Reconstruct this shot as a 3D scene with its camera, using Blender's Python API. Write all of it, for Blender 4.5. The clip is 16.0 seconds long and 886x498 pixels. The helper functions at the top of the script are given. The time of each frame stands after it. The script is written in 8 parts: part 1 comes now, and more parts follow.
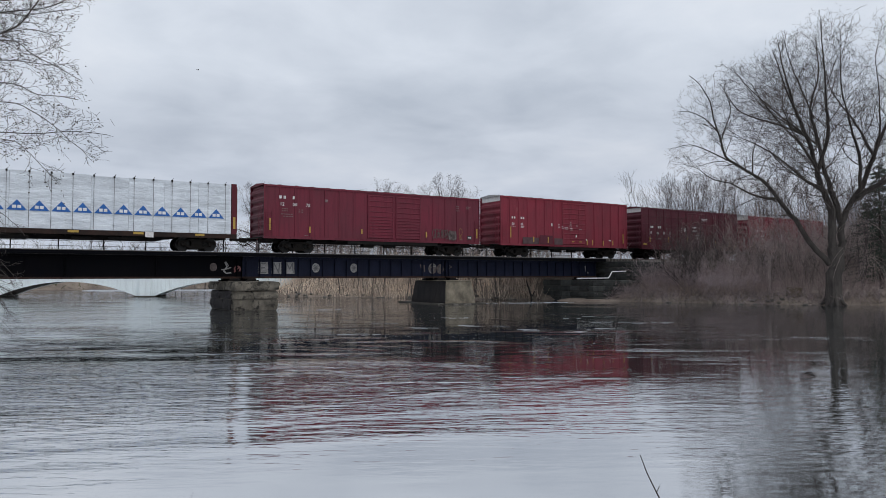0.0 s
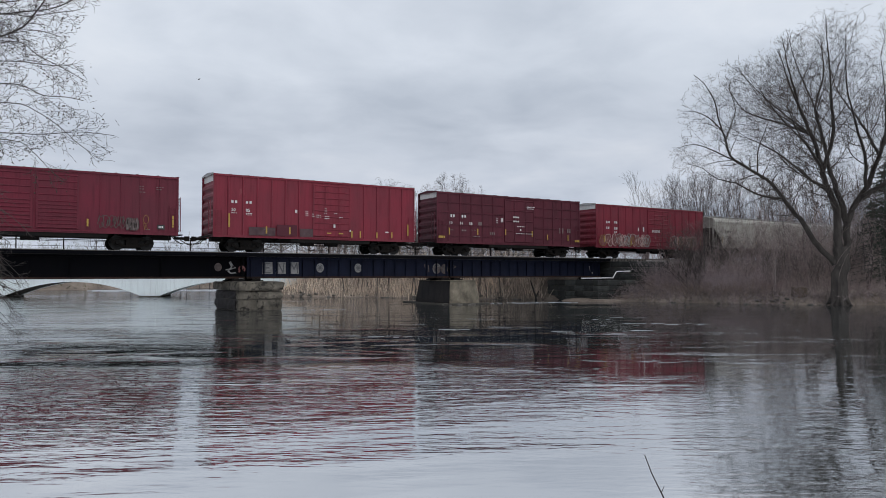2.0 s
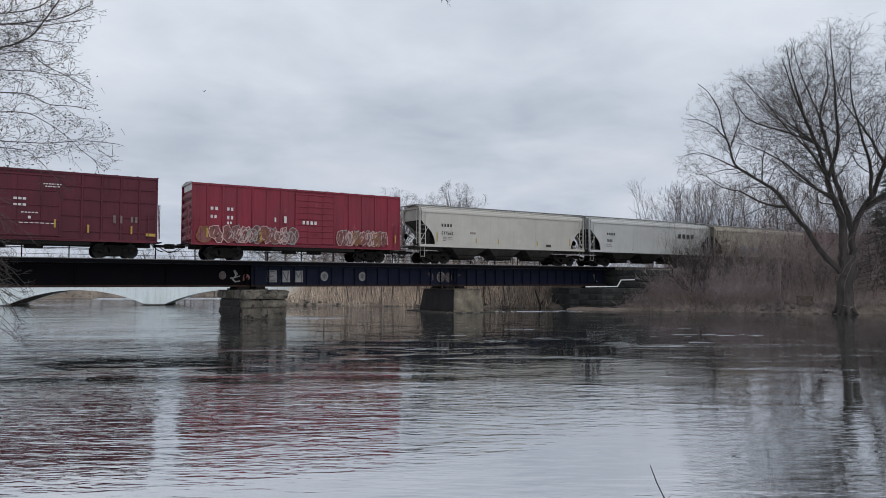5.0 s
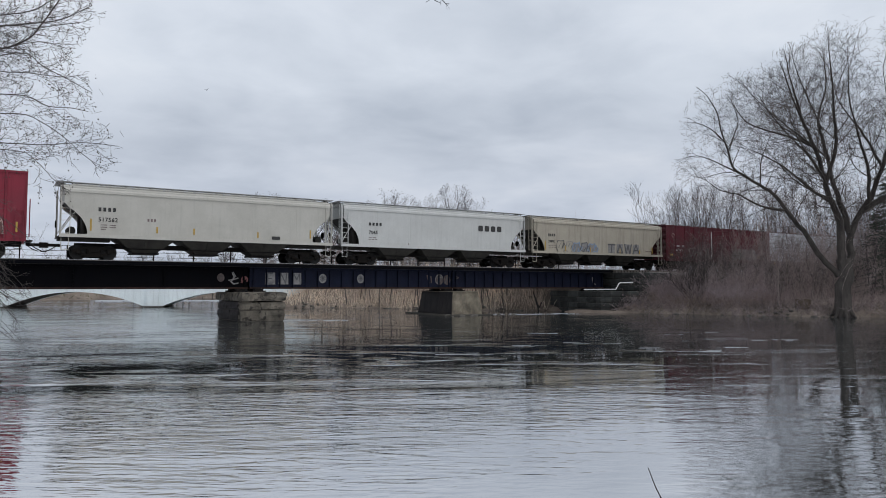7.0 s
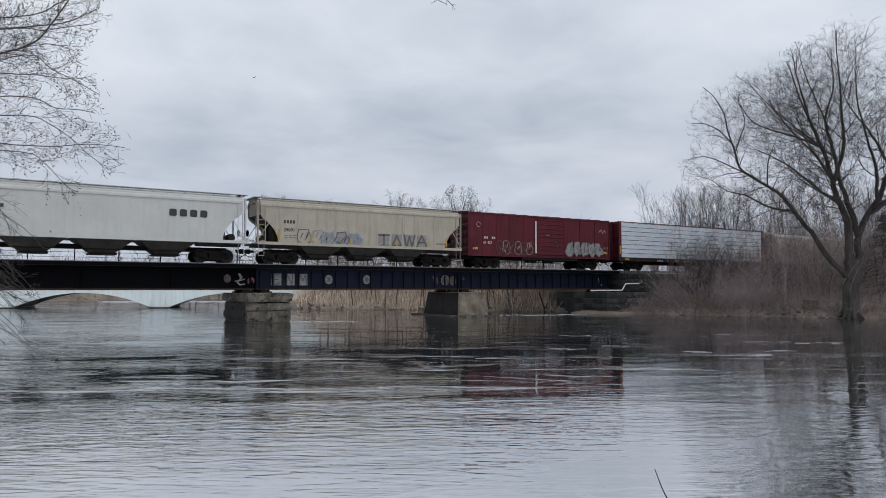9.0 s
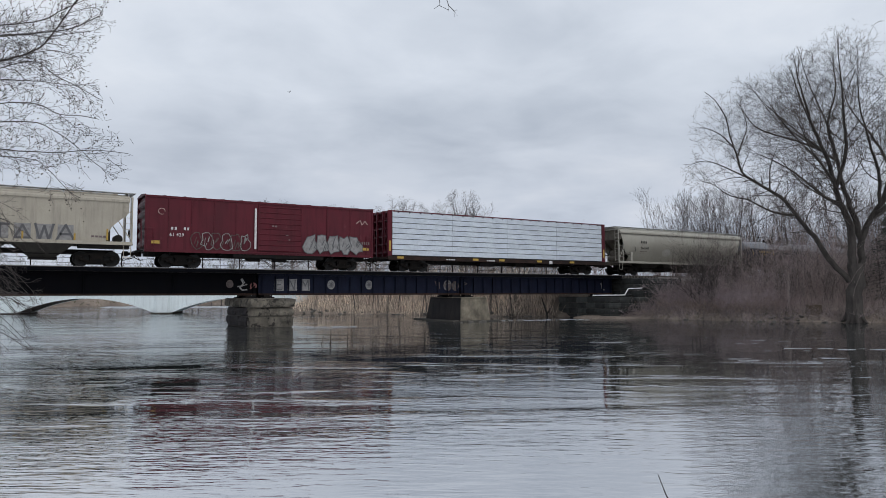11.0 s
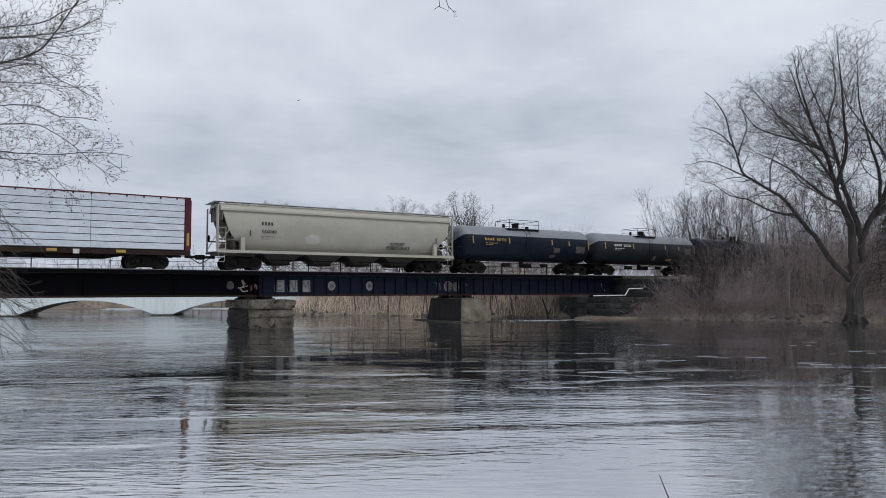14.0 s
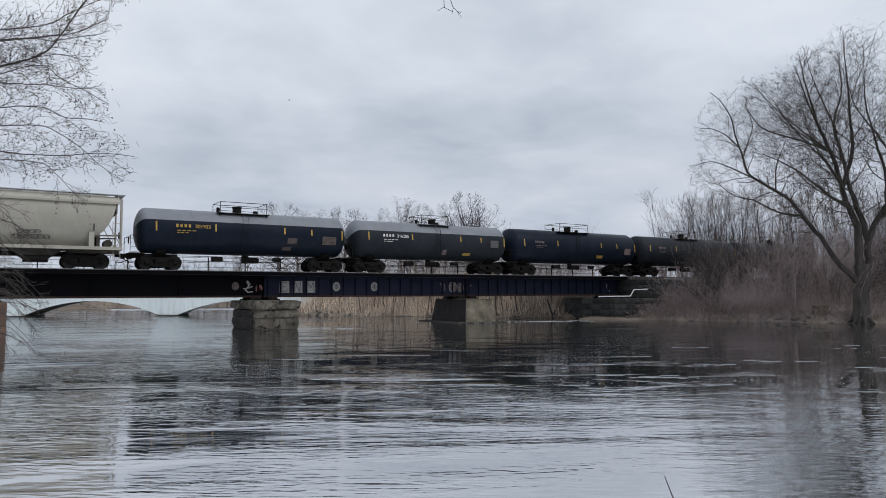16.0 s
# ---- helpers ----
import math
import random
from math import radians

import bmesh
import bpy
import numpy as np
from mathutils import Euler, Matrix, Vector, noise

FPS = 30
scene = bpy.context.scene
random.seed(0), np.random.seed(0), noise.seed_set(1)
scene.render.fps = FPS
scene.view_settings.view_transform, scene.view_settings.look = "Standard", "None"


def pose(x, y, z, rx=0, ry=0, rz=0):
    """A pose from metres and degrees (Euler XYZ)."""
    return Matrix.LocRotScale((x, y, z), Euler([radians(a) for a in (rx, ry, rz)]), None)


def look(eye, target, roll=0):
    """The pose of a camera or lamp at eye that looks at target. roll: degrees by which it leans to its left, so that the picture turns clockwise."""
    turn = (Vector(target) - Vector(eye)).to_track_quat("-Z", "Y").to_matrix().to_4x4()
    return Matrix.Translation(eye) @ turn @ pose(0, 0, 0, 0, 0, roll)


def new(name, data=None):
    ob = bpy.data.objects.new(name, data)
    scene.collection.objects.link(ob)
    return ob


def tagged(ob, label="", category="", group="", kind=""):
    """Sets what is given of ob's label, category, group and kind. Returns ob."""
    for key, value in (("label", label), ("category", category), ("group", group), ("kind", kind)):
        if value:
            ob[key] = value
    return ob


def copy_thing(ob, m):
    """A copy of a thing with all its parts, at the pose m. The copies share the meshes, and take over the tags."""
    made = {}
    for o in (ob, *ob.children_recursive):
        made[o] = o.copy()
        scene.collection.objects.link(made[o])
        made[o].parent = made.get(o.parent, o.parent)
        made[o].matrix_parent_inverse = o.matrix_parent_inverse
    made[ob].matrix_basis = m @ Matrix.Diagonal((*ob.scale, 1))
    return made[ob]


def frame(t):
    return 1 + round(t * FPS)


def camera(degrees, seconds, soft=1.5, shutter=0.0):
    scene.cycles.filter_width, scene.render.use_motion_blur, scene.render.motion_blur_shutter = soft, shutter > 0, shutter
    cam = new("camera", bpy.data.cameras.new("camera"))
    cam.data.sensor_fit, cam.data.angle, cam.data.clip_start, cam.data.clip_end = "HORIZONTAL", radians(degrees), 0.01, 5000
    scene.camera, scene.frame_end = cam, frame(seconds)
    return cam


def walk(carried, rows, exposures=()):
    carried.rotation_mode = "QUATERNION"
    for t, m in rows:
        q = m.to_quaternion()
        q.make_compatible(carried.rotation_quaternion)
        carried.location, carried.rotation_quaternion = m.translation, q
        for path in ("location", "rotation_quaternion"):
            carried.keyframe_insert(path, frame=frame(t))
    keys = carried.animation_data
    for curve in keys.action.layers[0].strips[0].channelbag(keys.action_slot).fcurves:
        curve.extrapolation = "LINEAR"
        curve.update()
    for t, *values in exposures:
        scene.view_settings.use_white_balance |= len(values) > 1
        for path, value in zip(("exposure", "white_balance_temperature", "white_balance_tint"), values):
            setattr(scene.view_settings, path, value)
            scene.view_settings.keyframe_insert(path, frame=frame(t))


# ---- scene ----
# ---------------------------------------------------------------- camera
EYE = (0.0, 0.0, 2.38)
cam = camera(64.0, 16.0, soft=0.9)


def aim(heading, tilt, roll):
    h, p = radians(heading), radians(tilt)
    way = Vector((math.cos(h) * math.cos(p), math.sin(h) * math.cos(p), math.sin(p)))
    return look(EYE, Vector(EYE) + way * 10, -roll)


VIEW = [(0.0, 56.70, 2.05, 0.0), (0.5, 56.763, 2.044, 0.02), (1.0, 56.853, 2.045, 0.03), (1.5, 56.96, 2.02, 0.06), (2.0, 57.035, 2.046, 0.03),
        (2.5, 57.078, 2.06, 0.01), (3.0, 57.117, 2.129, 0.0), (3.5, 57.187, 2.249, 0.0), (4.0, 57.29, 2.41, 0.0), (4.6, 57.36, 2.61, 0.0),
        (5.4, 57.36, 2.82, -0.01), (6.5, 57.288, 2.92, -0.04), (7.0, 57.25, 2.929, -0.10), (7.5, 57.303, 2.905, -0.09), (8.0, 57.417, 2.899, -0.11),
        (8.5, 57.578, 2.932, -0.11), (9.0, 57.73, 3.003, -0.10), (9.8, 57.86, 3.18, -0.07), (10.7, 57.91, 3.37, -0.02), (11.5, 57.941, 3.466, 0.01),
        (12.0, 58.004, 3.491, 0.05), (12.5, 58.008, 3.478, 0.10), (13.0, 58.01, 3.472, 0.13), (13.5, 57.947, 3.472, 0.14), (14.0, 57.949, 3.478, 0.17),
        (14.5, 57.995, 3.515, 0.17), (15.0, 58.083, 3.547, 0.18), (15.5, 58.203, 3.548, 0.17), (16.0, 58.329, 3.543, 0.14)]
walk(cam, [(t, aim(h, p, r)) for t, h, p, r in VIEW], exposures=[(0.0, 0.0), (16.0, 0.0)])

TRACK_Y, RAIL_Z = 49.65, 3.93          # track centre line and rail top
SIDE = Vector((0.836, -0.549, 0.0))    # across the view
AWAY = Vector((0.549, 0.836, 0.0))     # along the view

# ---------------------------------------------------------------- world and sun
world = bpy.data.worlds.new("overcast_sky")
scene.world = world
world.use_nodes = True
wt = world.node_tree
wt.nodes.clear()


def wn(kind, **values):
    n = wt.nodes.new(kind)
    for k, v in values.items():
        n.inputs[k].default_value = v
    return n


sky = wt.nodes.new("ShaderNodeTexSky")
sky.sky_type, sky.sun_disc, sky.sun_elevation, sky.sun_rotation = "NISHITA", False, radians(38), radians(200)
coord = wt.nodes.new("ShaderNodeTexCoord")
sep = wt.nodes.new("ShaderNodeSeparateXYZ")
wt.links.new(coord.outputs["Generated"], sep.inputs[0])


def wmath(op, a, b):
    n = wt.nodes.new("ShaderNodeMath")
    n.operation = op
    for i, v in enumerate((a, b)):
        if isinstance(v, (int, float)):
            n.inputs[i].default_value = v
        else:
            wt.links.new(v, n.inputs[i])
    return n.outputs[0]


def wramp(fac, *stops):
    n = wt.nodes.new("ShaderNodeValToRGB")
    while len(n.color_ramp.elements) < len(stops):
        n.color_ramp.elements.new(0.5)
    for e, (p, c) in zip(n.color_ramp.elements, stops):
        e.position, e.color = p, (*c, 1)
    wt.links.new(fac, n.inputs[0])
    return n.outputs[0]


def wmix(kind, fac, a, b):
    n = wt.nodes.new("ShaderNodeMix")
    n.data_type, n.blend_type = "RGBA", kind
    for i, v in ((0, fac), (6, a), (7, b)):
        if isinstance(v, (int, float)):
            n.inputs[i].default_value = v
        else:
            wt.links.new(v, n.inputs[i])
    return n.outputs[2]


up = wmath("MAXIMUM", sep.outputs[2], 0.0)
low = wmath("ADD", up, 0.16)
plane = wt.nodes.new("ShaderNodeCombineXYZ")
wt.links.new(wmath("DIVIDE", sep.outputs[0], low), plane.inputs[0])
wt.links.new(wmath("DIVIDE", sep.outputs[1], low), plane.inputs[1])
big = wn("ShaderNodeTexNoise", Scale=0.75, Detail=4.0, Roughness=0.5, Distortion=0.4)
fine = wn("ShaderNodeTexNoise", Scale=2.6, Detail=5.0, Roughness=0.55, Distortion=0.3)
for n in (big, fine):
    wt.links.new(plane.outputs[0], n.inputs["Vector"])
lumps = wmix("MIX", 0.28, big.outputs[0], fine.outputs[0])
clouds = wramp(lumps, (0.34, (0.50, 0.555, 0.645)), (0.50, (0.675, 0.73, 0.82)), (0.64, (0.81, 0.85, 0.92)))
height = wramp(up, (0.0, (0.82, 0.83, 0.86)), (0.10, (0.82, 0.83, 0.86)), (0.17, (0.86, 0.865, 0.88)), (0.28, (1.02, 1.02, 1.015)), (1.0, (1.12, 1.11, 1.10)))
cover = wmix("MULTIPLY", 1.0, clouds, height)
faint = wmix("MULTIPLY", 1.0, sky.outputs[0], wramp(up, (0.0, (0.05, 0.05, 0.05)), (1.0, (0.05, 0.05, 0.05))))
back = wn("ShaderNodeBackground", Strength=1.0)
wt.links.new(wmix("MIX", 0.96, faint, cover), back.inputs[0])
wt.links.new(back.outputs[0], wt.nodes.new("ShaderNodeOutputWorld").inputs[0])

sun_light = bpy.data.lights.new("sun", "SUN")
sun_light.energy, sun_light.angle, sun_light.color = 0.8, radians(40), (1.0, 0.97, 0.93)
new("sun", sun_light).matrix_world = look((45, -25, 95), (20, 40, 0))


# ---------------------------------------------------------------- materials
def link(t, a, b):
    t.links.new(a, b)


def surface(name, colour, rough=0.7, metal=0.0, second=None, scale=3.0, amount=0.5, streak=0.0, grain=40.0, grain_amount=0.15,
            bump=0.2, bump_scale=None, spread=0.0, spot=None, spot_level=0.62, stretch=(1, 1, 1), specular=0.5, relief=0.05):
    """Paint, stone, soil: two scales of colour, optional vertical streaks and rust or dirt spots, fine relief."""
    m = bpy.data.materials.new(name)
    m.use_nodes = True
    t = m.node_tree
    b = t.nodes["Principled BSDF"]
    b.inputs["Roughness"].default_value, b.inputs["Metallic"].default_value = rough, metal
    b.inputs["Specular IOR Level"].default_value = specular
    tc = t.nodes.new("ShaderNodeTexCoord")
    info = t.nodes.new("ShaderNodeObjectInfo")
    shift = t.nodes.new("ShaderNodeVectorMath")
    shift.operation = "MULTIPLY_ADD"
    comb = t.nodes.new("ShaderNodeCombineXYZ")
    for i in range(3):
        link(t, info.outputs["Random"], comb.inputs[i])
    link(t, comb.outputs[0], shift.inputs[0])
    shift.inputs[1].default_value = (37.0, 17.0, 0.0)
    link(t, tc.outputs["Object"], shift.inputs[2])

    def noise_node(sc, detail, stretch_by):
        mp = t.nodes.new("ShaderNodeMapping")
        mp.inputs["Scale"].default_value = stretch_by
        link(t, shift.outputs[0], mp.inputs[0])
        n = t.nodes.new("ShaderNodeTexNoise")
        n.inputs["Scale"].default_value, n.inputs["Detail"].default_value, n.inputs["Roughness"].default_value = sc, detail, 0.6
        link(t, mp.outputs[0], n.inputs["Vector"])
        return n.outputs[0]

    def rng(src, lo, hi, a=0.0, z=1.0):
        n = t.nodes.new("ShaderNodeMapRange")
        for k, v in zip(("From Min", "From Max", "To Min", "To Max"), (lo, hi, a, z)):
            n.inputs[k].default_value = v
        link(t, src, n.inputs[0])
        return n.outputs[0]

    def mix(kind, fac, a, bb):
        n = t.nodes.new("ShaderNodeMix")
        n.data_type, n.blend_type = "RGBA", kind
        for i, v in ((0, fac), (6, a), (7, bb)):
            if isinstance(v, tuple):
                n.inputs[i].default_value = (*v, 1)
            elif isinstance(v, (int, float)):
                n.inputs[i].default_value = v
            else:
                link(t, v, n.inputs[i])
        return n.outputs[2]

    second = second or tuple(c * 0.55 for c in colour)
    col = mix("MIX", rng(noise_node(scale, 5, stretch), 0.36, 0.66, 0, amount), tuple(colour), tuple(second))
    if streak:
        col = mix("MIX", rng(noise_node(2.2, 4, (2.4, 2.4, 0.16)), 0.50, 0.72, 0, streak), col, tuple(c * 0.45 for c in colour))
    if spot:
        col = mix("MIX", rng(noise_node(scale * 2.7, 6, stretch), spot_level, spot_level + 0.08, 0, 0.85), col, tuple(spot))
    g = noise_node(grain, 3, (1, 1, 1))
    col = mix("MULTIPLY", 1.0, col, mix("MIX", rng(g, 0.3, 0.7), (1 - grain_amount,) * 3, (1 + grain_amount,) * 3))
    if spread:
        k = rng(info.outputs["Random"], 0, 1, 1 - spread, 1 + spread)
        cc = t.nodes.new("ShaderNodeCombineColor")
        for i in range(3):
            link(t, k, cc.inputs[i])
        col = mix("MULTIPLY", 1.0, col, cc.outputs[0])
    link(t, col, b.inputs["Base Color"])
    link(t, rng(g, 0.2, 0.8, max(0.05, rough - 0.12), min(1, rough + 0.12)), b.inputs["Roughness"])
    if bump:
        bp = t.nodes.new("ShaderNodeBump")
        bp.inputs["Strength"].default_value, bp.inputs["Distance"].default_value = bump, relief
        link(t, noise_node(bump_scale or grain * 0.5, 5, stretch), bp.inputs["Height"])
        link(t, bp.outputs[0], b.inputs["Normal"])
    return m


RED = surface("boxcar_red_paint", (0.1522, 0.0219, 0.0386), 0.55, second=(0.1100, 0.0251, 0.0369), scale=0.55, amount=0.9, streak=0.55, spot=(0.1975, 0.0582, 0.0721), spot_level=0.66, stretch=(1, 1, 0.5), bump=0.05, specular=0.20)
RED_BRIGHT = surface("bright_red_paint", (0.2202, 0.0289, 0.0466), 0.55, second=(0.1574, 0.0326, 0.0456), scale=0.55, amount=0.9, streak=0.5, spot=(0.2458, 0.0722, 0.0814), spot_level=0.66, stretch=(1, 1, 0.5), bump=0.05, specular=0.20)
PLUM = surface("plum_paint", (0.1050, 0.0225, 0.0350), 0.55, second=(0.0740, 0.0200, 0.0285), scale=0.55, amount=0.9, streak=0.5, spot=(0.1400, 0.0515, 0.0706), spot_level=0.66, stretch=(1, 1, 0.5), bump=0.05, specular=0.20)
DARK_RED = surface("brown_red_paint", (0.1054, 0.0144, 0.0237), 0.5, second=(0.0702, 0.0138, 0.0196), scale=0.55, amount=0.9, streak=0.55, spot=(0.1254, 0.0326, 0.0393), spot_level=0.66, stretch=(1, 1, 0.5), bump=0.05, specular=0.20)
END_WHITE = surface("white_end_paint", (0.72, 0.72, 0.72), 0.6, second=(0.5, 0.48, 0.46), amount=0.5, streak=0.3, bump=0.03)
HOPPER_TAN = surface("pale_tan_hopper_paint", (0.4675, 0.4549, 0.4114), 0.5, second=(0.3771, 0.3616, 0.3233), scale=0.7, amount=0.6, streak=0.15, spot=(0.2715, 0.2255, 0.1679), spot_level=0.72, bump=0.03)
HOPPER_GREY = surface("pale_grey_hopper_paint", (0.5086, 0.5163, 0.5009), 0.5, second=(0.4161, 0.4200, 0.4084), scale=0.7, amount=0.6, streak=0.18, spot=(0.2774, 0.2542, 0.2157), spot_level=0.73, bump=0.03)
HOPPER_DULL = surface("dull_tan_hopper_paint", (0.3952, 0.3599, 0.2930), 0.55, second=(0.3004, 0.2688, 0.2176), scale=0.7, amount=0.6, streak=0.5, spot=(0.2055, 0.1581, 0.1107), spot_level=0.7, bump=0.03)
HOPPER_CREAM = surface("cream_hopper_paint", (0.385, 0.367, 0.313), 0.42, second=(0.295, 0.279, 0.236), scale=0.6, amount=0.6, streak=0.15, spot=(0.2308, 0.1872, 0.1385), spot_level=0.73, bump=0.03)
# brown tone holding the shade inside the rounded hopper's ends
HOPPER_DIRT_SHADE = surface("dusty_beige_shaded_end_steel", (0.150, 0.135, 0.112), 0.75, second=(0.070, 0.062, 0.052), scale=1.5, amount=0.8, bump=0.1, specular=0.20)
# near-black tone holding the shade under hopper ends and bays, besides grime
HOPPER_SHADE = surface("grimy_shaded_hopper_steel", (0.048, 0.045, 0.039), 0.75, second=(0.024, 0.022, 0.021), scale=1.5, amount=0.7, bump=0.1, specular=0.20)
STEEL_BLACK = surface("grimy_black_steel", (0.0084, 0.0084, 0.0091), 0.7, second=(0.0175, 0.0133, 0.0098), scale=2.0, amount=0.6, bump=0.15, specular=0.12)
TRUCK_STEEL = surface("dusty_cast_steel", (0.0073, 0.0067, 0.0064), 0.75, second=(0.0146, 0.0105, 0.0076), scale=2.5, amount=0.6, bump=0.15, specular=0.12)
WHEEL_STEEL = surface("worn_wheel_steel", (0.0150, 0.0144, 0.0135), 0.45, 0.6, second=(0.0075, 0.0063, 0.0054), scale=3.0, amount=0.6, bump=0.05)
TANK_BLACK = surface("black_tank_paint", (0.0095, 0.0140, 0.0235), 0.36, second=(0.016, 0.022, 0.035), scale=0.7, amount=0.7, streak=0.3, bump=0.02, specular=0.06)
# pale grey standing in for sky reflected along the tank tops
TANK_SHEEN = surface("grey_sky_sheen_tank_top", (0.205, 0.220, 0.245), 0.55, second=(0.140, 0.150, 0.172), scale=0.8, amount=0.6, bump=0.02)
TANK_DUST = surface("dusty_dark_tank_paint", (0.0187, 0.0232, 0.0296), 0.55, second=(0.0317, 0.0368, 0.0430), scale=0.8, amount=0.6, streak=0.3, bump=0.02, specular=0.1)
GALV = surface("galvanised_roof_steel", (0.42, 0.43, 0.44), 0.5, 0.3, second=(0.30, 0.29, 0.28), scale=1.2, amount=0.6, bump=0.05)
YELLOW = surface("yellow_safety_paint", (0.42, 0.27, 0.05), 0.6, amount=0.4, bump=0.02)
WHITE_PAINT = surface("white_lettering_paint", (0.66, 0.65, 0.65), 0.6, second=(0.38, 0.34, 0.34), scale=5, amount=0.7, bump=0.0)
LOGO_FADED = surface("sun_faded_logo_paint", (0.47, 0.46, 0.43), 0.6, second=(0.38, 0.365, 0.32), scale=2.5, amount=0.9, bump=0.0)
BLACK_PAINT = surface("black_lettering_paint", (0.03, 0.03, 0.03), 0.6, amount=0.3, bump=0.0)
FAINT_PAINT = surface("faded_grey_paint", (0.19, 0.145, 0.145), 0.7, second=(0.10, 0.06, 0.06), amount=0.8, scale=6, bump=0.0)
SPRAY_GREY = surface("grey_spray_paint", (0.27, 0.265, 0.26), 0.7, second=(0.13, 0.12, 0.12), scale=5, amount=0.7, bump=0.0)
SPRAY_PINK = surface("pinkish_spray_paint", (0.50, 0.36, 0.34), 0.7, second=(0.30, 0.17, 0.16), scale=4, amount=0.8, bump=0.0)
SPRAY_ROSE = surface("worn_rose_spray_paint", (0.21, 0.085, 0.08), 0.7, second=(0.11, 0.028, 0.028), scale=3, amount=0.9, bump=0.0)
SPRAY_ORANGE = surface("worn_orange_spray_paint", (0.2550, 0.1275, 0.0338), 0.7, second=(0.1200, 0.0450, 0.0225), scale=4, amount=0.9, bump=0.0)
REPAINT = surface("mottled_repaint", (0.0840, 0.0480, 0.0528), 0.75, second=(0.0480, 0.0192, 0.0240), scale=2.2, amount=0.95, spot=(0.1280, 0.0960, 0.0960), spot_level=0.62, bump=0.0)
SPRAY_DULL = surface("dull_worn_spray_paint", (0.13, 0.105, 0.10), 0.8, second=(0.05, 0.042, 0.04), scale=5, amount=0.8, bump=0.0, specular=0.1)
SPRAY_BLUE = surface("blue_spray_paint", (0.17, 0.26, 0.40), 0.7, second=(0.28, 0.32, 0.36), scale=4, amount=0.7, bump=0.0)
SPRAY_DARK = surface("charcoal_spray_paint", (0.10, 0.10, 0.105), 0.7, amount=0.4, scale=5, bump=0.0)
BLUE_PRINT = surface("blue_print_on_wrap", (0.010, 0.105, 0.37), 0.5, amount=0.2, bump=0.0)
WRAP_WHITE = surface("crinkled_white_wrap", (0.60, 0.65, 0.71), 0.38, second=(0.46, 0.505, 0.56), scale=1.6, amount=0.7, bump=1.0, bump_scale=1.5, stretch=(0.9, 1, 1.5), grain=14, grain_amount=0.05, relief=0.10)
WRAP_CLEAR = surface("cloudy_plastic_wrap", (0.66, 0.71, 0.76), 0.34, second=(0.44, 0.475, 0.515), scale=1.1, amount=0.8, bump=1.0, bump_scale=1.3, stretch=(0.62, 1, 2.0), grain=12, grain_amount=0.06, relief=0.13)
GAP_DARK = surface("dark_gap_fill", (0.05, 0.05, 0.055), 0.6, bump=0.0)
GIRDER = surface("black_girder_paint", (0.0021, 0.0024, 0.0040), 0.7, second=(0.0033, 0.0031, 0.0036), scale=1.0, amount=0.7, streak=0.5, spot=(0.0099, 0.0056, 0.0043), spot_level=0.66, bump=0.08, specular=0.05)
GIRDER_BLUE = surface("blue_black_girder_paint", (0.0105, 0.0134, 0.0290), 0.55, second=(0.0060, 0.0070, 0.0155), scale=1.0, amount=0.7, streak=0.6, spot=(0.0114, 0.0087, 0.0095), spot_level=0.68, bump=0.08, specular=0.08)
SILL_STEEL = surface("dark_oily_sill_steel", (0.020, 0.015, 0.014), 0.75, second=(0.042, 0.024, 0.019), scale=1.4, amount=0.8, streak=0.3, bump=0.1, specular=0.12)
RUST = surface("rusty_flange_steel", (0.047, 0.025, 0.018), 0.8, second=(0.019, 0.015, 0.014), scale=1.6, amount=0.8, bump=0.1, specular=0.12)
TIE_WOOD = surface("weathered_tie_wood", (0.112, 0.101, 0.091), 0.85, second=(0.063, 0.056, 0.049), scale=4, amount=0.6, spread=0.25, bump=0.3, specular=0.20)
RAIL = surface("rail_steel", (0.12, 0.09, 0.075), 0.5, 0.5, second=(0.2, 0.17, 0.15), amount=0.4, bump=0.03)
RAIL_TOP = surface("polished_rail_head", (0.42, 0.42, 0.43), 0.25, 0.9, amount=0.2, bump=0.0)
STONE = surface("weathered_pier_stone", (0.180, 0.160, 0.130), 0.85, second=(0.045, 0.041, 0.035), scale=0.9, amount=1.0, streak=0.6, spot=(0.016, 0.015, 0.014), spot_level=0.54, spread=0.3, bump=1.0, bump_scale=5.0, specular=0.2, relief=0.09)
# stained concrete, darkened to carry the shade on the piers' left sides
STONE_SHADE = surface("shaded_stained_concrete", (0.028, 0.026, 0.028), 0.8, second=(0.048, 0.042, 0.040), scale=0.8, amount=0.8, streak=0.5, spread=0.15, bump=0.4, bump_scale=6.0, specular=0.12)
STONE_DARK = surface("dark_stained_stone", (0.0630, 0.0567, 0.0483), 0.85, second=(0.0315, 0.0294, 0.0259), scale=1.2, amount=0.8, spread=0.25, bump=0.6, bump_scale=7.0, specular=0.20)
STONE_GREY = surface("mossy_grey_abutment_stone", (0.056, 0.057, 0.054), 0.85, second=(0.022, 0.024, 0.024), scale=1.0, amount=0.9, streak=0.4, spread=0.3, bump=0.7, bump_scale=6.0, specular=0.20)
STONE_PALE = surface("pale_concrete_pier", (0.270, 0.235, 0.180), 0.85, second=(0.100, 0.088, 0.068), scale=1.2, amount=1.0, streak=0.4, spread=0.12, bump=0.4, bump_scale=6.0, specular=0.20)
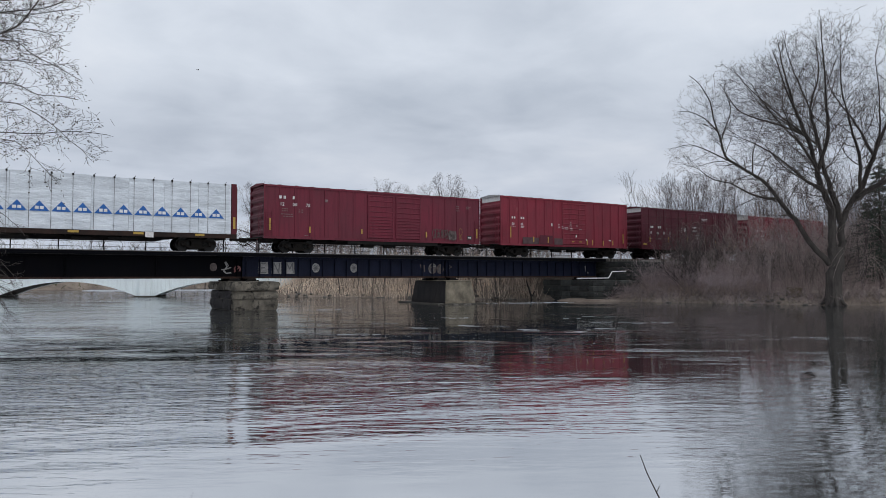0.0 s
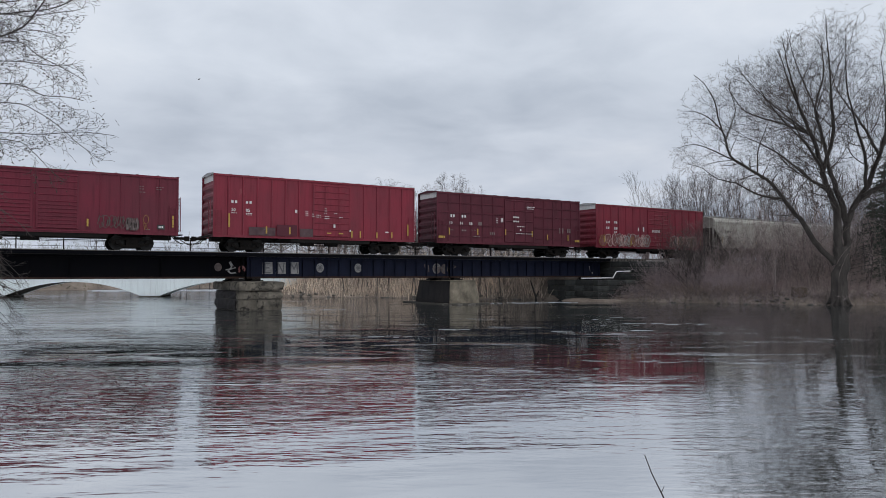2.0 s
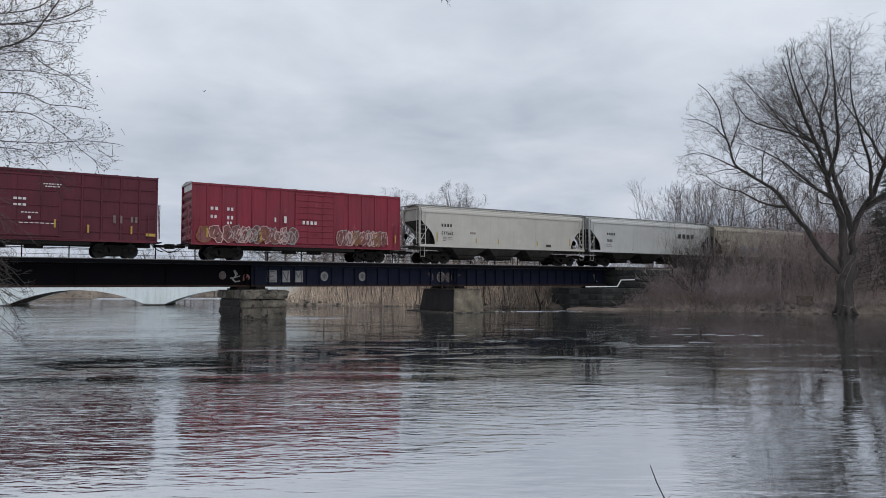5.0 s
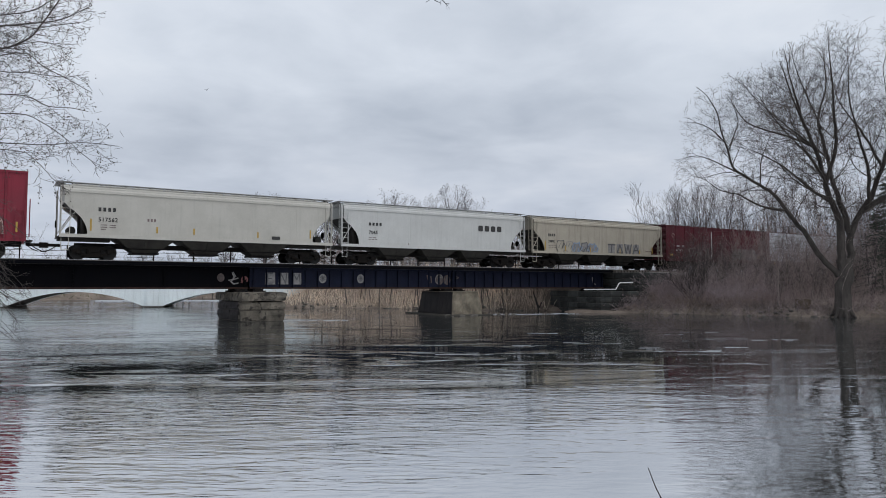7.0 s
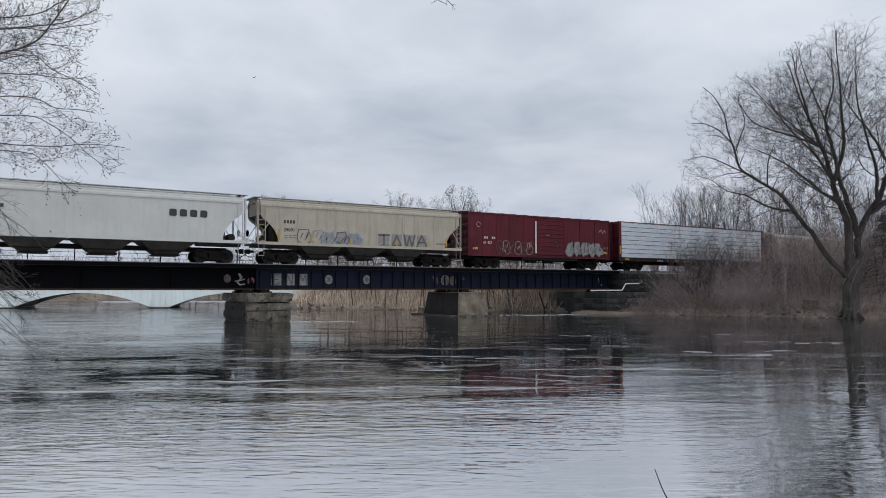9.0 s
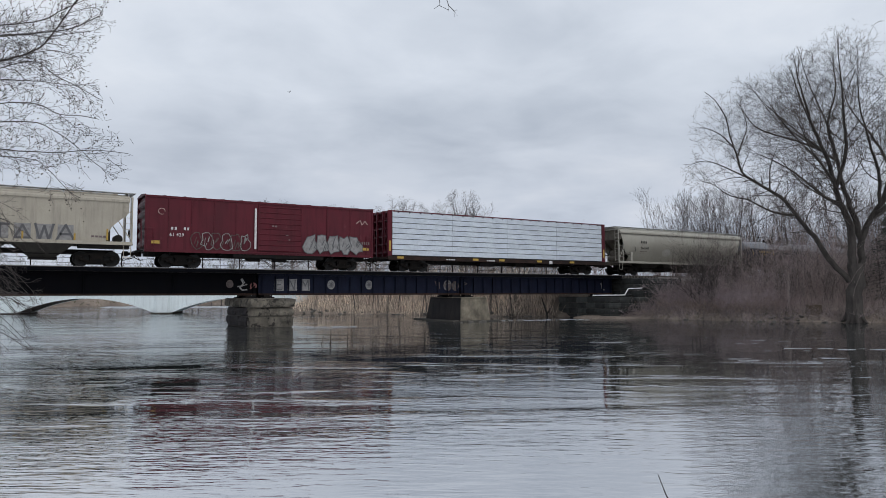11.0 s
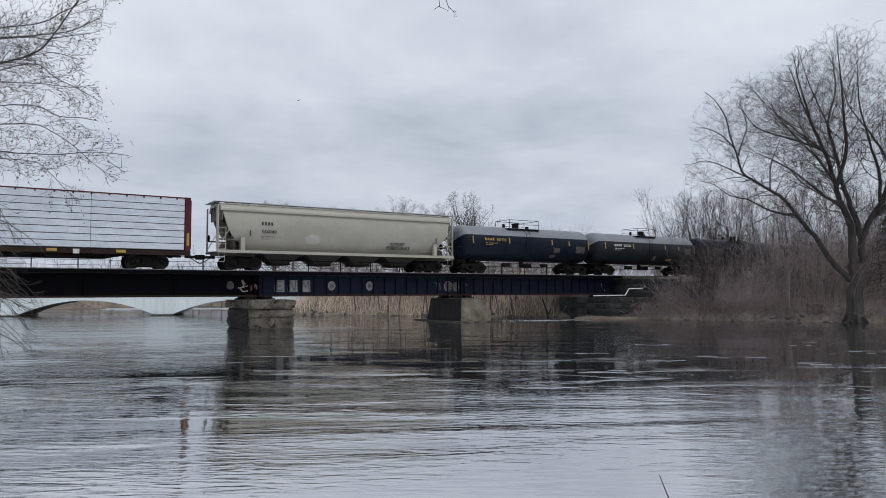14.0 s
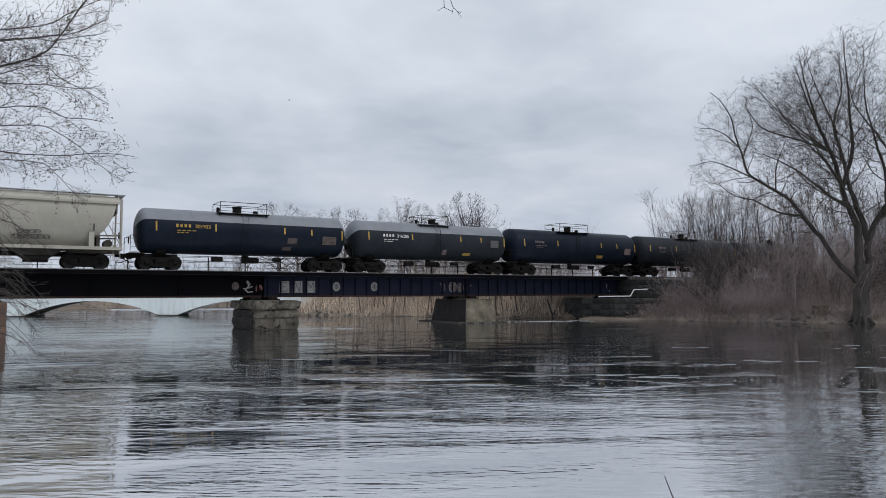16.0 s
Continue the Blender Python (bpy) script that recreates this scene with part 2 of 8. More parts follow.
BROWNSTONE = surface("brown_pier_stone", (0.140, 0.084, 0.059), 0.85, second=(0.084, 0.056, 0.042), scale=1.2, amount=0.7, spread=0.2, bump=0.5, bump_scale=7.0)
MORTAR = surface("dark_mortar", (0.09, 0.082, 0.072), 0.95, bump=0.2, specular=0.20)
CONCRETE = surface("pale_bluish_concrete", (0.7320, 0.8052, 0.8174), 0.75, second=(0.6100, 0.6588, 0.6710), scale=0.35, amount=0.6, streak=0.3, spot=(0.5124, 0.5124, 0.4636), spot_level=0.72, bump=0.1)
BARK = surface("grey_brown_bark", (0.066, 0.058, 0.053), 0.9, second=(0.026, 0.023, 0.021), scale=3.0, amount=0.8, grain=18, bump=0.6, bump_scale=9, stretch=(1, 1, 0.3), specular=0.20)
TWIG = surface("dark_twig_bark", (0.072, 0.062, 0.058), 0.9, second=(0.042, 0.036, 0.034), scale=2.0, amount=0.6, bump=0.0, specular=0.20)
TWIG_PALE = surface("pale_grey_brush_bark", (0.3353, 0.2795, 0.2614), 0.9, second=(0.1945, 0.1533, 0.1437), scale=0.8, amount=0.8, bump=0.0, specular=0.20)
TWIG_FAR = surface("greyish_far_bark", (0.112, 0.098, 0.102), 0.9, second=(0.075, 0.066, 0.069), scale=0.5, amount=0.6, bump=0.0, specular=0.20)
TWIG_RED = surface("reddish_brush_bark", (0.2773, 0.2124, 0.2006), 0.9, second=(0.1770, 0.1381, 0.1345), scale=0.6, amount=0.8, bump=0.0, specular=0.20)
TWIG_MID = surface("grey_shrub_bark", (0.105, 0.092, 0.086), 0.9, second=(0.060, 0.052, 0.050), scale=0.9, amount=0.8, bump=0.0, specular=0.20)
TWIG_WOOD = surface("dark_wood_edge_bark", (0.070, 0.058, 0.059), 0.9, second=(0.105, 0.085, 0.085), scale=0.5, amount=0.7, bump=0.0, specular=0.20)
TWIG_HAZE = surface("brown_thicket_bark", (0.430, 0.350, 0.352), 0.9, second=(0.185, 0.148, 0.152), scale=0.5, amount=0.9, bump=0.0, specular=0.20)
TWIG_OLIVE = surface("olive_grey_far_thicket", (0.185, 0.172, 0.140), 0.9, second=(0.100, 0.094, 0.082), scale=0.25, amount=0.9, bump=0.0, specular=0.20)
SEED = surface("brown_seed_balls", (0.055, 0.04, 0.032), 0.9, bump=0.0)
NEEDLES = surface("dark_evergreen_needles", (0.035, 0.05, 0.034), 0.8, second=(0.02, 0.03, 0.022), scale=1.2, amount=0.7, bump=0.0)
DRY_GRASS = surface("dry_tan_grass", (0.9750, 0.8250, 0.6625), 0.9, second=(0.5000, 0.3937, 0.3250), scale=0.45, amount=0.9, bump=0.0, specular=0.1)
DULL_GRASS = surface("dull_matted_grass", (0.330, 0.255, 0.185), 0.9, second=(0.160, 0.122, 0.098), scale=0.9, amount=0.8, bump=0.0, specular=0.1)
SOIL = surface("leaf_littered_soil", (0.135, 0.108, 0.090), 0.95, second=(0.290, 0.238, 0.195), scale=0.42, amount=0.85, spot=(0.075, 0.058, 0.050), spot_level=0.60, grain=9, grain_amount=0.35, bump=0.8, bump_scale=6, specular=0.20)
BALLAST = surface("grey_ballast", (0.20, 0.19, 0.18), 0.95, second=(0.13, 0.12, 0.11), scale=3, amount=0.7, grain=14, grain_amount=0.35, bump=0.9, bump_scale=14)
STUMP_WOOD = surface("weathered_stump_wood", (0.15, 0.115, 0.085), 0.9, second=(0.08, 0.062, 0.048), scale=3.0, amount=0.7, bump=0.3, bump_scale=8, stretch=(1, 1, 0.3), specular=0.1)
OLIVE_GRASS = surface("dull_olive_bank_grass", (0.105, 0.110, 0.055), 0.9, second=(0.060, 0.058, 0.036), scale=0.5, amount=0.8, bump=0.0, specular=0.1)
ROCK = surface("wet_bank_rock", (0.119, 0.108, 0.095), 0.7, second=(0.063, 0.056, 0.049), scale=2.5, amount=0.7, spread=0.25, bump=0.5, bump_scale=8)
PIPE = surface("white_pipe_paint", (0.66, 0.66, 0.66), 0.5, amount=0.4, bump=0.0)
FOAM = surface("white_foam", (0.55, 0.57, 0.60), 0.8, second=(0.35, 0.37, 0.40), scale=8, amount=0.8, bump=0.3)


def water_surface():
    """River water: strong gloss at low angles over a murky body, ripples at three scales with calm and broken stretches."""
    m = bpy.data.materials.new("rippled_river_water")
    m.use_nodes = True
    t = m.node_tree
    t.nodes.clear()
    tc = t.nodes.new("ShaderNodeTexCoord")

    def nz(scale, detail, longer, turn=-33.3, distort=0.0):
        """Noise drawn out across the view by the factor longer."""
        mp = t.nodes.new("ShaderNodeMapping")
        mp.vector_type = "TEXTURE"
        mp.inputs["Scale"].default_value = (longer, 1, 1)
        mp.inputs["Rotation"].default_value = (0, 0, radians(turn))
        link(t, tc.outputs["Object"], mp.inputs[0])
        n = t.nodes.new("ShaderNodeTexNoise")
        n.inputs["Scale"].default_value, n.inputs["Detail"].default_value = scale, detail
        n.inputs["Distortion"].default_value = distort
        link(t, mp.outputs[0], n.inputs["Vector"])
        return n.outputs[0]

    def mth(op, a, b):
        n = t.nodes.new("ShaderNodeMath")
        n.operation = op
        for i, v in enumerate((a, b)):
            if isinstance(v, (int, float)):
                n.inputs[i].default_value = v
            else:
                link(t, v, n.inputs[i])
        return n.outputs[0]

    def rg(src, lo, hi, a, z):
        n = t.nodes.new("ShaderNodeMapRange")
        for k, v in zip(("From Min", "From Max", "To Min", "To Max"), (lo, hi, a, z)):
            n.inputs[k].default_value = v
        link(t, src, n.inputs[0])
        return n.outputs[0]

    swell = nz(0.30, 2, 1.6, -20)
    wave = nz(1.4, 2.0, 4.0, -31, 0.5)
    ripple = nz(5.2, 2.5, 3.6, -33, 0.7)
    wrinkle = nz(12.0, 1.5, 5.0, -34, 0.25)
    place_of = t.nodes.new("ShaderNodeNewGeometry")

    def along(x, y):
        n = t.nodes.new("ShaderNodeVectorMath")
        n.operation = "DOT_PRODUCT"
        link(t, place_of.outputs["Position"], n.inputs[0])
        n.inputs[1].default_value = (x, y, 0.0)
        return n.outputs["Value"]

    across_river = along(0.549, 0.836)
    beside = mth("DIVIDE", along(0.836, -0.549), mth("MAXIMUM", across_river, 1.0))
    uneven = mth("ADD", across_river, rg(nz(0.16, 3, 2.0, -20, 0.6), 0.3, 0.7, -5.0, 5.0))
    shallow = mth("MAXIMUM", rg(uneven, 7.0, 13.0, 0.05, 1.0), rg(beside, 0.12, 0.34, 0.0, 0.8))              # calm water along the near bank
    reach = mth("MAXIMUM", rg(mth("ADD", uneven, rg(beside, -0.12, 0.10, 0.0, 5.0)), 17.0, 23.0, 1.0, WATER_FAR), rg(beside, -0.45, -0.18, 0.62, 0.0))          # smooth dark reach below the bridge
    sheltered = rg(beside, 0.16, 0.42, 1.0, 0.75)           # quieter water under the wooded bank
    patchy = rg(nz(0.15, 4, 2.4, -24, 1.0), 0.38, 0.62, 0.16, 1.15)
    broken = mth("MULTIPLY", mth("MULTIPLY", shallow, reach), mth("MULTIPLY", sheltered, patchy))
    rough_water = mth("MULTIPLY", mth("ADD", mth("MULTIPLY", wave, WATER_WAVE), mth("ADD", mth("MULTIPLY", ripple, WATER_RIPPLE), mth("MULTIPLY", wrinkle, WATER_WRINKLE))), broken)
    scuffed = mth("MULTIPLY", rg(nz(0.55, 4, 3.4, -33, 1.2), 0.55, 0.68, 0.0, 1.0), mth("MULTIPLY", rg(across_river, 11.0, 17.0, 0.05, 1.0), mth("MULTIPLY", rg(across_river, 19.0, 30.0, 1.0, 0.75), rg(beside, -0.1, 0.12, 1.0, 0.55))))   # wind-scuffed streaks
    height = mth("ADD", mth("ADD", mth("MULTIPLY", swell, WATER_SWELL), rough_water), mth("MULTIPLY", mth("MULTIPLY", nz(5.0, 2, 4.0, -33, 0.4), scuffed), WATER_CREST))
    bp = t.nodes.new("ShaderNodeBump")
    bp.inputs["Strength"].default_value, bp.inputs["Distance"].default_value = 1.0, 1.0
    link(t, height, bp.inputs["Height"])
    body = t.nodes.new("ShaderNodeBsdfDiffuse")
    body.inputs["Color"].default_value = (0.035, 0.038, 0.036, 1)
    gloss = t.nodes.new("ShaderNodeBsdfGlossy")
    gloss.inputs["Color"].default_value, gloss.inputs["Roughness"].default_value = (0.95, 0.955, 0.968, 1), 0.045
    weight = t.nodes.new("ShaderNodeFresnel")
    weight.inputs["IOR"].default_value = 1.33
    blend = t.nodes.new("ShaderNodeMixShader")
    for n in (gloss, weight):
        link(t, bp.outputs[0], n.inputs["Normal"])
    link(t, rg(weight.outputs[0], 0.0, 0.9, WATER_GLOSS, 0.78), blend.inputs[0])
    link(t, body.outputs[0], blend.inputs[1])
    link(t, gloss.outputs[0], blend.inputs[2])
    link(t, blend.outputs[0], t.nodes.new("ShaderNodeOutputMaterial").inputs[0])
    return m


WATER_WAVE, WATER_RIPPLE, WATER_WRINKLE, WATER_SWELL, WATER_CREST, WATER_FAR, WATER_GLOSS = 0.023, 0.025, 0.0085, 0.02, 0.042, 0.19, 0.71
WATER = water_surface()


# ---------------------------------------------------------------- mesh tools
class Form:
    """Collects vertices and faces of one mesh."""

    def __init__(self):
        self.v, self.f, self.rounded = [], [], False

    def add(self, verts, faces):
        n = len(self.v)
        self.v.extend(verts)
        self.f.extend([tuple(i + n for i in f) for f in faces])
        return self

    def box(self, x0, x1, y0, y1, z0, z1):
        return self.add([(x, y, z) for z in (z0, z1) for y in (y0, y1) for x in (x0, x1)],
                        [(0, 2, 3, 1), (4, 5, 7, 6), (0, 1, 5, 4), (2, 6, 7, 3), (0, 4, 6, 2), (1, 3, 7, 5)])

    def prism(self, poly, axis, a, b):
        """Polygon in the two other axes (x,z for 'y'; y,z for 'x'; x,y for 'z') drawn out from a to b."""
        def put(p, q, w):
            return {"x": (w, p, q), "y": (p, w, q), "z": (p, q, w)}[axis]
        n = len(poly)
        verts = [put(p, q, a) for p, q in poly] + [put(p, q, b) for p, q in poly]
        return self.add(verts, [tuple(range(n)), tuple(range(2 * n - 1, n - 1, -1))] + [(i, i + n, (i + 1) % n + n, (i + 1) % n) for i in range(n)])

    def rings(self, rings, caps=True):
        n, k = len(rings[0]), len(rings)
        faces = [(j * n + i, j * n + (i + 1) % n, (j + 1) * n + (i + 1) % n, (j + 1) * n + i) for j in range(k - 1) for i in range(n)]
        if caps:
            faces += [tuple(range(n - 1, -1, -1)), tuple((k - 1) * n + i for i in range(n))]
        return self.add([tuple(p) for r in rings for p in r], faces)

    def rod(self, p, q, r, sides=6, r2=None):
        p, q = Vector(p), Vector(q)
        d = (q - p).normalized()
        a = d.orthogonal().normalized()
        b = d.cross(a)
        return self.rings([[c + (a * math.cos(2 * math.pi * i / sides) + b * math.sin(2 * math.pi * i / sides)) * k for i in range(sides)]
                           for c, k in ((p, r), (q, r if r2 is None else r2))])

    def pipe(self, points, r, sides=6):
        for p, q in zip(points, points[1:]):
            self.rod(p, q, r, sides)
        return self

    def turned(self, profile, axis, sides=20, centre=(0, 0, 0)):
        """Profile of (along, radius) turned round the axis."""
        rings = []
        for w, r in profile:
            ring = []
            for i in range(sides):
                c, s = math.cos(2 * math.pi * i / sides) * r, math.sin(2 * math.pi * i / sides) * r
                p = {"x": (w, c, s), "y": (s, w, c), "z": (c, s, w)}[axis]
                ring.append((p[0] + centre[0], p[1] + centre[1], p[2] + centre[2]))
            rings.append(ring)
        self.rounded = True
        return self.rings(rings)

    def ribbon(self, points, width, y, deep=0.006):
        """A flat painted stroke in the x,z plane at depth y."""
        for (x0, z0), (x1, z1) in zip(points, points[1:]):
            dx, dz = x1 - x0, z1 - z0
            n = math.hypot(dx, dz) or 1
            ox, oz = -dz / n * width / 2, dx / n * width / 2
            ex, ez = dx / n * width * 0.25, dz / n * width * 0.25
            self.prism([(x0 - ex + ox, z0 - ez + oz), (x1 + ex + ox, z1 + ez + oz), (x1 + ex - ox, z1 + ez - oz), (x0 - ex - ox, z0 - ez - oz)], "y", y - deep, y)
            deep += 0.0004
        return self

    def mesh(self, name, material):
        me = bpy.data.meshes.new(name)
        me.from_pydata([tuple(p) for p in self.v], [], self.f)
        bm = bmesh.new()
        bm.from_mesh(me)
        bmesh.ops.recalc_face_normals(bm, faces=bm.faces)
        bm.to_mesh(me)
        bm.free()
        me.materials.append(material)
        if self.rounded:
            me.shade_smooth()
            me.set_sharp_from_angle(angle=radians(38))
        return me


def part(name, form, material, parent, label="", at=None):
    ob = new(name, form if isinstance(form, bpy.types.Mesh) else form.mesh(name, material))
    ob.parent = parent
    if at is not None:
        ob.matrix_basis = at
    return tagged(ob, label=label)


def thing(name, label, category, at=None, group="", kind=""):
    ob = new(name)
    ob.empty_display_size = 0.2
    if at is not None:
        ob.matrix_basis = at
    return tagged(ob, label, category, group, kind)


def solid(name, form, material, label, category, at=None, group="", kind=""):
    ob = new(name, form if isinstance(form, bpy.types.Mesh) else form.mesh(name, material))
    if at is not None:
        ob.matrix_basis = at
    return tagged(ob, label, category, group, kind)


def tubes(name, segments, material, sides=3):
    """One mesh of tapered tubes from rows of (p, q, r at p, r at q)."""
    s = np.array([(*p, *q, a, b) for p, q, a, b in segments], dtype=np.float64)
    p, q, ra, rb = s[:, 0:3], s[:, 3:6], s[:, 6], s[:, 7]
    d = q - p
    d /= np.maximum(np.linalg.norm(d, axis=1, keepdims=True), 1e-9)
    ref = np.where(np.abs(d[:, 2:3]) < 0.9, np.array([[0, 0, 1.0]]), np.array([[1.0, 0, 0]]))
    a = np.cross(d, ref)
    a /= np.linalg.norm(a, axis=1, keepdims=True)
    b = np.cross(d, a)
    n = len(s)
    verts = np.zeros((n, 2 * sides, 3))
    for i in range(sides):
        w = 2 * math.pi * i / sides
        o = a * math.cos(w) + b * math.sin(w)
        verts[:, i] = p + o * ra[:, None]
        verts[:, sides + i] = q + o * rb[:, None]
    base = (np.arange(n) * 2 * sides)[:, None]
    quads = np.concatenate([base + np.array([[i, (i + 1) % sides, sides + (i + 1) % sides, sides + i]]) for i in range(sides)], axis=0)
    me = bpy.data.meshes.new(name)
    me.vertices.add(n * 2 * sides)
    me.vertices.foreach_set("co", verts.reshape(-1))
    me.loops.add(quads.size)
    me.loops.foreach_set("vertex_index", quads.reshape(-1).astype(np.int32))
    me.polygons.add(len(quads))
    me.polygons.foreach_set("loop_start", np.arange(0, quads.size, 4, dtype=np.int32))
    me.update(calc_edges=True)
    me.materials.append(material)
    me.shade_smooth()
    return me


def lettering(text, size, material, spacing=1.0):
    """Words as a flat mesh in the x,z plane, from its lower left corner, facing -y."""
    cu = bpy.data.curves.new("lettering", "FONT")
    cu.body, cu.size, cu.extrude, cu.space_character, cu.offset = text, size, 0.003, spacing, size * 0.012
    cu.resolution_u = 2
    ob = bpy.data.objects.new("lettering", cu)
    scene.collection.objects.link(ob)
    bpy.context.view_layer.update()
    me = bpy.data.meshes.new_from_object(ob.evaluated_get(bpy.context.evaluated_depsgraph_get()))
    bpy.data.objects.remove(ob)
    me.transform(Matrix.Rotation(radians(90), 4, "X"))
    me.materials.clear()
    me.materials.append(material)
    return me


# ---------------------------------------------------------------- ground and river
RIGHT_BANK = ((-200, 120), (0, 72), (15, 64), (26.8, 58.4), (29, 54.6), (36, 50.5), (42, 47.6), (46, 46.6), (49.5, 45.6), (52, 43.5), (53.5, 40.5), (60, 37.0), (67, 32.6), (73.5, 26.2), (80, 24.4), (100, 29), (150, 40), (500, 120))
LEFT_BANK = ((-200, 120), (-30, 40), (-6, 13), (0, 6), (4, 1), (8, -5), (20, -12), (48, -15), (80, -14), (150, -30), (500, 20))


def bank(rows, y):
    return np.interp(y, [r[0] for r in rows], [r[1] for r in rows])


def smooth(e0, e1, x):
    k = np.clip((x - e0) / (e1 - e0), 0, 1)
    return k * k * (3 - 2 * k)


def wobble(x, y):
    return np.sin(x * 0.71 + y * 0.37) * 0.5 + np.sin(x * 0.33 - y * 0.93 + 1.7) * 0.35 + np.sin(x * 1.9 + y * 1.3) * 0.18


def land(x, y):
    """Ground level: river bed, banks, rail bank and road bank."""
    x, y = np.asarray(x, float), np.asarray(y, float)
    r, l = x - bank(RIGHT_BANK, y), bank(LEFT_BANK, y) - x
    d = np.maximum(np.maximum(r, l), y - 122 - 0.25 * x) + wobble(x, y) * 0.35
    shore = np.where(d < 0, np.maximum(-1.6, d * 0.5) - 0.05, 0.0)
    front = np.minimum(0.55 + 0.02 * np.maximum(d, 0), np.maximum(d, 0) * 0.42) + wobble(x * 1.3, y) * 0.08 * smooth(0.3, 2, d)
    back = np.minimum(3.6, np.maximum(d, 0) * 0.62) + wobble(x, y) * 0.1 * smooth(0.3, 2, d)
    z = shore + np.where(d > 0, front + (back - front) * smooth(50.5, 54.5, y), 0)
    z = np.where(y > 119 + 0.25 * x, np.minimum(z, 1.35), z)
    rail = np.clip(3.52 - (np.abs(y - TRACK_Y) - 2.3) * 0.72, -2, 3.52)
    on_rail = np.maximum(smooth(53.0, 56.5, x), smooth(-15.5, -18, x))
    z = np.where(d > 0, np.maximum(z, rail * on_rail), z)
    z = np.where(l > 0, np.minimum(z, np.maximum(0.85, rail * on_rail)), z)
    mud = smooth(42.2, 44.4, y) * smooth(49.5, 47.5, y) * smooth(41.5, 44.5, x) * smooth(60, 54, x)     # low mud bank before the abutment
    return np.maximum(z, np.where(mud > 0, -0.6 + (0.80 + 0.1 * wobble(x * 2.3, y * 2.1)) * mud, z))


def ground_mesh():
    def steps(stops):
        out = []
        for a, b, s in stops:
            out += list(np.arange(a, b, s))
        return np.array(out + [stops[-1][1]])
    xs = steps([(-3000, -400, 400), (-400, -60, 20), (-60, 0, 4), (0, 24, 1.5), (24, 76, 0.6), (76, 130, 2.5), (130, 500, 20), (500, 3500, 300)])
    ys = steps([(-2000, -200, 300), (-200, -20, 20), (-20, 20, 2), (20, 82, 0.6), (82, 140, 3), (140, 500, 24), (500, 3500, 300)])
    gx, gy = np.meshgrid(xs, ys)
    gz = land(gx, gy)
    n, k = len(xs), len(ys)
    v = np.stack([gx, gy, gz], -1).reshape(-1, 3)
    i = (np.arange(k - 1)[:, None] * n + np.arange(n - 1)[None]).reshape(-1)
    me = bpy.data.meshes.new("ground")
    me.from_pydata(v.tolist(), [], np.stack([i, i + 1, i + n + 1, i + n], 1).tolist())
    me.materials.append(SOIL)
    me.shade_smooth()
    return me


tagged(new("ground", ground_mesh()), "brown leaf-littered soil banks rising beside the river", "ground", kind="structure")
FLOW = Vector((0.28, -0.96, 0.0))
river_form = Form().add([(-900, -700, 0), (1100, -700, 0), (1100, 900, 0), (-900, 900, 0)], [(0, 1, 2, 3)])
water = tagged(new("water", river_form.mesh("water", WATER)), "grey rippled river water mirroring sky and train", "river", kind="structure")

# ---------------------------------------------------------------- masonry piers
def block(rnd, x0, x1, y0, y1, z0, z1, rough=0.03):
    """One rough-hewn stone with chipped corners."""
    c = min(x1 - x0, y1 - y0, z1 - z0) * 0.10
    rings = []
    for z, i, j in ((z0, c, 0.3), (z0 + c, 0, 1), ((z0 + z1) / 2, -rough * 0.6, 1), (z1 - c, 0, 1), (z1, c, 0.3)):
        ring = []
        corners = ((x0 + i, y0 + i), (x1 - i, y0 + i), (x1 - i, y1 - i), (x0 + i, y1 - i))
        for k in range(4):
            (ax, ay), (bx, by) = corners[k], corners[(k + 1) % 4]
            for f in (0.0, 0.35, 0.7):
                ring.append((ax + (bx - ax) * f + rnd.uniform(-rough, rough) * j, ay + (by - ay) * f + rnd.uniform(-rough, rough) * j, z + rnd.uniform(-rough, rough) * 0.3))
        rings.append(ring)
    return Form().rings(rings)


def courses(owner, name, material, rnd, corner, size, levels, batter=0.0, stone_x=1.3, stone_y=1.5, cap=0.0, mats=None, flank=None, rough=0.03):
    """Stone blocks in courses round a core: near face along x, side faces along y."""
    x0, y0 = corner
    w, l = size
    top = levels[-1]
    for k, (a, b) in enumerate(zip(levels, levels[1:])):
        s = batter * (a - levels[0])
        out = cap if k == len(levels) - 2 else 0.0
        ax, bx, ay, by = x0 + s - out, x0 + w - s + out, y0 + s - out, y0 + l - s + out
        m = mats[k] if mats else material
        count = max(1, round((bx - ax) / stone_x))
        cuts = [ax + (bx - ax) * (i + (rnd.uniform(-0.18, 0.18) if 0 < i < count else 0)) / count for i in range(count + 1)]
        for p, q in zip(cuts, cuts[1:]):
            part(name, block(rnd, p + 0.015, q - 0.015, ay, ay + 0.55, a + 0.012, b - 0.012, rough), m, owner)
        count = max(1, round((by - ay - 0.55) / stone_y))
        cuts = [ay + 0.57 + (by - ay - 0.57) * (i + (rnd.uniform(-0.18, 0.18) if 0 < i < count else 0)) / count for i in range(count + 1)]
        for p, q in zip(cuts, cuts[1:]):
            part(name, block(rnd, ax, ax + 0.55, p + 0.015, q - 0.015, a + 0.012, b - 0.012, rough), flank or m, owner)
            part(name, block(rnd, bx - 0.55, bx, p + 0.015, q - 0.015, a + 0.012, b - 0.012, rough), m, owner)
    inset = 0.06 + batter * (top - levels[0])
    part("core", Form().box(x0 + inset, x0 + w - inset, y0 + inset, y0 + l - inset, levels[0], top - 0.03), MORTAR, owner, "dark mortar filling between the stones")


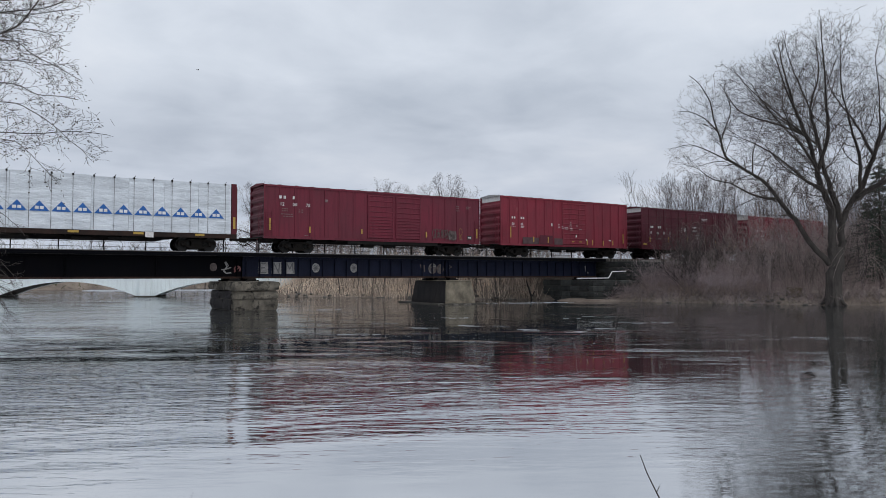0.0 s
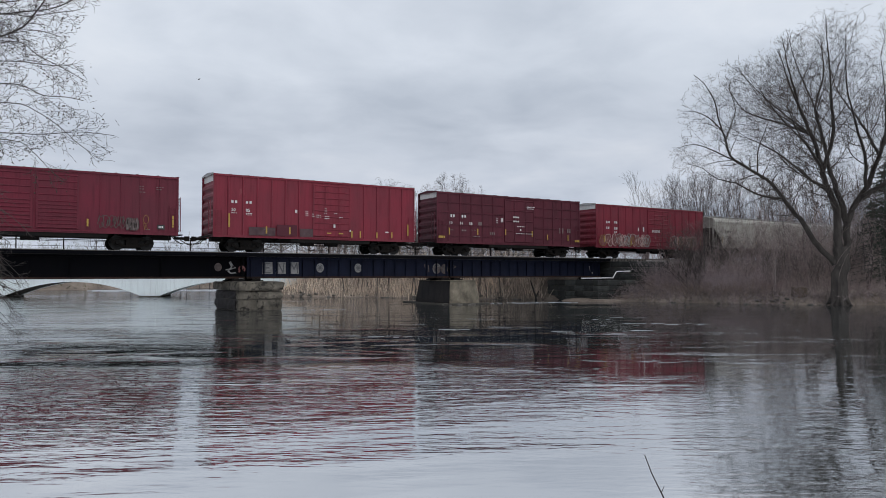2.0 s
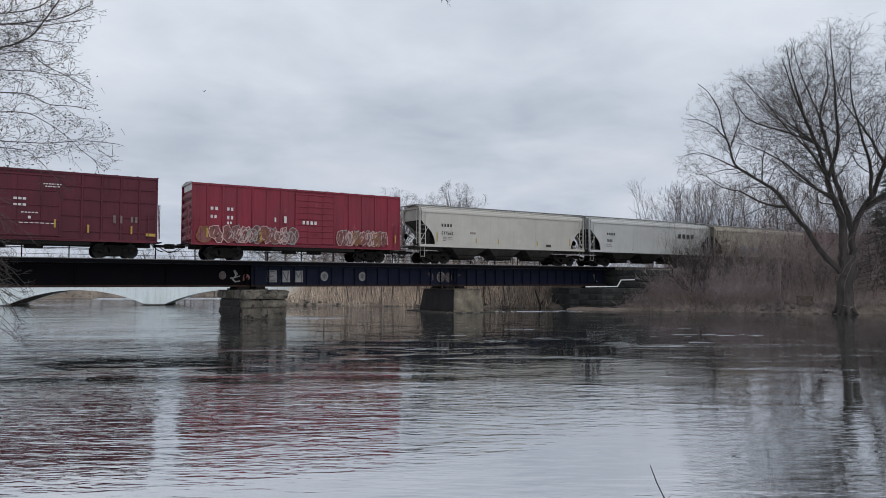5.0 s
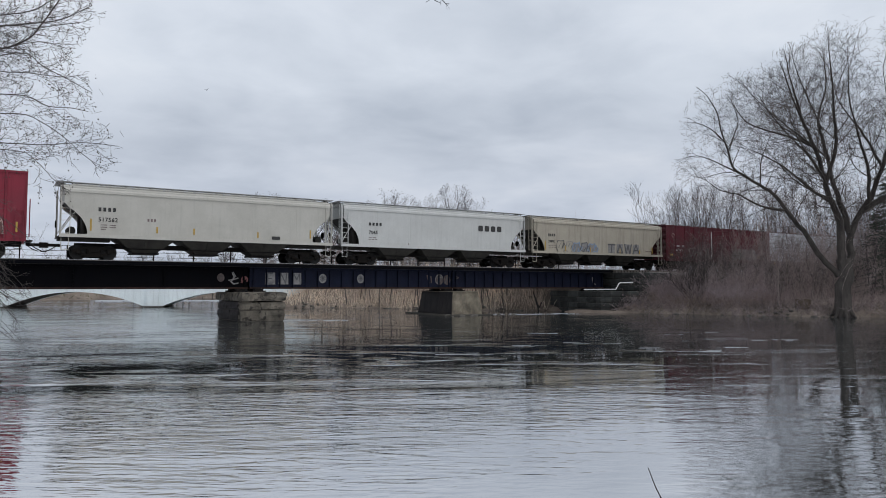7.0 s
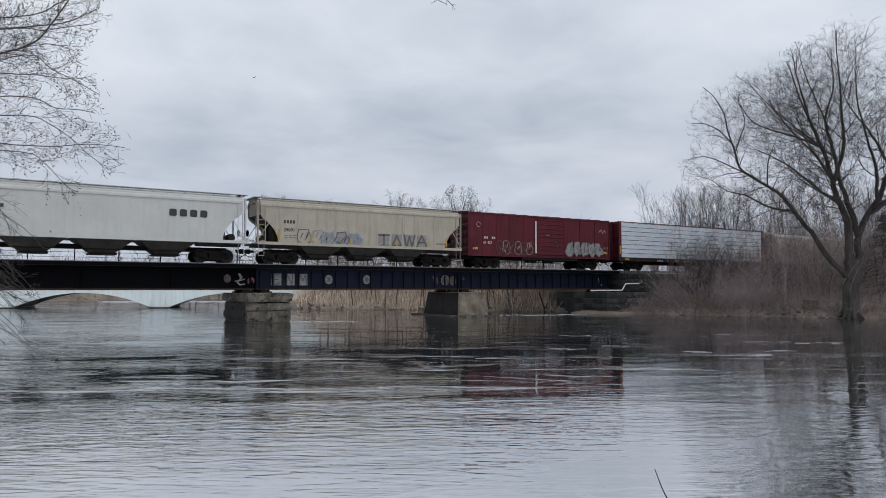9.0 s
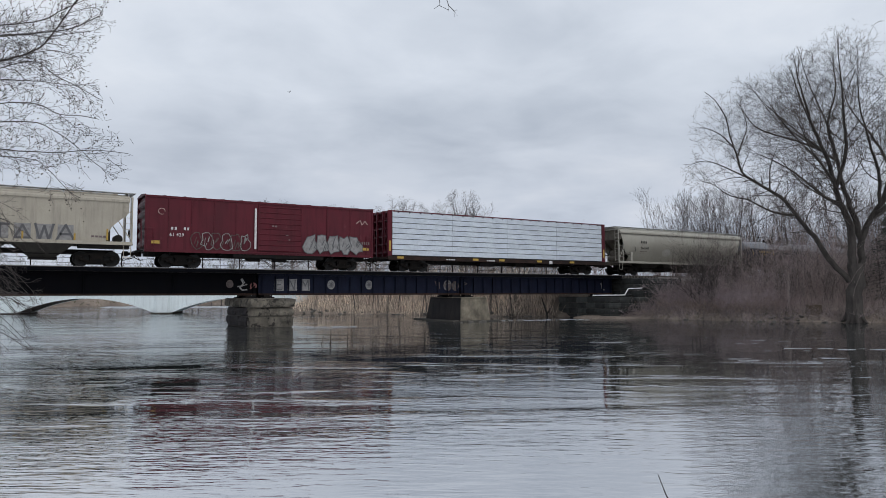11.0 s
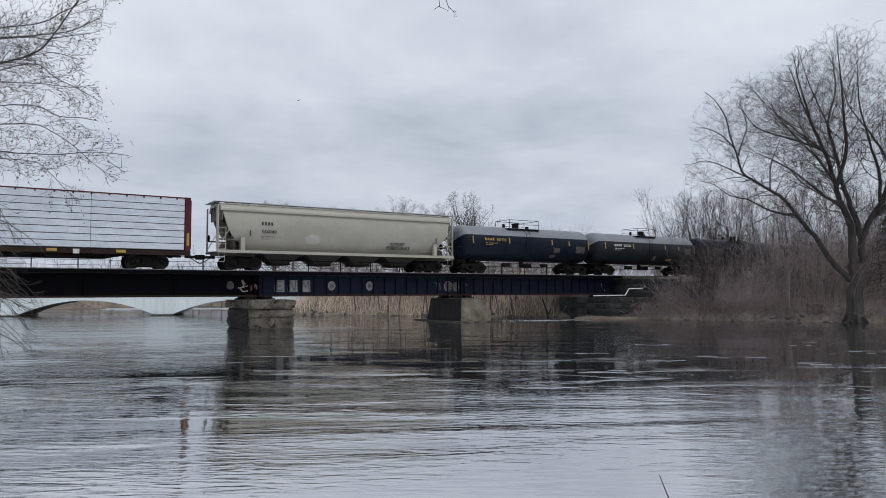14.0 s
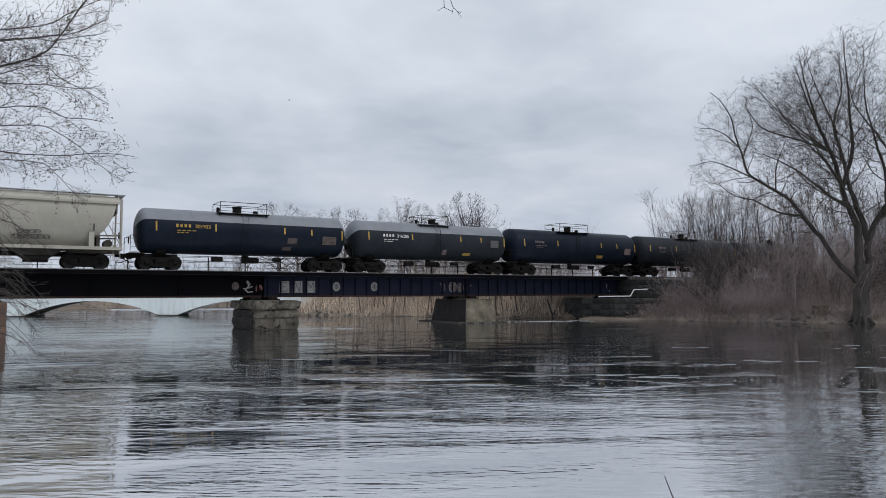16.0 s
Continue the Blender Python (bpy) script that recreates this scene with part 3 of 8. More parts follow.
def bearing(owner, x, y, z, top):
    part("bearing", Form().box(x - 0.45, x + 0.45, y - 0.4, y + 0.4, z, z + (top - z) * 0.45).box(x - 0.3, x + 0.3, y - 0.3, y + 0.3, z + (top - z) * 0.45, top), STEEL_BLACK, owner)


rnd = random.Random(4)
GIRDER_BOTTOM, GIRDER_TOP = 2.10, 3.62
NEAR_WEB, FAR_WEB = 48.85, 50.45

pier = thing("stone_pier", "three-course weathered stone block pier standing in the river", "bridge pier", group="rail bridge piers")
# the flank's shade is put into its stone colour
courses(pier, "stone", STONE, rnd, (13.78, 45.4), (2.92, 5.3), (-1.5, 0.02, 0.75, 1.30), 0.0, 1.5, 2.6, mats=(STONE_DARK, STONE, STONE), flank=STONE_SHADE, rough=0.065)
for y0, y1 in ((45.2, 47.1), (47.13, 49.0), (49.03, 50.9)):
    part("stone", block(rnd, 13.72, 16.72, y0, y1, 1.32, 1.90, 0.09), STONE, pier)
for y in (NEAR_WEB, FAR_WEB):
    bearing(pier, 14.75, y, 1.9, GIRDER_BOTTOM - 0.003)
    bearing(pier, 16.0, y, 1.9, GIRDER_BOTTOM - 0.003)

pier = thing("concrete_pier", "pale battered concrete pier with dark shaded side in the river", "bridge pier", group="rail bridge piers")


def tapered(rnd, x0, x1, y0, y1, batter, levels, rough):
    """A solid wider towards its foot, with slightly uneven faces."""
    rings = []
    for z in levels:
        o = batter * (levels[-1] - z)
        corners = ((x0 - o, y0 - o), (x1 + o, y0 - o), (x1 + o, y1 + o), (x0 - o, y1 + o))
        rings.append([(ax + (bx - ax) * f / 6 + rnd.uniform(-rough, rough), ay + (by - ay) * f / 6 + rnd.uniform(-rough, rough), z + rnd.uniform(-rough, rough) * 0.4)
                      for (ax, ay), (bx, by) in zip(corners, corners[1:] + corners[:1]) for f in range(6)])
    return Form().rings(rings)


part("pier_shaft", tapered(rnd, 31.16, 33.55, 46.95, 51.7, 0.14, (-1.5, -0.1, 0.35, 0.8, 1.2, 1.6, 1.86), 0.022), STONE_PALE, pier, "pale weathered concrete shaft with battered sides")
# thin dark slab: shade of the left side painted over the pale shaft
part("shaft_flank", Form().rings([[(31.12 - o, 47.02 - o, z), (31.2 - o, 47.02 - o, z), (31.2 - o, 51.66 + o, z), (31.12 - o, 51.66 + o, z)] for z, o in ((-1.5, 0.14 * 3.36), (0.2, 0.14 * 1.66), (1.85, 0.0))]), STONE_SHADE, pier, "stained side facing the current, its shade put into the colour")
part("cap", block(rnd, 31.05, 33.66, 46.85, 51.8, 1.865, 1.9, 0.01), STONE_PALE, pier)
part("footing", block(rnd, 30.2, 34.4, 45.7, 53.2, -1.2, 0.07, 0.08), STONE_DARK, pier, "wet stone footing at the waterline")
for y in (NEAR_WEB, FAR_WEB):
    bearing(pier, 31.7, y, 1.9, GIRDER_BOTTOM - 0.003)
    bearing(pier, 32.9, y, 1.9, GIRDER_BOTTOM - 0.003)

pier = thing("brownstone_pier", "brown stone pier carrying the dark girder over the river", "bridge pier", group="rail bridge piers")
courses(pier, "stone", BROWNSTONE, rnd, (-2.9, 45.2), (3.0, 7.4), (-1.5, 0.0, 0.65, 1.3, 1.9), 0.0, 1.5, 2.3)
for y in (NEAR_WEB, FAR_WEB):
    bearing(pier, -1.9, y, 1.9, GIRDER_BOTTOM - 0.003)
    bearing(pier, -0.6, y, 1.9, GIRDER_BOTTOM - 0.003)

abutment = thing("stone_abutment", "dark coursed stone abutment carrying the girder end at the bank", "bridge abutment", group="rail bridge piers")
courses(abutment, "stone", STONE_GREY, rnd, (45.3, 44.9), (6.1, 6.6), (-1.2, 0.35, 0.85, 1.35, 1.88), 0.0, 1.25, 1.3)
courses(abutment, "stone", STONE_GREY, rnd, (50.6, 45.3), (4.6, 8.4), (1.3, 1.88, 2.46, 3.04, 3.615), 0.0, 1.2, 1.3)
for y in (NEAR_WEB, FAR_WEB):
    bearing(abutment, 48.9, y, 1.86, GIRDER_BOTTOM - 0.003)
part("pipe", Form().pipe([(43.3, 44.85, 2.03), (47.15, 44.85, 2.05), (47.6, 44.85, 2.62), (49.4, 44.9, 2.66)], 0.05, 8), PIPE, abutment, "white painted pipe with a bend")

far_abutment = thing("stone_abutment", "dark coursed stone abutment at the far river bank", "bridge abutment", group="rail bridge piers")
courses(far_abutment, "stone", STONE_DARK, rnd, (-20.5, 45.3), (4.6, 8.6), (-1.2, 0.35, 1.1, 1.88), 0.0, 1.5, 1.6)
courses(far_abutment, "stone", STONE_DARK, rnd, (-24.8, 45.3), (7.0, 8.6), (1.3, 2.05, 2.83, 3.615), 0.0, 1.5, 1.6)

# ---------------------------------------------------------------- railway bridge
def span(x0, x1, stiff, material, label, near_mat=None):
    s = thing("girder_span", label, "bridge span", group="rail bridge spans")
    for y, side in ((NEAR_WEB, -1), (FAR_WEB, 1)):
        g = part("plate_girder", Form().box(x0, x1, y - 0.012, y + 0.012, GIRDER_BOTTOM + 0.03, GIRDER_TOP - 0.03), near_mat if side < 0 else material, s)
        part("bottom_flange", Form().box(x0, x1, y - 0.19, y + 0.19, GIRDER_BOTTOM, GIRDER_BOTTOM + 0.035).box(x0, x1, y - 0.10, y - 0.018, GIRDER_BOTTOM + 0.04, GIRDER_BOTTOM + 0.13), RUST, g, "rusty riveted bottom flange")
        part("top_flange", Form().box(x0, x1, y - 0.19, y + 0.19, GIRDER_TOP - 0.035, GIRDER_TOP).box(x0, x1, y - 0.10, y - 0.018, GIRDER_TOP - 0.14, GIRDER_TOP - 0.04), material, g)
        n = max(1, round((x1 - x0 - 0.5) / stiff))
        for i in range(n + 1):
            x = x0 + 0.25 + (x1 - x0 - 0.5) * i / n
            part("stiffener", Form().box(x - 0.014, x + 0.014, y + side * 0.016, y + side * 0.15, GIRDER_BOTTOM + 0.135, GIRDER_TOP - 0.145).box(x - 0.07, x + 0.014, y + side * 0.014, y + side * 0.028, GIRDER_BOTTOM + 0.135, GIRDER_TOP - 0.145), near_mat if side < 0 else material, g)
    for i in range(5):
        x = x0 + 0.4 + (x1 - x0 - 0.8) * i / 4
        part("cross_brace", Form().rod((x, NEAR_WEB + 0.03, GIRDER_BOTTOM + 0.2), (x, FAR_WEB - 0.03, GIRDER_TOP - 0.2), 0.05, 4).rod((x + 0.06, NEAR_WEB + 0.03, GIRDER_TOP - 0.2), (x + 0.06, FAR_WEB - 0.03, GIRDER_BOTTOM + 0.2), 0.05, 4), material, s)
    return s


span(-19.9, -1.15, 4.6, GIRDER, "black plate girder span with rusty bottom flange", GIRDER)
span_left = span(-1.05, 15.25, 5.2, GIRDER, "smooth black plate girder span with spray-painted emblems", GIRDER)
span_mid = span(15.4, 32.2, 0.98, GIRDER_BLUE, "blue-black ribbed plate girder span with white graffiti", GIRDER_BLUE)
span_right = span(32.35, 49.6, 0.98, GIRDER_BLUE, "blue-black ribbed plate girder span reaching the stone abutment", GIRDER_BLUE)

track = thing("railway_track", "steel rails on weathered timber ties across the bridge", "railway track")
tie_mesh = Form().box(-0.12, 0.12, -1.50, 1.50, -0.10, 0.12).mesh("tie", TIE_WOOD)
for i in range(180):
    part("tie", tie_mesh, TIE_WOOD, track, at=pose(-19.8 + i * 0.42, TRACK_Y, GIRDER_TOP + 0.103))
for y in (-0.7525, 0.7525):
    r = Form().box(-260, 320, TRACK_Y + y - 0.075, TRACK_Y + y + 0.075, RAIL_Z - 0.185, RAIL_Z - 0.16)
    r.box(-260, 320, TRACK_Y + y - 0.01, TRACK_Y + y + 0.01, RAIL_Z - 0.16, RAIL_Z - 0.03)
    r = part("rail", r, RAIL, track)
    part("rail_head", Form().box(-260, 320, TRACK_Y + y - 0.036, TRACK_Y + y + 0.036, RAIL_Z - 0.03, RAIL_Z), RAIL_TOP, r, "polished running surface")
deck = thing("timber_deck_edge", "grey timber guard beams and walkway along the bridge deck", "bridge deck")
part("edge_board", Form().box(-20, 50.2, 48.04, 48.14, GIRDER_TOP + 0.0, GIRDER_TOP + 0.225), GIRDER, deck, "dark edge board over the tie ends")
part("guard_beam", Form().box(-20, 50.2, 48.05, 48.30, GIRDER_TOP + 0.229, GIRDER_TOP + 0.262), TIE_WOOD, deck)
part("guard_beam", Form().box(-20, 50.2, 50.90, 51.08, GIRDER_TOP + 0.225, GIRDER_TOP + 0.345), TIE_WOOD, deck)
part("walkway", Form().box(-20, 50.2, 51.12, 51.95, GIRDER_TOP + 0.15, GIRDER_TOP + 0.21), TIE_WOOD, deck)
part("walkway_bracket", Form().box(-20, 50.2, 51.02, 51.9, GIRDER_TOP + 0.03, GIRDER_TOP + 0.146), STEEL_BLACK, deck)

railing = thing("steel_railing", "thin dark steel railing along the bridge walkway", "railing")
for i in range(27):
    x = -19.5 + i * 2.65
    part("post", Form().box(x - 0.035, x + 0.035, 51.86, 51.93, GIRDER_TOP + 0.214, GIRDER_TOP + 1.34), STEEL_BLACK, railing)
for z in (0.62, 0.95, 1.30):
    part("cable", Form().rod((-19.8, 51.85, GIRDER_TOP + z), (50, 51.85, GIRDER_TOP + z), 0.014, 5), STEEL_BLACK, railing)

ballast = Form()
for a, b in ((55.0, 330), (-270, -24.9)):
    ballast.prism([(TRACK_Y - 2.6, 3.2), (TRACK_Y - 1.7, RAIL_Z - 0.16), (TRACK_Y + 1.7, RAIL_Z - 0.16), (TRACK_Y + 2.6, 3.2)], "x", a, b)
tagged(new("ballast_bed", ballast.mesh("ballast_bed", BALLAST)), "grey crushed stone ballast under the track", "ballast", kind="structure")


# spray paint on the girder, in the panels between the ribs
def arc(cx, cz, r, a0, a1, n=10, squash=1.0):
    return [(cx + r * math.cos(radians(a0 + (a1 - a0) * i / n)), cz + r * squash * math.sin(radians(a0 + (a1 - a0) * i / n))) for i in range(n + 1)]


def disc(cx, cz, r, y, n=16, squash=1.15):
    return Form().prism([(cx + r * math.cos(2 * math.pi * i / n), cz + r * squash * math.sin(2 * math.pi * i / n)) for i in range(n)], "y", y - 0.004, y)


WEB = NEAR_WEB - 0.016
for x in (20.86, 23.96):
    part("emblem", disc(x, 2.86, 0.30, WEB), SPRAY_GREY, span_mid, "white sprayed disc with a dark star")
    star = Form()
    for a in range(0, 180, 36):
        dx, dz = 0.22 * math.cos(radians(a + 18)), 0.25 * math.sin(radians(a + 18))
        star.ribbon([(x - dx, 2.86 - dz), (x + dx, 2.86 + dz)], 0.05, WEB - 0.005)
    part("star", star, SPRAY_DARK, span_mid)
part("emblem", disc(13.42, 2.88, 0.25, WEB), SPRAY_DULL, span_left, "faint sprayed disc")
part("emblem", Form().ribbon([(14.2, 3.2), (14.35, 2.9), (14.1, 2.62), (14.3, 2.45), (14.6, 2.5)], 0.09, WEB).ribbon([(13.95, 2.7), (14.3, 2.75), (14.6, 2.85)], 0.07, WEB - 0.004).ribbon([(14.25, 3.25), (14.45, 2.95)], 0.06, WEB - 0.008), SPRAY_GREY, span_left, "pale sprayed squiggle")
part("emblem", Form().ribbon(arc(15.05, 2.75, 0.2, -40, 230), 0.09, WEB).ribbon([(14.85, 2.55), (15.2, 2.9)], 0.1, WEB - 0.006), SPRAY_ROSE, span_left, "reddish sprayed squiggle")
for i, strokes in enumerate(([[(0.62, 0.92), (0.22, 0.92), (0.22, 0.10), (0.66, 0.12)], [(0.22, 0.5), (0.55, 0.52)]],
                             [[(0.15, 0.06), (0.2, 0.95), (0.6, 0.1), (0.68, 0.95)]],
                             [[(0.14, 0.06), (0.2, 0.94), (0.44, 0.4), (0.66, 0.94), (0.74, 0.06)]])):
    x = 16.45 + i * 0.975
    part("letter_panel", Form().prism([(x + 0.06, 2.42), (x + 0.80, 2.42), (x + 0.78, 3.26), (x + 0.08, 3.24)], "y", WEB - 0.004, WEB), SPRAY_GREY, span_mid, "chalky white sprayed panel")
    f = Form()
    for s in strokes:
        f.ribbon([(x + 0.05 + a * 0.9, 2.42 + b * 0.82) for a, b in s], 0.085, WEB - 0.006)
    part("letter", f, SPRAY_DARK, span_mid)
part("spray_mark", Form().ribbon([(29.9, 3.15), (30.1, 2.55)], 0.12, WEB).ribbon([(30.25, 3.1), (30.3, 2.6)], 0.1, WEB), SPRAY_DULL, span_mid, "faded white sprayed stripes")
part("spray_mark", disc(31.05, 2.85, 0.40, WEB, 14, 1.1), SPRAY_DULL, span_mid, "faded white sprayed blot")
part("spray_mark", Form().ribbon([(30.85, 2.6), (31.15, 3.1)], 0.07, WEB - 0.005).ribbon([(30.95, 2.5), (31.3, 2.95)], 0.07, WEB - 0.005), SPRAY_DARK, span_mid)
part("spray_mark", disc(31.80, 2.82, 0.34, WEB, 11, 1.2), SPRAY_DULL, span_mid, "faded white sprayed blot")
part("spray_mark", Form().ribbon([(31.65, 2.6), (31.8, 3.05)], 0.07, WEB - 0.005), SPRAY_DARK, span_mid)
part("spray_mark", Form().ribbon(arc(31.05, 2.85, 0.36, 20, 250, 10, 1.1), 0.05, WEB - 0.008).ribbon([(30.8, 2.95), (31.3, 3.05)], 0.04, WEB - 0.008), SPRAY_GREY, span_mid, "chalky sprayed outline")
part("spray_mark", Form().ribbon([(32.6, 3.15), (32.55, 2.55)], 0.05, WEB - 0.003).ribbon([(32.6, 3.15), (32.95, 3.0), (32.6, 2.85)], 0.05, WEB - 0.006), SPRAY_DULL, span_right, "faint sprayed mark")
part("letter", Form().ribbon([(48.2, 3.15), (48.35, 2.6), (48.6, 2.5)], 0.12, WEB), SPRAY_GREY, span_right, "faded white sprayed mark")


# ---------------------------------------------------------------- concrete road bridge behind
def arch_bridge():
    """Local x runs along the road from the mid-river pier, local y away from the water's near side."""
    b = thing("concrete_arch_bridge", "pale bluish concrete road bridge with low arches over the river", "road bridge", pose(14.9, 80.0, 0, 0, 0, -23))
    depth, half, pierw, crown, spring = 5.2, 6.75, 1.9, 1.62, 0.12
    pitch = 2 * half + pierw
    for k in (-2, -1, 0, 1):
        c = pitch * (k + 0.5)
        n = 26
        xs = [c - half + 2 * half * i / n for i in range(n + 1)]
        zs = [spring + (crown - spring) * (1 - ((x - c) / half) ** 2) for x in xs]
        poly = list(zip(xs, zs)) + [(c + half, 3.0), (c - half, 3.0)]
        for y0 in (0.0, depth - 0.4):
            part("spandrel_wall", Form().prism(poly, "y", y0, y0 + 0.4), CONCRETE, b)
        f = Form()
        n2 = len(xs)
        verts = [(x, y, z + o) for y in (0.402, depth - 0.402) for o in (0.02, 0.40) for x, z in zip(xs, zs)]
        for i in range(n2 - 1):
            f.add([verts[i], verts[i + 1], verts[2 * n2 + i + 1], verts[2 * n2 + i], verts[n2 + i], verts[n2 + i + 1], verts[3 * n2 + i + 1], verts[3 * n2 + i]], [(0, 1, 2, 3), (4, 7, 6, 5)])
        # left barrels use dark stone for stain and painted-in shade, right ones stay pale
        part("arch_barrel", f, STONE_DARK if k < 0 else CONCRETE, b, "stained arch underside with shade put into its dark colour" if k < 0 else "pale arch underside")
        ring = Form()
        for i in range(n2 - 1):
            ring.prism([(xs[i], zs[i] - 0.01), (xs[i + 1], zs[i + 1] - 0.01), (xs[i + 1], zs[i + 1] + 0.14), (xs[i], zs[i] + 0.14)], "y", -0.03, -0.003)
        part("arch_ring", ring, CONCRETE, b, "slightly raised arch edge")
        for i in range(1, 4):
            x = c - half + 2 * half * i / 4
            part("panel_joint", Form().box(x - 0.02, x + 0.02, -0.012, -0.003, crown + 0.3, 2.98), STONE_DARK, b)
    for k in (-2, -1, 0, 1, 2):
        x = pitch * k
        part("river_pier", Form().box(x - pierw / 2 + 0.003, x + pierw / 2 - 0.003, 0.0, depth, -1.5, 3.0), CONCRETE, b)
        part("pilaster", Form().box(x - 0.62, x + 0.62, -0.2, -0.003, -1.5, 3.0), CONCRETE, b)
        part("pier_foot", Form().box(x - pierw / 2 - 0.12, x + pierw / 2 + 0.12, -0.34, depth + 0.3, -1.5, 0.12), STONE_DARK, b, "dark wet pier foot")
    part("deck", Form().box(-70, 45, -0.15, depth + 0.15, 3.004, 3.4), CONCRETE, b)
    for y0 in (-0.12, depth - 0.16):
        w = part("parapet", Form().box(-70, 45, y0, y0 + 0.28, 3.404, 4.12), CONCRETE, b)
        part("coping", Form().box(-70, 45, y0 - 0.06, y0 + 0.34, 4.124, 4.24), CONCRETE, w)
        for i in range(40):
            x = -68 + i * 2.8
            part("parapet_post", Form().box(x - 0.2, x + 0.2, y0 - 0.05, y0 - 0.003, 3.404, 4.12), CONCRETE, w)


arch_bridge()


# ---------------------------------------------------------------- foam at the piers and things on the bank
def foam_streak(x, y, length, width, heading, seed):
    r = random.Random(seed)
    f = Form()
    h = radians(heading)
    for i in range(int(length * 5)):
        t = r.random() ** 1.3 * length
        o = r.gauss(0, width) * (0.4 + t / length)
        cx, cy = x + math.cos(h) * t - math.sin(h) * o, y + math.sin(h) * t + math.cos(h) * o
        a, b = r.uniform(0.10, 0.45), r.uniform(0.015, 0.05)
        pts = []
        for k in range(8):
            q = k * math.pi / 4
            u, v = math.cos(q) * a * r.uniform(0.7, 1.2), math.sin(q) * b * r.uniform(0.7, 1.2)
            pts.append((cx + math.cos(h) * u - math.sin(h) * v, cy + math.sin(h) * u + math.cos(h) * v))
        f.prism(pts, "z", -0.01, 0.012 + 0.0002 * i)
    return tagged(new("foam", f.mesh("foam", FOAM)), "thin white foam trailing from a bridge pier", "foam", kind="stuff")


def foam_flecks():
    """Small flecks of foam, and thin white lines as painted sky glints, drifting on the smooth water."""
    r = random.Random(6)
    f = Form()

    def fleck(cx, cy, a, b, h, k):
        pts = [(cx + math.cos(h) * u - math.sin(h) * v, cy + math.sin(h) * u + math.cos(h) * v) for u, v in ((-a, 0), (-a * 0.5, -b), (a * 0.4, -b * 0.8), (a, 0), (a * 0.5, b), (-a * 0.4, b * 0.7))]
        f.prism(pts, "z", -0.01, 0.003 + 0.000015 * k)
    swirls = [(r.uniform(18, 40), r.uniform(-0.3, 0.62)) for _ in range(22)]
    for i in range(150):
        d, k = r.choice(swirls)
        d += r.gauss(0, 0.9)
        p = AWAY * d + SIDE * d * (k + r.gauss(0, 0.06))
        fleck(p.x, p.y, r.uniform(0.010, 0.022), r.uniform(0.006, 0.012), radians(-33), i)
    for i in range(70):
        d, k = 23.0 + r.gauss(0, 0.35), r.uniform(-0.08, 0.62)
        p = AWAY * (d + 0.5 * math.sin(k * 9)) + SIDE * d * k
        fleck(p.x, p.y, r.uniform(0.010, 0.022), r.uniform(0.010, 0.020), radians(-33), 150 + i)
    # long thin white slivers imitate ripples glinting with sky
    for i in range(15):
        d, k = r.uniform(24, 36), r.uniform(0.02, 0.5)
        p = AWAY * d + SIDE * d * k
        for j in range(r.randint(2, 5)):
            q = p + SIDE * r.gauss(0, 0.6) + AWAY * r.gauss(0, 0.2)
            fleck(q.x, q.y, r.uniform(0.08, 0.40), r.uniform(0.004, 0.013), radians(-33 + r.uniform(-4, 4)), 220 + 8 * i + j)
    return tagged(new("foam", f.mesh("foam", FOAM)), "white foam flecks and painted sky-glint streaks on the smooth water", "foam", kind="stuff")


FLECKS = foam_flecks()


def riffle():
    """A pale line of broken water upstream of the road bridge."""
    r = random.Random(12)
    f = Form()
    for i in range(420):
        k = r.uniform(-0.50, -0.20)
        d = 106 + r.gauss(0, 2.2) + 20 * (k + 0.35)
        p = AWAY * d + SIDE * d * k
        a, b, h = r.uniform(0.4, 1.3), r.uniform(0.06, 0.2), radians(-33 + r.uniform(-8, 8))
        f.prism([(p.x + math.cos(h) * u - math.sin(h) * w, p.y + math.sin(h) * u + math.cos(h) * w) for u, w in ((-a, 0), (-a * 0.4, -b), (a * 0.5, -b * 0.8), (a, 0), (a * 0.4, b), (-a * 0.5, b * 0.7))], "z", -0.01, 0.02 + 0.0001 * i)
    tagged(new("foam", f.mesh("foam", FOAM)), "pale broken water in a line across the river", "foam", kind="stuff")


riffle()
foam_streak(16.85, 45.7, 4.0, 0.16, -27, 1)
foam_streak(34.3, 47.0, 8.5, 0.30, -18, 3)


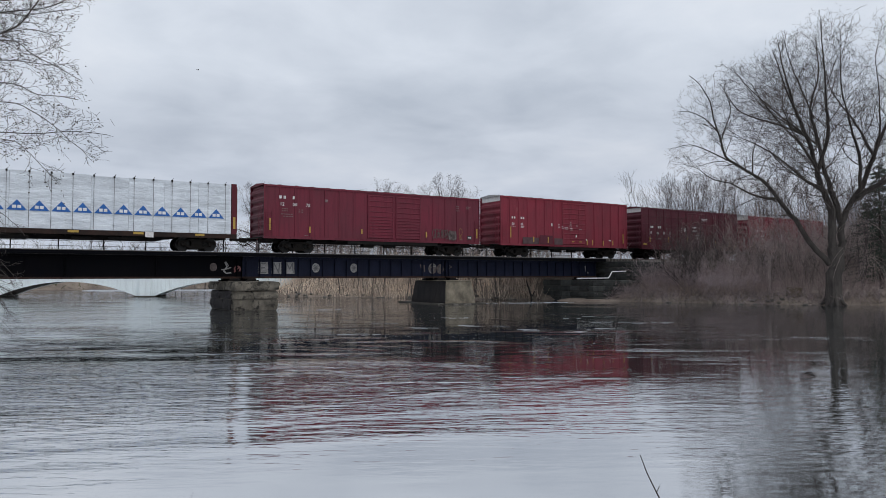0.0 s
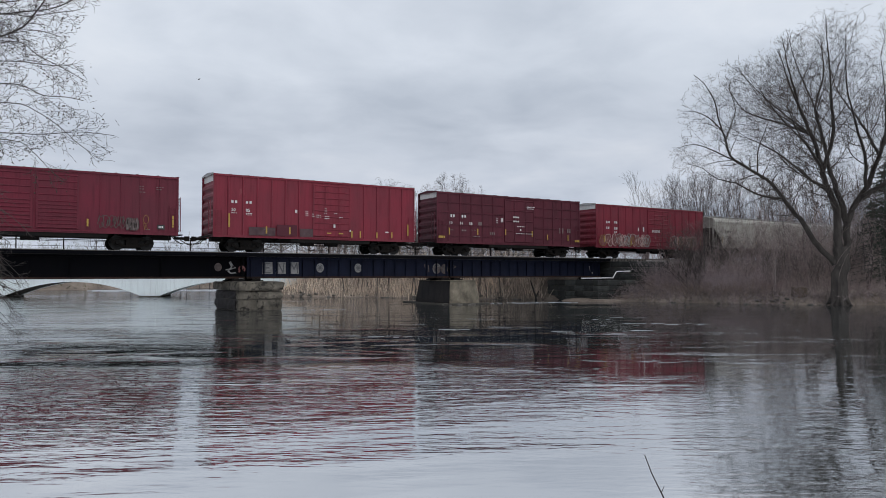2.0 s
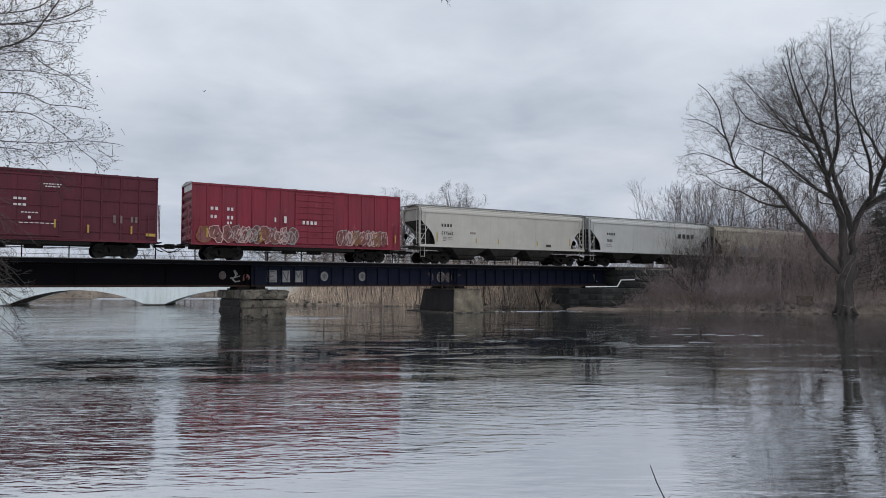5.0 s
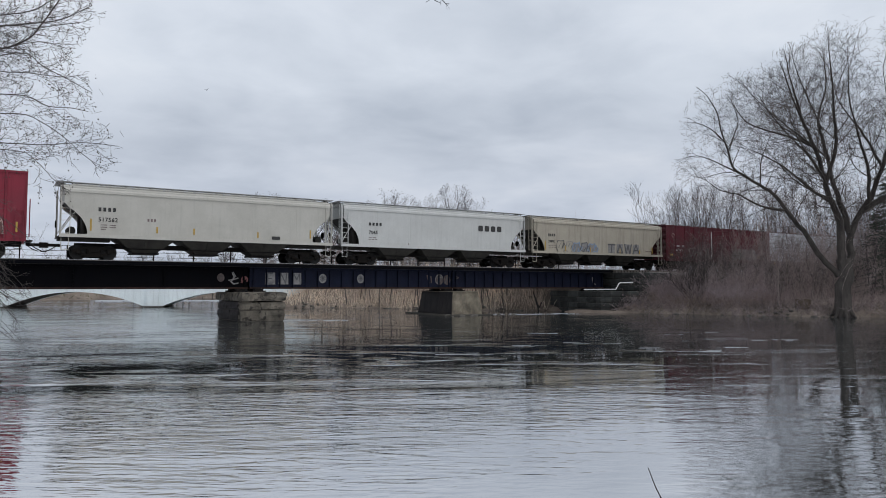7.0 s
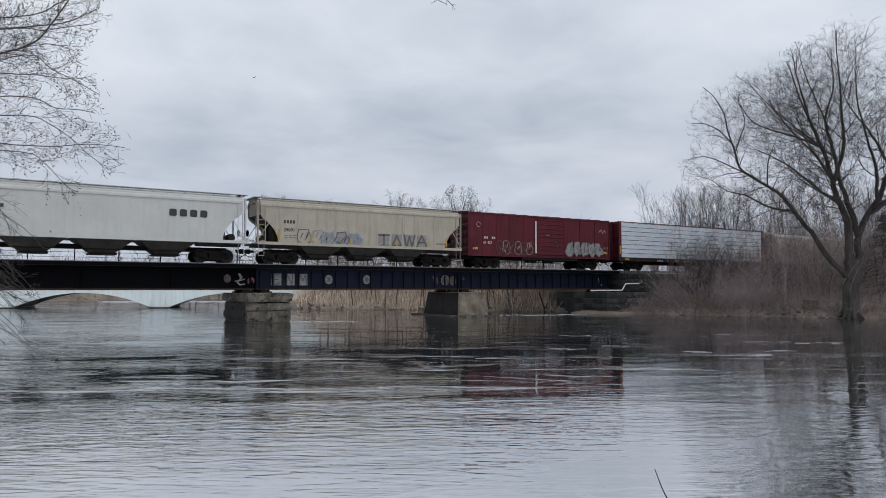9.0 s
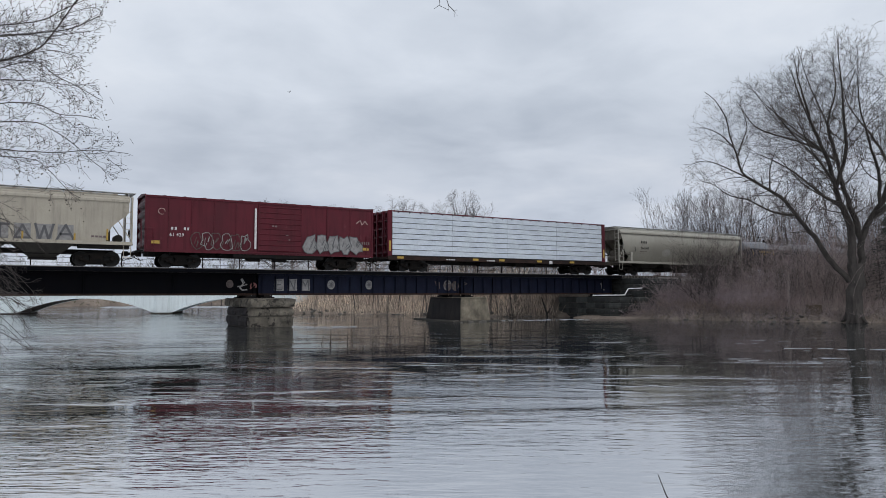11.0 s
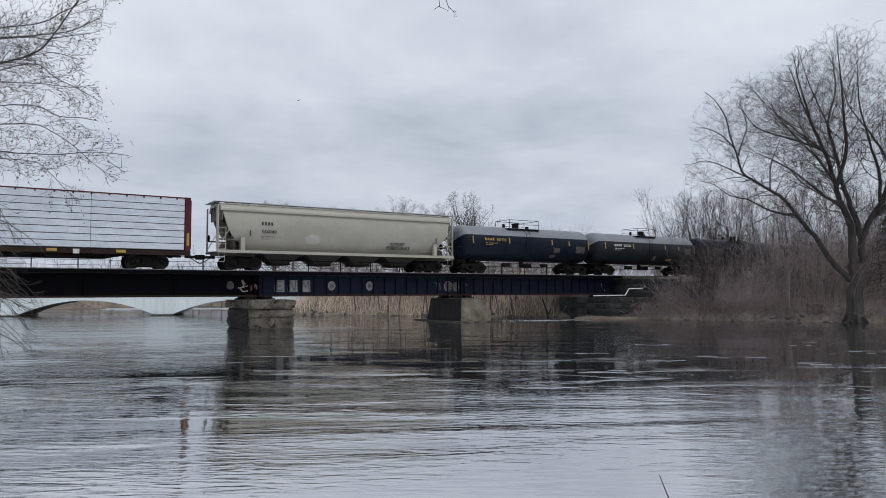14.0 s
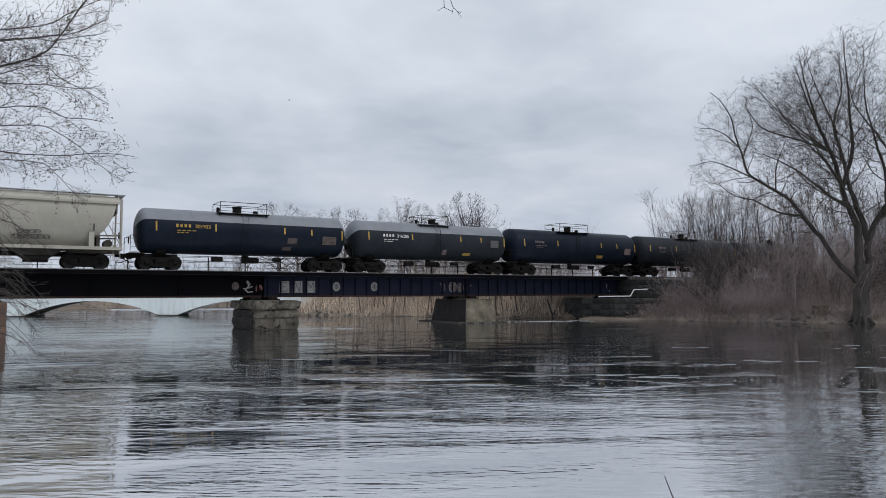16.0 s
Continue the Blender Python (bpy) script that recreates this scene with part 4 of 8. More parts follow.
def rocks():
    r = random.Random(21)
    spots = []
    for _ in range(26):
        y = r.uniform(30, 49)
        spots.append((bank(RIGHT_BANK, y) + r.uniform(-0.3, 1.0), y))
    for _ in range(22):
        spots.append((r.uniform(30.0, 36.5), r.uniform(45.4, 47.0)))
    for _ in range(40):
        y = r.uniform(52, 74)
        spots.append((bank(RIGHT_BANK, y) + r.uniform(-0.2, 0.6), y))
    kinds = []
    for k in range(5):
        f = Form()
        rings = []
        for h, w in ((-0.5, 0.7), (-0.15, 1.0), (0.2, 0.92), (0.42, 0.5)):
            rings.append([(math.cos(a * 0.785) * w * r.uniform(0.75, 1.2), math.sin(a * 0.785) * w * r.uniform(0.6, 1.0), h + r.uniform(-0.08, 0.08)) for a in range(8)])
        f.rings(rings)
        kinds.append(f.mesh("rock", ROCK))
    for i, (x, y) in enumerate(spots):
        s = r.uniform(0.10, 0.32)
        m = pose(float(x), float(y), max(-0.05, float(land(x, y))) + s * 0.12, r.uniform(-15, 15), r.uniform(-15, 15), r.uniform(0, 360))
        ob = tagged(new("rock", kinds[i % 5]), "grey-brown bank rock at the waterline", "rock", group="bank rocks")
        ob.matrix_basis = m @ Matrix.Diagonal((s, s, s * 0.8, 1))


rocks()

stump = Form().turned([(-0.4, 0.72), (0.05, 0.62), (0.5, 0.56), (0.62, 0.58), (0.64, 0.50), (0.60, 0.40), (0.58, 0.0)], "z", 18)
solid("tree_stump", stump, STUMP_WOOD, "grey cut tree stump on the grassy bank", "stump", pose(54.9, 32.2, float(land(54.9, 32.2)) + 0.05, 0, 3))
for x, y, h, lean in ((53.8, 33.6, 3.4, 2), (56.5, 39.5, 4.4, -3), (59.3, 37.2, 4.0, 2), (62.4, 38.0, 4.8, -2)):
    z = float(land(x, y))
    r = random.Random(int(x * 10))
    rows = [((0, 0, -0.2), (0.03, 0, h * 0.5), 0.045, 0.036), ((0.03, 0, h * 0.5), (0.0, 0, h), 0.036, 0.02)]
    grow_at = [(0.0, 0, h)]
    for k in range(5):
        a = r.uniform(0, 6.28)
        rows.append(((0.01, 0, h * (0.7 + 0.06 * k)), (math.cos(a) * 0.4, math.sin(a) * 0.4, h * (0.7 + 0.06 * k) + 0.4), 0.014, 0.006))
    me = tubes("sapling", rows, TWIG_PALE, 6)
    ob = tagged(new("sapling", me), "thin pale bare sapling standing on the bank", "sapling", group="bank saplings")
    ob.matrix_basis = pose(x, y, z, 0, lean)

solid("dead_trunk", tubes("dead_trunk", [((0, 0, -0.3), (-0.25, 0, 0.9), 0.11, 0.09), ((-0.25, 0, 0.9), (-0.75, 0.1, 2.3), 0.09, 0.05), ((-0.2, 0, 0.7), (0.25, 0.05, 1.3), 0.06, 0.04)], BARK, 8), BARK, "dark leaning dead trunk beside the abutment", "dead tree", pose(43.6, 51.0, float(land(43.6, 51.0))))


# ---------------------------------------------------------------- bare trees and brush
def turn_about(v, rng, angle):
    axis = v.orthogonal().normalized()
    axis.rotate(Matrix.Rotation(rng.uniform(0, 2 * math.pi), 3, v))
    w = v.copy()
    w.rotate(Matrix.Rotation(angle, 3, axis))
    return w


def grow(rng, p, d, length, radius, level, out, lift=0.08, twist=0.16, reach=0.55, least=0.012):
    """A limb in short pieces with side limbs all along it, recursively; rows for tubes()."""
    p, d = Vector(p), Vector(d).normalized()
    pieces = 5 if level > 1 else (4 if level == 1 else 3)
    step, r = length / pieces, radius
    for i in range(pieces):
        d = (d + Vector((rng.gauss(0, twist), rng.gauss(0, twist), rng.gauss(0, twist) + lift))).normalized()
        q = p + d * step
        r2 = max(least * 0.45, radius * (1 - (i + 1) / pieces * 0.7))
        out.append((tuple(p), tuple(q), r, r2))
        if level > 0:
            last = i == pieces - 1
            for _ in range((2 if level > 1 else 1) if last else (1 if rng.random() < (0.86 if level > 1 else 0.6) else 0)):
                grow(rng, q, turn_about(d, rng, rng.uniform(0.15, 0.45) if last else rng.uniform(0.42, 0.85)), length * reach * rng.uniform(0.6, 1.15) * (1 - 0.3 * i / pieces), max(least * 0.6, r2 * 0.6), level - 1, out, lift, twist, reach, least)
        p, r = q, r2
    return out


def guided(rng, points, r0, r1, out, side_level, side_length, every=1, least=0.012, lift=0.06, tip=True, twist=0.16, gap=0.0, paths=None):
    """A limb through given points, with grown side limbs; whole limbs go to paths as (points, radii)."""
    pts = [Vector(p) for p in points]
    ends = [pts[0] * 2 - pts[1]] + pts + [pts[-1] * 2 - pts[-2]]
    fine = []
    for k in range(1, len(ends) - 2):
        p0, a, b, p3 = ends[k - 1:k + 3]
        n = max(1, int((b - a).length / max(0.12, gap or side_length * 0.35)))
        for i in range(n):
            u = i / n
            fine.append(0.5 * (2 * a + (b - p0) * u + (2 * p0 - 5 * a + 4 * b - p3) * u * u + (3 * a - p0 - 3 * b + p3) * u ** 3))
    fine.append(pts[-1])
    n = len(fine) - 1
    radii = [r0 + (r1 - r0) * (i / n) ** 0.8 for i in range(n + 1)]
    fine = [fine[0]] + [p + Vector([rng.uniform(-1, 1) * r * 0.35 for _ in range(3)]) for p, r in zip(fine[1:], radii[1:])]
    if paths is not None:
        paths.append((fine, radii))
    for i in range(n):
        if paths is None:
            out.append((tuple(fine[i]), tuple(fine[i + 1]), radii[i], radii[i + 1]))
        if i >= n * 0.12 and i % every == 0:
            d = (fine[i + 1] - fine[i]).normalized()
            k = 1 - 0.45 * i / n
            grow(rng, fine[i + 1], turn_about(d, rng, rng.uniform(0.4, 0.9)), side_length * k * rng.uniform(0.6, 1.1), max(least, radii[i + 1] * 0.45), side_level, out, lift, twist, 0.62, least)
    if tip:
        d = (fine[-1] - fine[-2]).normalized()
        for _ in range(2):
            grow(rng, fine[-1], turn_about(d, rng, rng.uniform(0.1, 0.5)), side_length * 0.6, max(least, r1 * 0.8), side_level, out, lift, twist, 0.62, least)


def limb_form(paths, sides=9):
    """Continuous tapered tubes along the limbs."""
    f = Form()
    for pts, radii in paths:
        d = (pts[1] - pts[0]).normalized()
        a = d.orthogonal().normalized()
        rings = []
        for i, (p, r) in enumerate(zip(pts, radii)):
            d = (pts[min(i + 1, len(pts) - 1)] - pts[max(i - 1, 0)]).normalized()
            a = (a - d * a.dot(d)).normalized()
            b = d.cross(a)
            rings.append([p + (a * math.cos(6.2832 * k / sides) + b * math.sin(6.2832 * k / sides)) * r * (1 + 0.10 * math.sin(k * 2.1 + i * 0.4)) for k in range(sides)])
        f.rings(rings)
    f.rounded = True
    return f


def branch(rng, p, d, length, radius, level, out, centre, least, gap=0.40, angle=0.62, lift=0.04, outward=0.05, sway=0.10):
    """A branch with side shoots all along it that shorten towards its tip, bending up and out of the crown."""
    p, d = Vector(p), Vector(d).normalized()
    n = max(2, round(length / (gap if level else gap * 0.9)))
    step, turn = length / n, rng.uniform(0, 6.2832)
    side_axis = d.orthogonal().normalized()
    for i in range(n):
        away = (p - centre).normalized()
        d = (d + Vector((rng.gauss(0, sway), rng.gauss(0, sway), rng.gauss(0, sway) + lift)) + away * outward).normalized()
        q = p + d * step
        ra = max(least * 0.6, radius * (1 - 0.85 * i / n))
        rb = max(least * 0.6, radius * (1 - 0.85 * (i + 1) / n))
        out.append((tuple(p), tuple(q), ra, rb))
        if level > 0 and i + 1 >= n * 0.15:
            turn += 2.4 + rng.uniform(-0.4, 0.4)
            axis = (side_axis - d * side_axis.dot(d)).normalized()
            axis.rotate(Matrix.Rotation(turn, 3, d))
            w = d.copy()
            w.rotate(Matrix.Rotation(angle * rng.uniform(0.7, 1.3), 3, axis))
            k = length * (0.22 + 0.40 * (1 - (i + 1) / n)) * rng.uniform(0.65, 1.2)
            branch(rng, q, w, max(k, gap * 1.2), rb * 0.62, level - 1, out, centre, least, gap, angle, lift, outward, sway)
        p = q


def limb_shoots(rng, line, sizes, level, reach, out, centre, least, first=0.2, gap=0.40, spacing=1, lift=0.04, outward=0.05, angle=0.62, sway=0.10):
    """Branches along a limb and a few on from its tip."""
    n = len(line) - 1
    turn = rng.uniform(0, 6.2832)
    for i in range(1, n):
        if i < n * first or i % spacing:
            continue
        d = (line[i + 1] - line[i - 1]).normalized()
        turn += 2.4
        axis = d.orthogonal().normalized()
        axis.rotate(Matrix.Rotation(turn, 3, d))
        w = d.copy()
        w.rotate(Matrix.Rotation(angle * rng.uniform(0.8, 1.4), 3, axis))
        branch(rng, line[i], w, reach * (1.05 - 0.5 * i / n) * rng.uniform(0.6, 1.15), min(sizes[i] * 0.5, 0.05), level, out, centre, least, gap, angle, lift, outward, sway)
    d = (line[-1] - line[-2]).normalized()
    for _ in range(3):
        branch(rng, line[-1], turn_about(d, rng, rng.uniform(0.05, 0.4)), reach * 0.7, sizes[-1] * 0.8, level, out, centre, least, gap, angle, lift, outward, sway)


def view_point(right, up, deep=0.0):
    return SIDE * right + AWAY * deep + Vector((0, 0, up))


def split_rows(rows, r):
    return [s for s in rows if s[2] > r], [s for s in rows if s[2] <= r]


def bank_tree():
    """The large bare tree at the water's edge, leaning limb over the bank."""
    rng = random.Random(11)
    rows = []
    v = view_point
    trunk = [v(0, -0.4), v(0, 1.4), v(0.1, 2.9), v(0.35, 4.2, 0.1)]
    paths = []
    guided(rng, trunk, 0.66, 0.50, rows, 2, 1.2, every=9, tip=False, gap=0.7, paths=paths)
    for k in range(7):
        a = k * 0.9 + 0.3
        paths.append(([Vector((math.cos(a) * k, math.sin(a) * k, z)) for k, z in ((0.2, 1.2), (0.38, 0.6), (0.62, 0.12), (0.95, -0.2))], [0.24, 0.22, 0.15, 0.07]))
    limbs = [
        ([v(0.1, 3.4), v(-0.1, 5.6, -0.1), v(-0.15, 7.2, -0.2), v(-0.8, 8.6, -0.3), v(-1.4, 10.4, -0.5), v(-2.3, 12.8, -0.8), v(-3.2, 14.8, -0.9), v(-3.7, 16.6, -1.0), v(-4.2, 18.4, -1.0)], 0.34, 0.04),
        ([v(0.5, 3.6), v(0.85, 5.6, 0.3), v(0.8, 7.1, 0.4), v(0.3, 8.6, 0.5), v(-0.1, 10.4, 0.8), v(-0.4, 13.1, 1.2), v(-0.8, 15.4, 1.4), v(0.0, 18.1, 1.6), v(0.0, 20.2, 1.8)], 0.29, 0.03),
        ([v(0.85, 6.2, 0.3), v(1.7, 7.8, 0.4), v(2.6, 9.2, 0.3), v(3.4, 11.6, 0.0), v(4.2, 14.2, -0.5), v(4.8, 17.0, -0.8), v(5.2, 19.4, -1.0)], 0.25, 0.03),
        ([v(2.4, 8.9, 0.3), v(1.7, 11.3, -0.8), v(1.0, 12.8, -1.3), v(0.3, 14.4, -1.8), v(-0.3, 16.0, -2.2), v(-0.6, 18.0, -2.6)], 0.15, 0.03),
        ([v(3.3, 11.4, 0.0), v(2.5, 14.4, 1.2), v(1.5, 16.8, 2.2), v(1.2, 18.9, 2.8)], 0.12, 0.03),
        ([v(-1.3, 10.2, -0.5), v(-1.1, 12.6, -1.6), v(-1.6, 15.0, -2.4), v(-2.0, 17.4, -3.0), v(-2.4, 19.4, -3.4)], 0.17, 0.03),
        ([v(-2.3, 12.8, -0.8), v(-3.8, 13.9, 0.4), v(-5.0, 14.5, 1.2), v(-6.3, 15.3, 1.8), v(-7.0, 16.4, 2.0)], 0.11, 0.03),
        ([v(-0.8, 8.6, -0.3), v(-2.0, 9.8, 0.6), v(-3.3, 11.4, 1.4), v(-4.6, 12.5, 2.0), v(-5.8, 13.2, 2.4)], 0.12, 0.03),
        ([v(-3.1, 14.6, -0.9), v(-4.6, 16.4, -2.2), v(-5.4, 18.0, -2.8)], 0.09, 0.03),
        ([v(-1.2, 9.8, -0.5), v(-2.8, 11.2, -2.0), v(-4.4, 12.6, -3.0), v(-5.4, 14.2, -3.6)], 0.10, 0.03),
        ([v(-0.3, 3.0), v(-1.6, 4.4, -0.1), v(-2.7, 6.0, -0.3), v(-3.7, 7.2, -0.4), v(-4.4, 8.0, -0.5), v(-5.2, 9.1, -0.5), v(-6.3, 9.9, -0.5), v(-7.6, 10.7, -0.4), v(-8.3, 11.4, -0.3), v(-8.6, 12.8, -0.1), v(-9.0, 14.3, 0.1), v(-9.2, 15.6, 0.2), v(-10.0, 17.0, 0.2), v(-10.8, 17.7, 0.2)], 0.24, 0.02),
        ([v(-1.4, 10.4, -0.5), v(-3.2, 12.0, -1.6), v(-5.2, 13.6, -2.4), v(-6.6, 14.9, -3.0), v(-7.4, 16.0, -3.2)], 0.10, 0.02),
        ([v(-2.3, 12.8, -0.8), v(-4.0, 15.0, 0.6), v(-5.4, 16.8, 1.4), v(-6.2, 18.0, 1.8)], 0.09, 0.02),
        ([v(-0.9, 8.9, -0.3), v(-2.8, 9.4, -1.2), v(-4.6, 10.2, -2.0), v(-6.0, 11.4, -2.6)], 0.09, 0.02),
        ([v(-0.3, 12.4, 1.1), v(-2.2, 14.4, 2.4), v(-3.8, 16.0, 3.2), v(-4.8, 17.6, 3.6)], 0.09, 0.02),
        ([v(-0.6, 14.6, 1.3), v(-2.0, 17.0, 0.6), v(-3.0, 19.0, 0.2), v(-3.4, 20.2, 0.0)], 0.08, 0.02),
        ([v(3.0, 10.4, 0.2), v(2.4, 12.6, -2.2), v(1.6, 15.2, -3.6), v(1.0, 17.6, -4.2)], 0.10, 0.02),
        ([v(-4.4, 8.0, -0.5), v(-6.0, 8.1, -0.9), v(-7.1, 8.5, -1.1), v(-8.3, 9.1, -1.2), v(-9.6, 9.4, -1.2), v(-10.6, 10.2, -1.0)], 0.11, 0.02),
        ([v(-8.5, 12.6, -0.1), v(-7.8, 13.8, 0.8), v(-7.2, 15.2, 1.2), v(-7.6, 16.8, 1.3)], 0.06, 0.02),
        ([v(-8.8, 13.4, 0.0), v(-10.0, 14.2, -0.6), v(-11.2, 14.6, -0.9), v(-12.0, 14.6, -1.0)], 0.055, 0.02),
        ([v(-7.6, 10.7, -0.4), v(-9.2, 11.8, 0.4), v(-10.6, 12.4, 0.8), v(-11.6, 12.2, 0.9)], 0.065, 0.02),
        ([v(-6.3, 9.9, -0.5), v(-6.6, 11.6, -1.4), v(-6.2, 13.2, -2.0)], 0.06, 0.02),
        ([v(1.7, 7.8, 0.4), v(4.0, 9.0, 1.4), v(6.4, 11.2, 2.2), v(8.0, 14.0, 2.6)], 0.18, 0.03),
        ([v(2.0, 8.2, 0.3), v(4.4, 10.0, -1.6), v(6.2, 13.0, -2.6), v(7.4, 16.0, -3.0)], 0.16, 0.03),
    ]
    centre = v(0.5, 9.5)
    for pts, r0, r1 in limbs:
        guided(rng, pts, r0, r1, [], 0, 1.0, every=999, tip=False, gap=0.45, paths=paths)
        line, sizes = paths[-1]
        low = [k for k, p in enumerate(line) if p.z < 6.4]
        left = pts[-1].dot(SIDE) < -7.5
        limb_shoots(rng, line, sizes, 3, 3.1 if left else (4.6 if r0 > 0.12 else 3.8), rows, v(-7.0, 11.0) if left else centre, 0.0105, max(0.15, len(low) / len(line)), gap=0.36, lift=0.015, outward=0.045, angle=0.85)
    # the crown's domed outline
    over = ((-20, 11), (-12.6, 13.0), (-12.0, 15.2), (-11.2, 16.8), (-10.4, 17.9), (-8.2, 17.4), (-6.9, 18.1), (-5.8, 19.5), (-3.2, 20.9), (-0.5, 21.5), (3.2, 21.6), (9.0, 19.4), (12, 15))
    kept = []
    for row in rows:
        p = Vector(row[1])
        u = p.dot(SIDE)
        ragged = 0.3 * math.sin(p.x * 3.1 + p.z * 1.7) + 0.3 * math.sin(p.y * 2.3 + p.x * 1.3) + 0.25 * math.sin(u * 4.7)
        if p.z < np.interp(u, [o[0] for o in over], [o[1] for o in over]) + ragged and u > -12.3 + ragged * 0.6 + max(0, 8.2 - p.z) * 1.2:
            kept.append(row)
    rows = kept
    # drooping whips from the low limbs
    for _ in range(45):
        a = rng.choice(rows[20:2500])
        p = Vector(a[1])
        if p.z < 6:
            continue
        q = p
        d = Vector((rng.uniform(-0.5, 0.5), rng.uniform(-0.5, 0.5), -0.3))
        for _ in range(5):
            d = (d + Vector((rng.gauss(0, 0.15), rng.gauss(0, 0.15), -0.35))).normalized()
            w = q + d * 0.55
            rows.append((tuple(q), tuple(w), 0.013, 0.010))
            q = w
    vines = []
    for _ in range(60):
        p = v(1.2 + abs(rng.gauss(1.0, 2.2)), rng.uniform(2.6, 6.5), rng.uniform(-1.5, 1.0))
        d = Vector((rng.gauss(0, 0.4), rng.gauss(0, 0.4), 0.25))
        for _ in range(7):
            d = (d + Vector((rng.gauss(0, 0.12), rng.gauss(0, 0.12), -0.30))).normalized()
            q = p + d * 0.5
            if q.z < 0.4:
                break
            vines.append((tuple(p), tuple(q), 0.009, 0.007))
            p = q
    t = thing("bare_tree", "large bare multi-stemmed tree leaning over the river bank", "tree", pose(55.0, 29.1, 0.15))
    part("trunk", limb_form(paths), BARK, t, "grey-brown furrowed trunk and limbs")
    part("crown", tubes("crown", rows, TWIG, 3), TWIG, t, "fine bare twigs")
    part("hanging_vine", tubes("hanging_vine", vines, TWIG_PALE, 3), TWIG_PALE, t, "pale dry vines hanging round the trunk")


bank_tree()


def wood_tree(seed, height, spread, level, material, least, stems=1, start=0.25, name="bare_tree", label="", group=""):
    rng = random.Random(seed)
    rows = []
    for s in range(stems):
        a, tilt = 6.2832 * s / stems + rng.uniform(-0.5, 0.5), 0.03 if stems == 1 else rng.uniform(0.10, 0.32)
        d = Vector((math.cos(a) * tilt, math.sin(a) * tilt, 1)).normalized()
        p, r = Vector((0, 0, -0.3)), height * 0.0105 * (1 if stems == 1 else 0.72)
        line, sizes = [p.copy()], [r]
        for i in range(14):
            d = (d + Vector((rng.gauss(0, 0.045), rng.gauss(0, 0.045), 0.03))).normalized()
            p = p + d * height * 0.058
            line.append(p.copy())
            sizes.append(r * (1 - (i + 1) / 16.5))
        rows += [(tuple(line[i]), tuple(line[i + 1]), sizes[i], sizes[i + 1]) for i in range(14)]
        limb_shoots(rng, line, sizes, level, spread * (0.8 if stems > 1 else 1.0), rows, Vector((0, 0, 1.0)), least, start, gap=0.65, lift=0.09, outward=0.02, angle=0.55, sway=0.06)
    t = thing(name, label, "tree", group=group)
    thick, thin = split_rows(rows, least * 3)
    part("trunk", tubes("trunk", thick, material, 5), material, t)
    part("crown", tubes("crown", thin, material, 3), material, t)
    return t


def broad_tree(seed, height, level, material, least, label, group):
    """A bare tree with a wide domed crown."""
    rng = random.Random(seed)
    rows = []
    wide, tall, mid = height * rng.uniform(0.30, 0.36), height * 0.43, Vector((0, 0, height * 0.58))

    def inside(p, grow_by=1.0):
        return math.hypot(math.hypot(p[0], p[1]) / wide, (p[2] - mid.z) / tall) < grow_by
    leader = [Vector((0.1 * math.sin(k), 0.1 * math.cos(k * 1.3), -0.3 + height * 0.066 * k)) for k in range(10)]
    rows += [(tuple(a), tuple(b), height * (0.021 - 0.0016 * k), height * (0.0194 - 0.0016 * k)) for k, (a, b) in enumerate(zip(leader, leader[1:]))]
    centre = Vector((0, 0, height * 0.40))
    for k in range(26):
        f = k / 25
        a, tilt = k * 2.4 + rng.uniform(-0.3, 0.3), 1.30 - 1.0 * f + rng.uniform(-0.1, 0.1)
        p, d = Vector((0, 0, height * (0.24 + 0.34 * f))), Vector((math.cos(a) * math.sin(tilt), math.sin(a) * math.sin(tilt), math.cos(tilt)))
        line = [p.copy()]
        while len(line) < 14 and (inside(p, 0.74) or len(line) < 4):
            d = (d + Vector((rng.gauss(0, 0.13) + 0.04 * p.x / wide, rng.gauss(0, 0.13) + 0.04 * p.y / wide, rng.gauss(0, 0.09)))).normalized()
            p = p + d * height * 0.05
            line.append(p.copy())
        sizes = [height * 0.0058 * (1 - 0.93 * i / len(line)) for i in range(len(line))]
        rows += [(tuple(line[i]), tuple(line[i + 1]), sizes[i], sizes[i + 1]) for i in range(len(line) - 1)]
        limb_shoots(rng, line, sizes, level, height * 0.15, rows, centre, least, 0.2, gap=0.45, lift=0.0, outward=0.03, angle=0.95, sway=0.13)
    rows = [r for r in rows if r[1][2] < mid.z or inside(r[1], 1.0 + 0.05 * math.sin(r[1][0] * 2.1 + r[1][1] * 1.7))]
    t = thing("bare_tree", label, "tree", group=group)
    thick, thin = split_rows(rows, least * 2.5)
    part("trunk", tubes("trunk", thick, material, 5), material, t)
    part("crown", tubes("crown", thin, material, 3), material, t)
    return t


def place(kinds, rng, spots, z_of=land):
    """Puts copies of the given trees at the spots; the first uses place the originals."""
    used = set()
    for i, (x, y, s) in enumerate(spots):
        k = kinds[i % len(kinds)]
        m = Matrix.Translation((x, y, float(z_of(x, y)))) @ Matrix.Rotation(rng.uniform(0, 6.28), 4, "Z")
        if k.name in used:
            ob = copy_thing(k, m)
        else:
            used.add(k.name)
            ob = k
            ob.matrix_basis = m
        ob.scale = (s, s, s)


def at_view(px, depth):
    """Ground place at a bearing of the opening view, given across as a fraction of the depth."""
    return Vector((0, 0, 0)) + AWAY * depth + SIDE * (px * depth)


rng = random.Random(5)
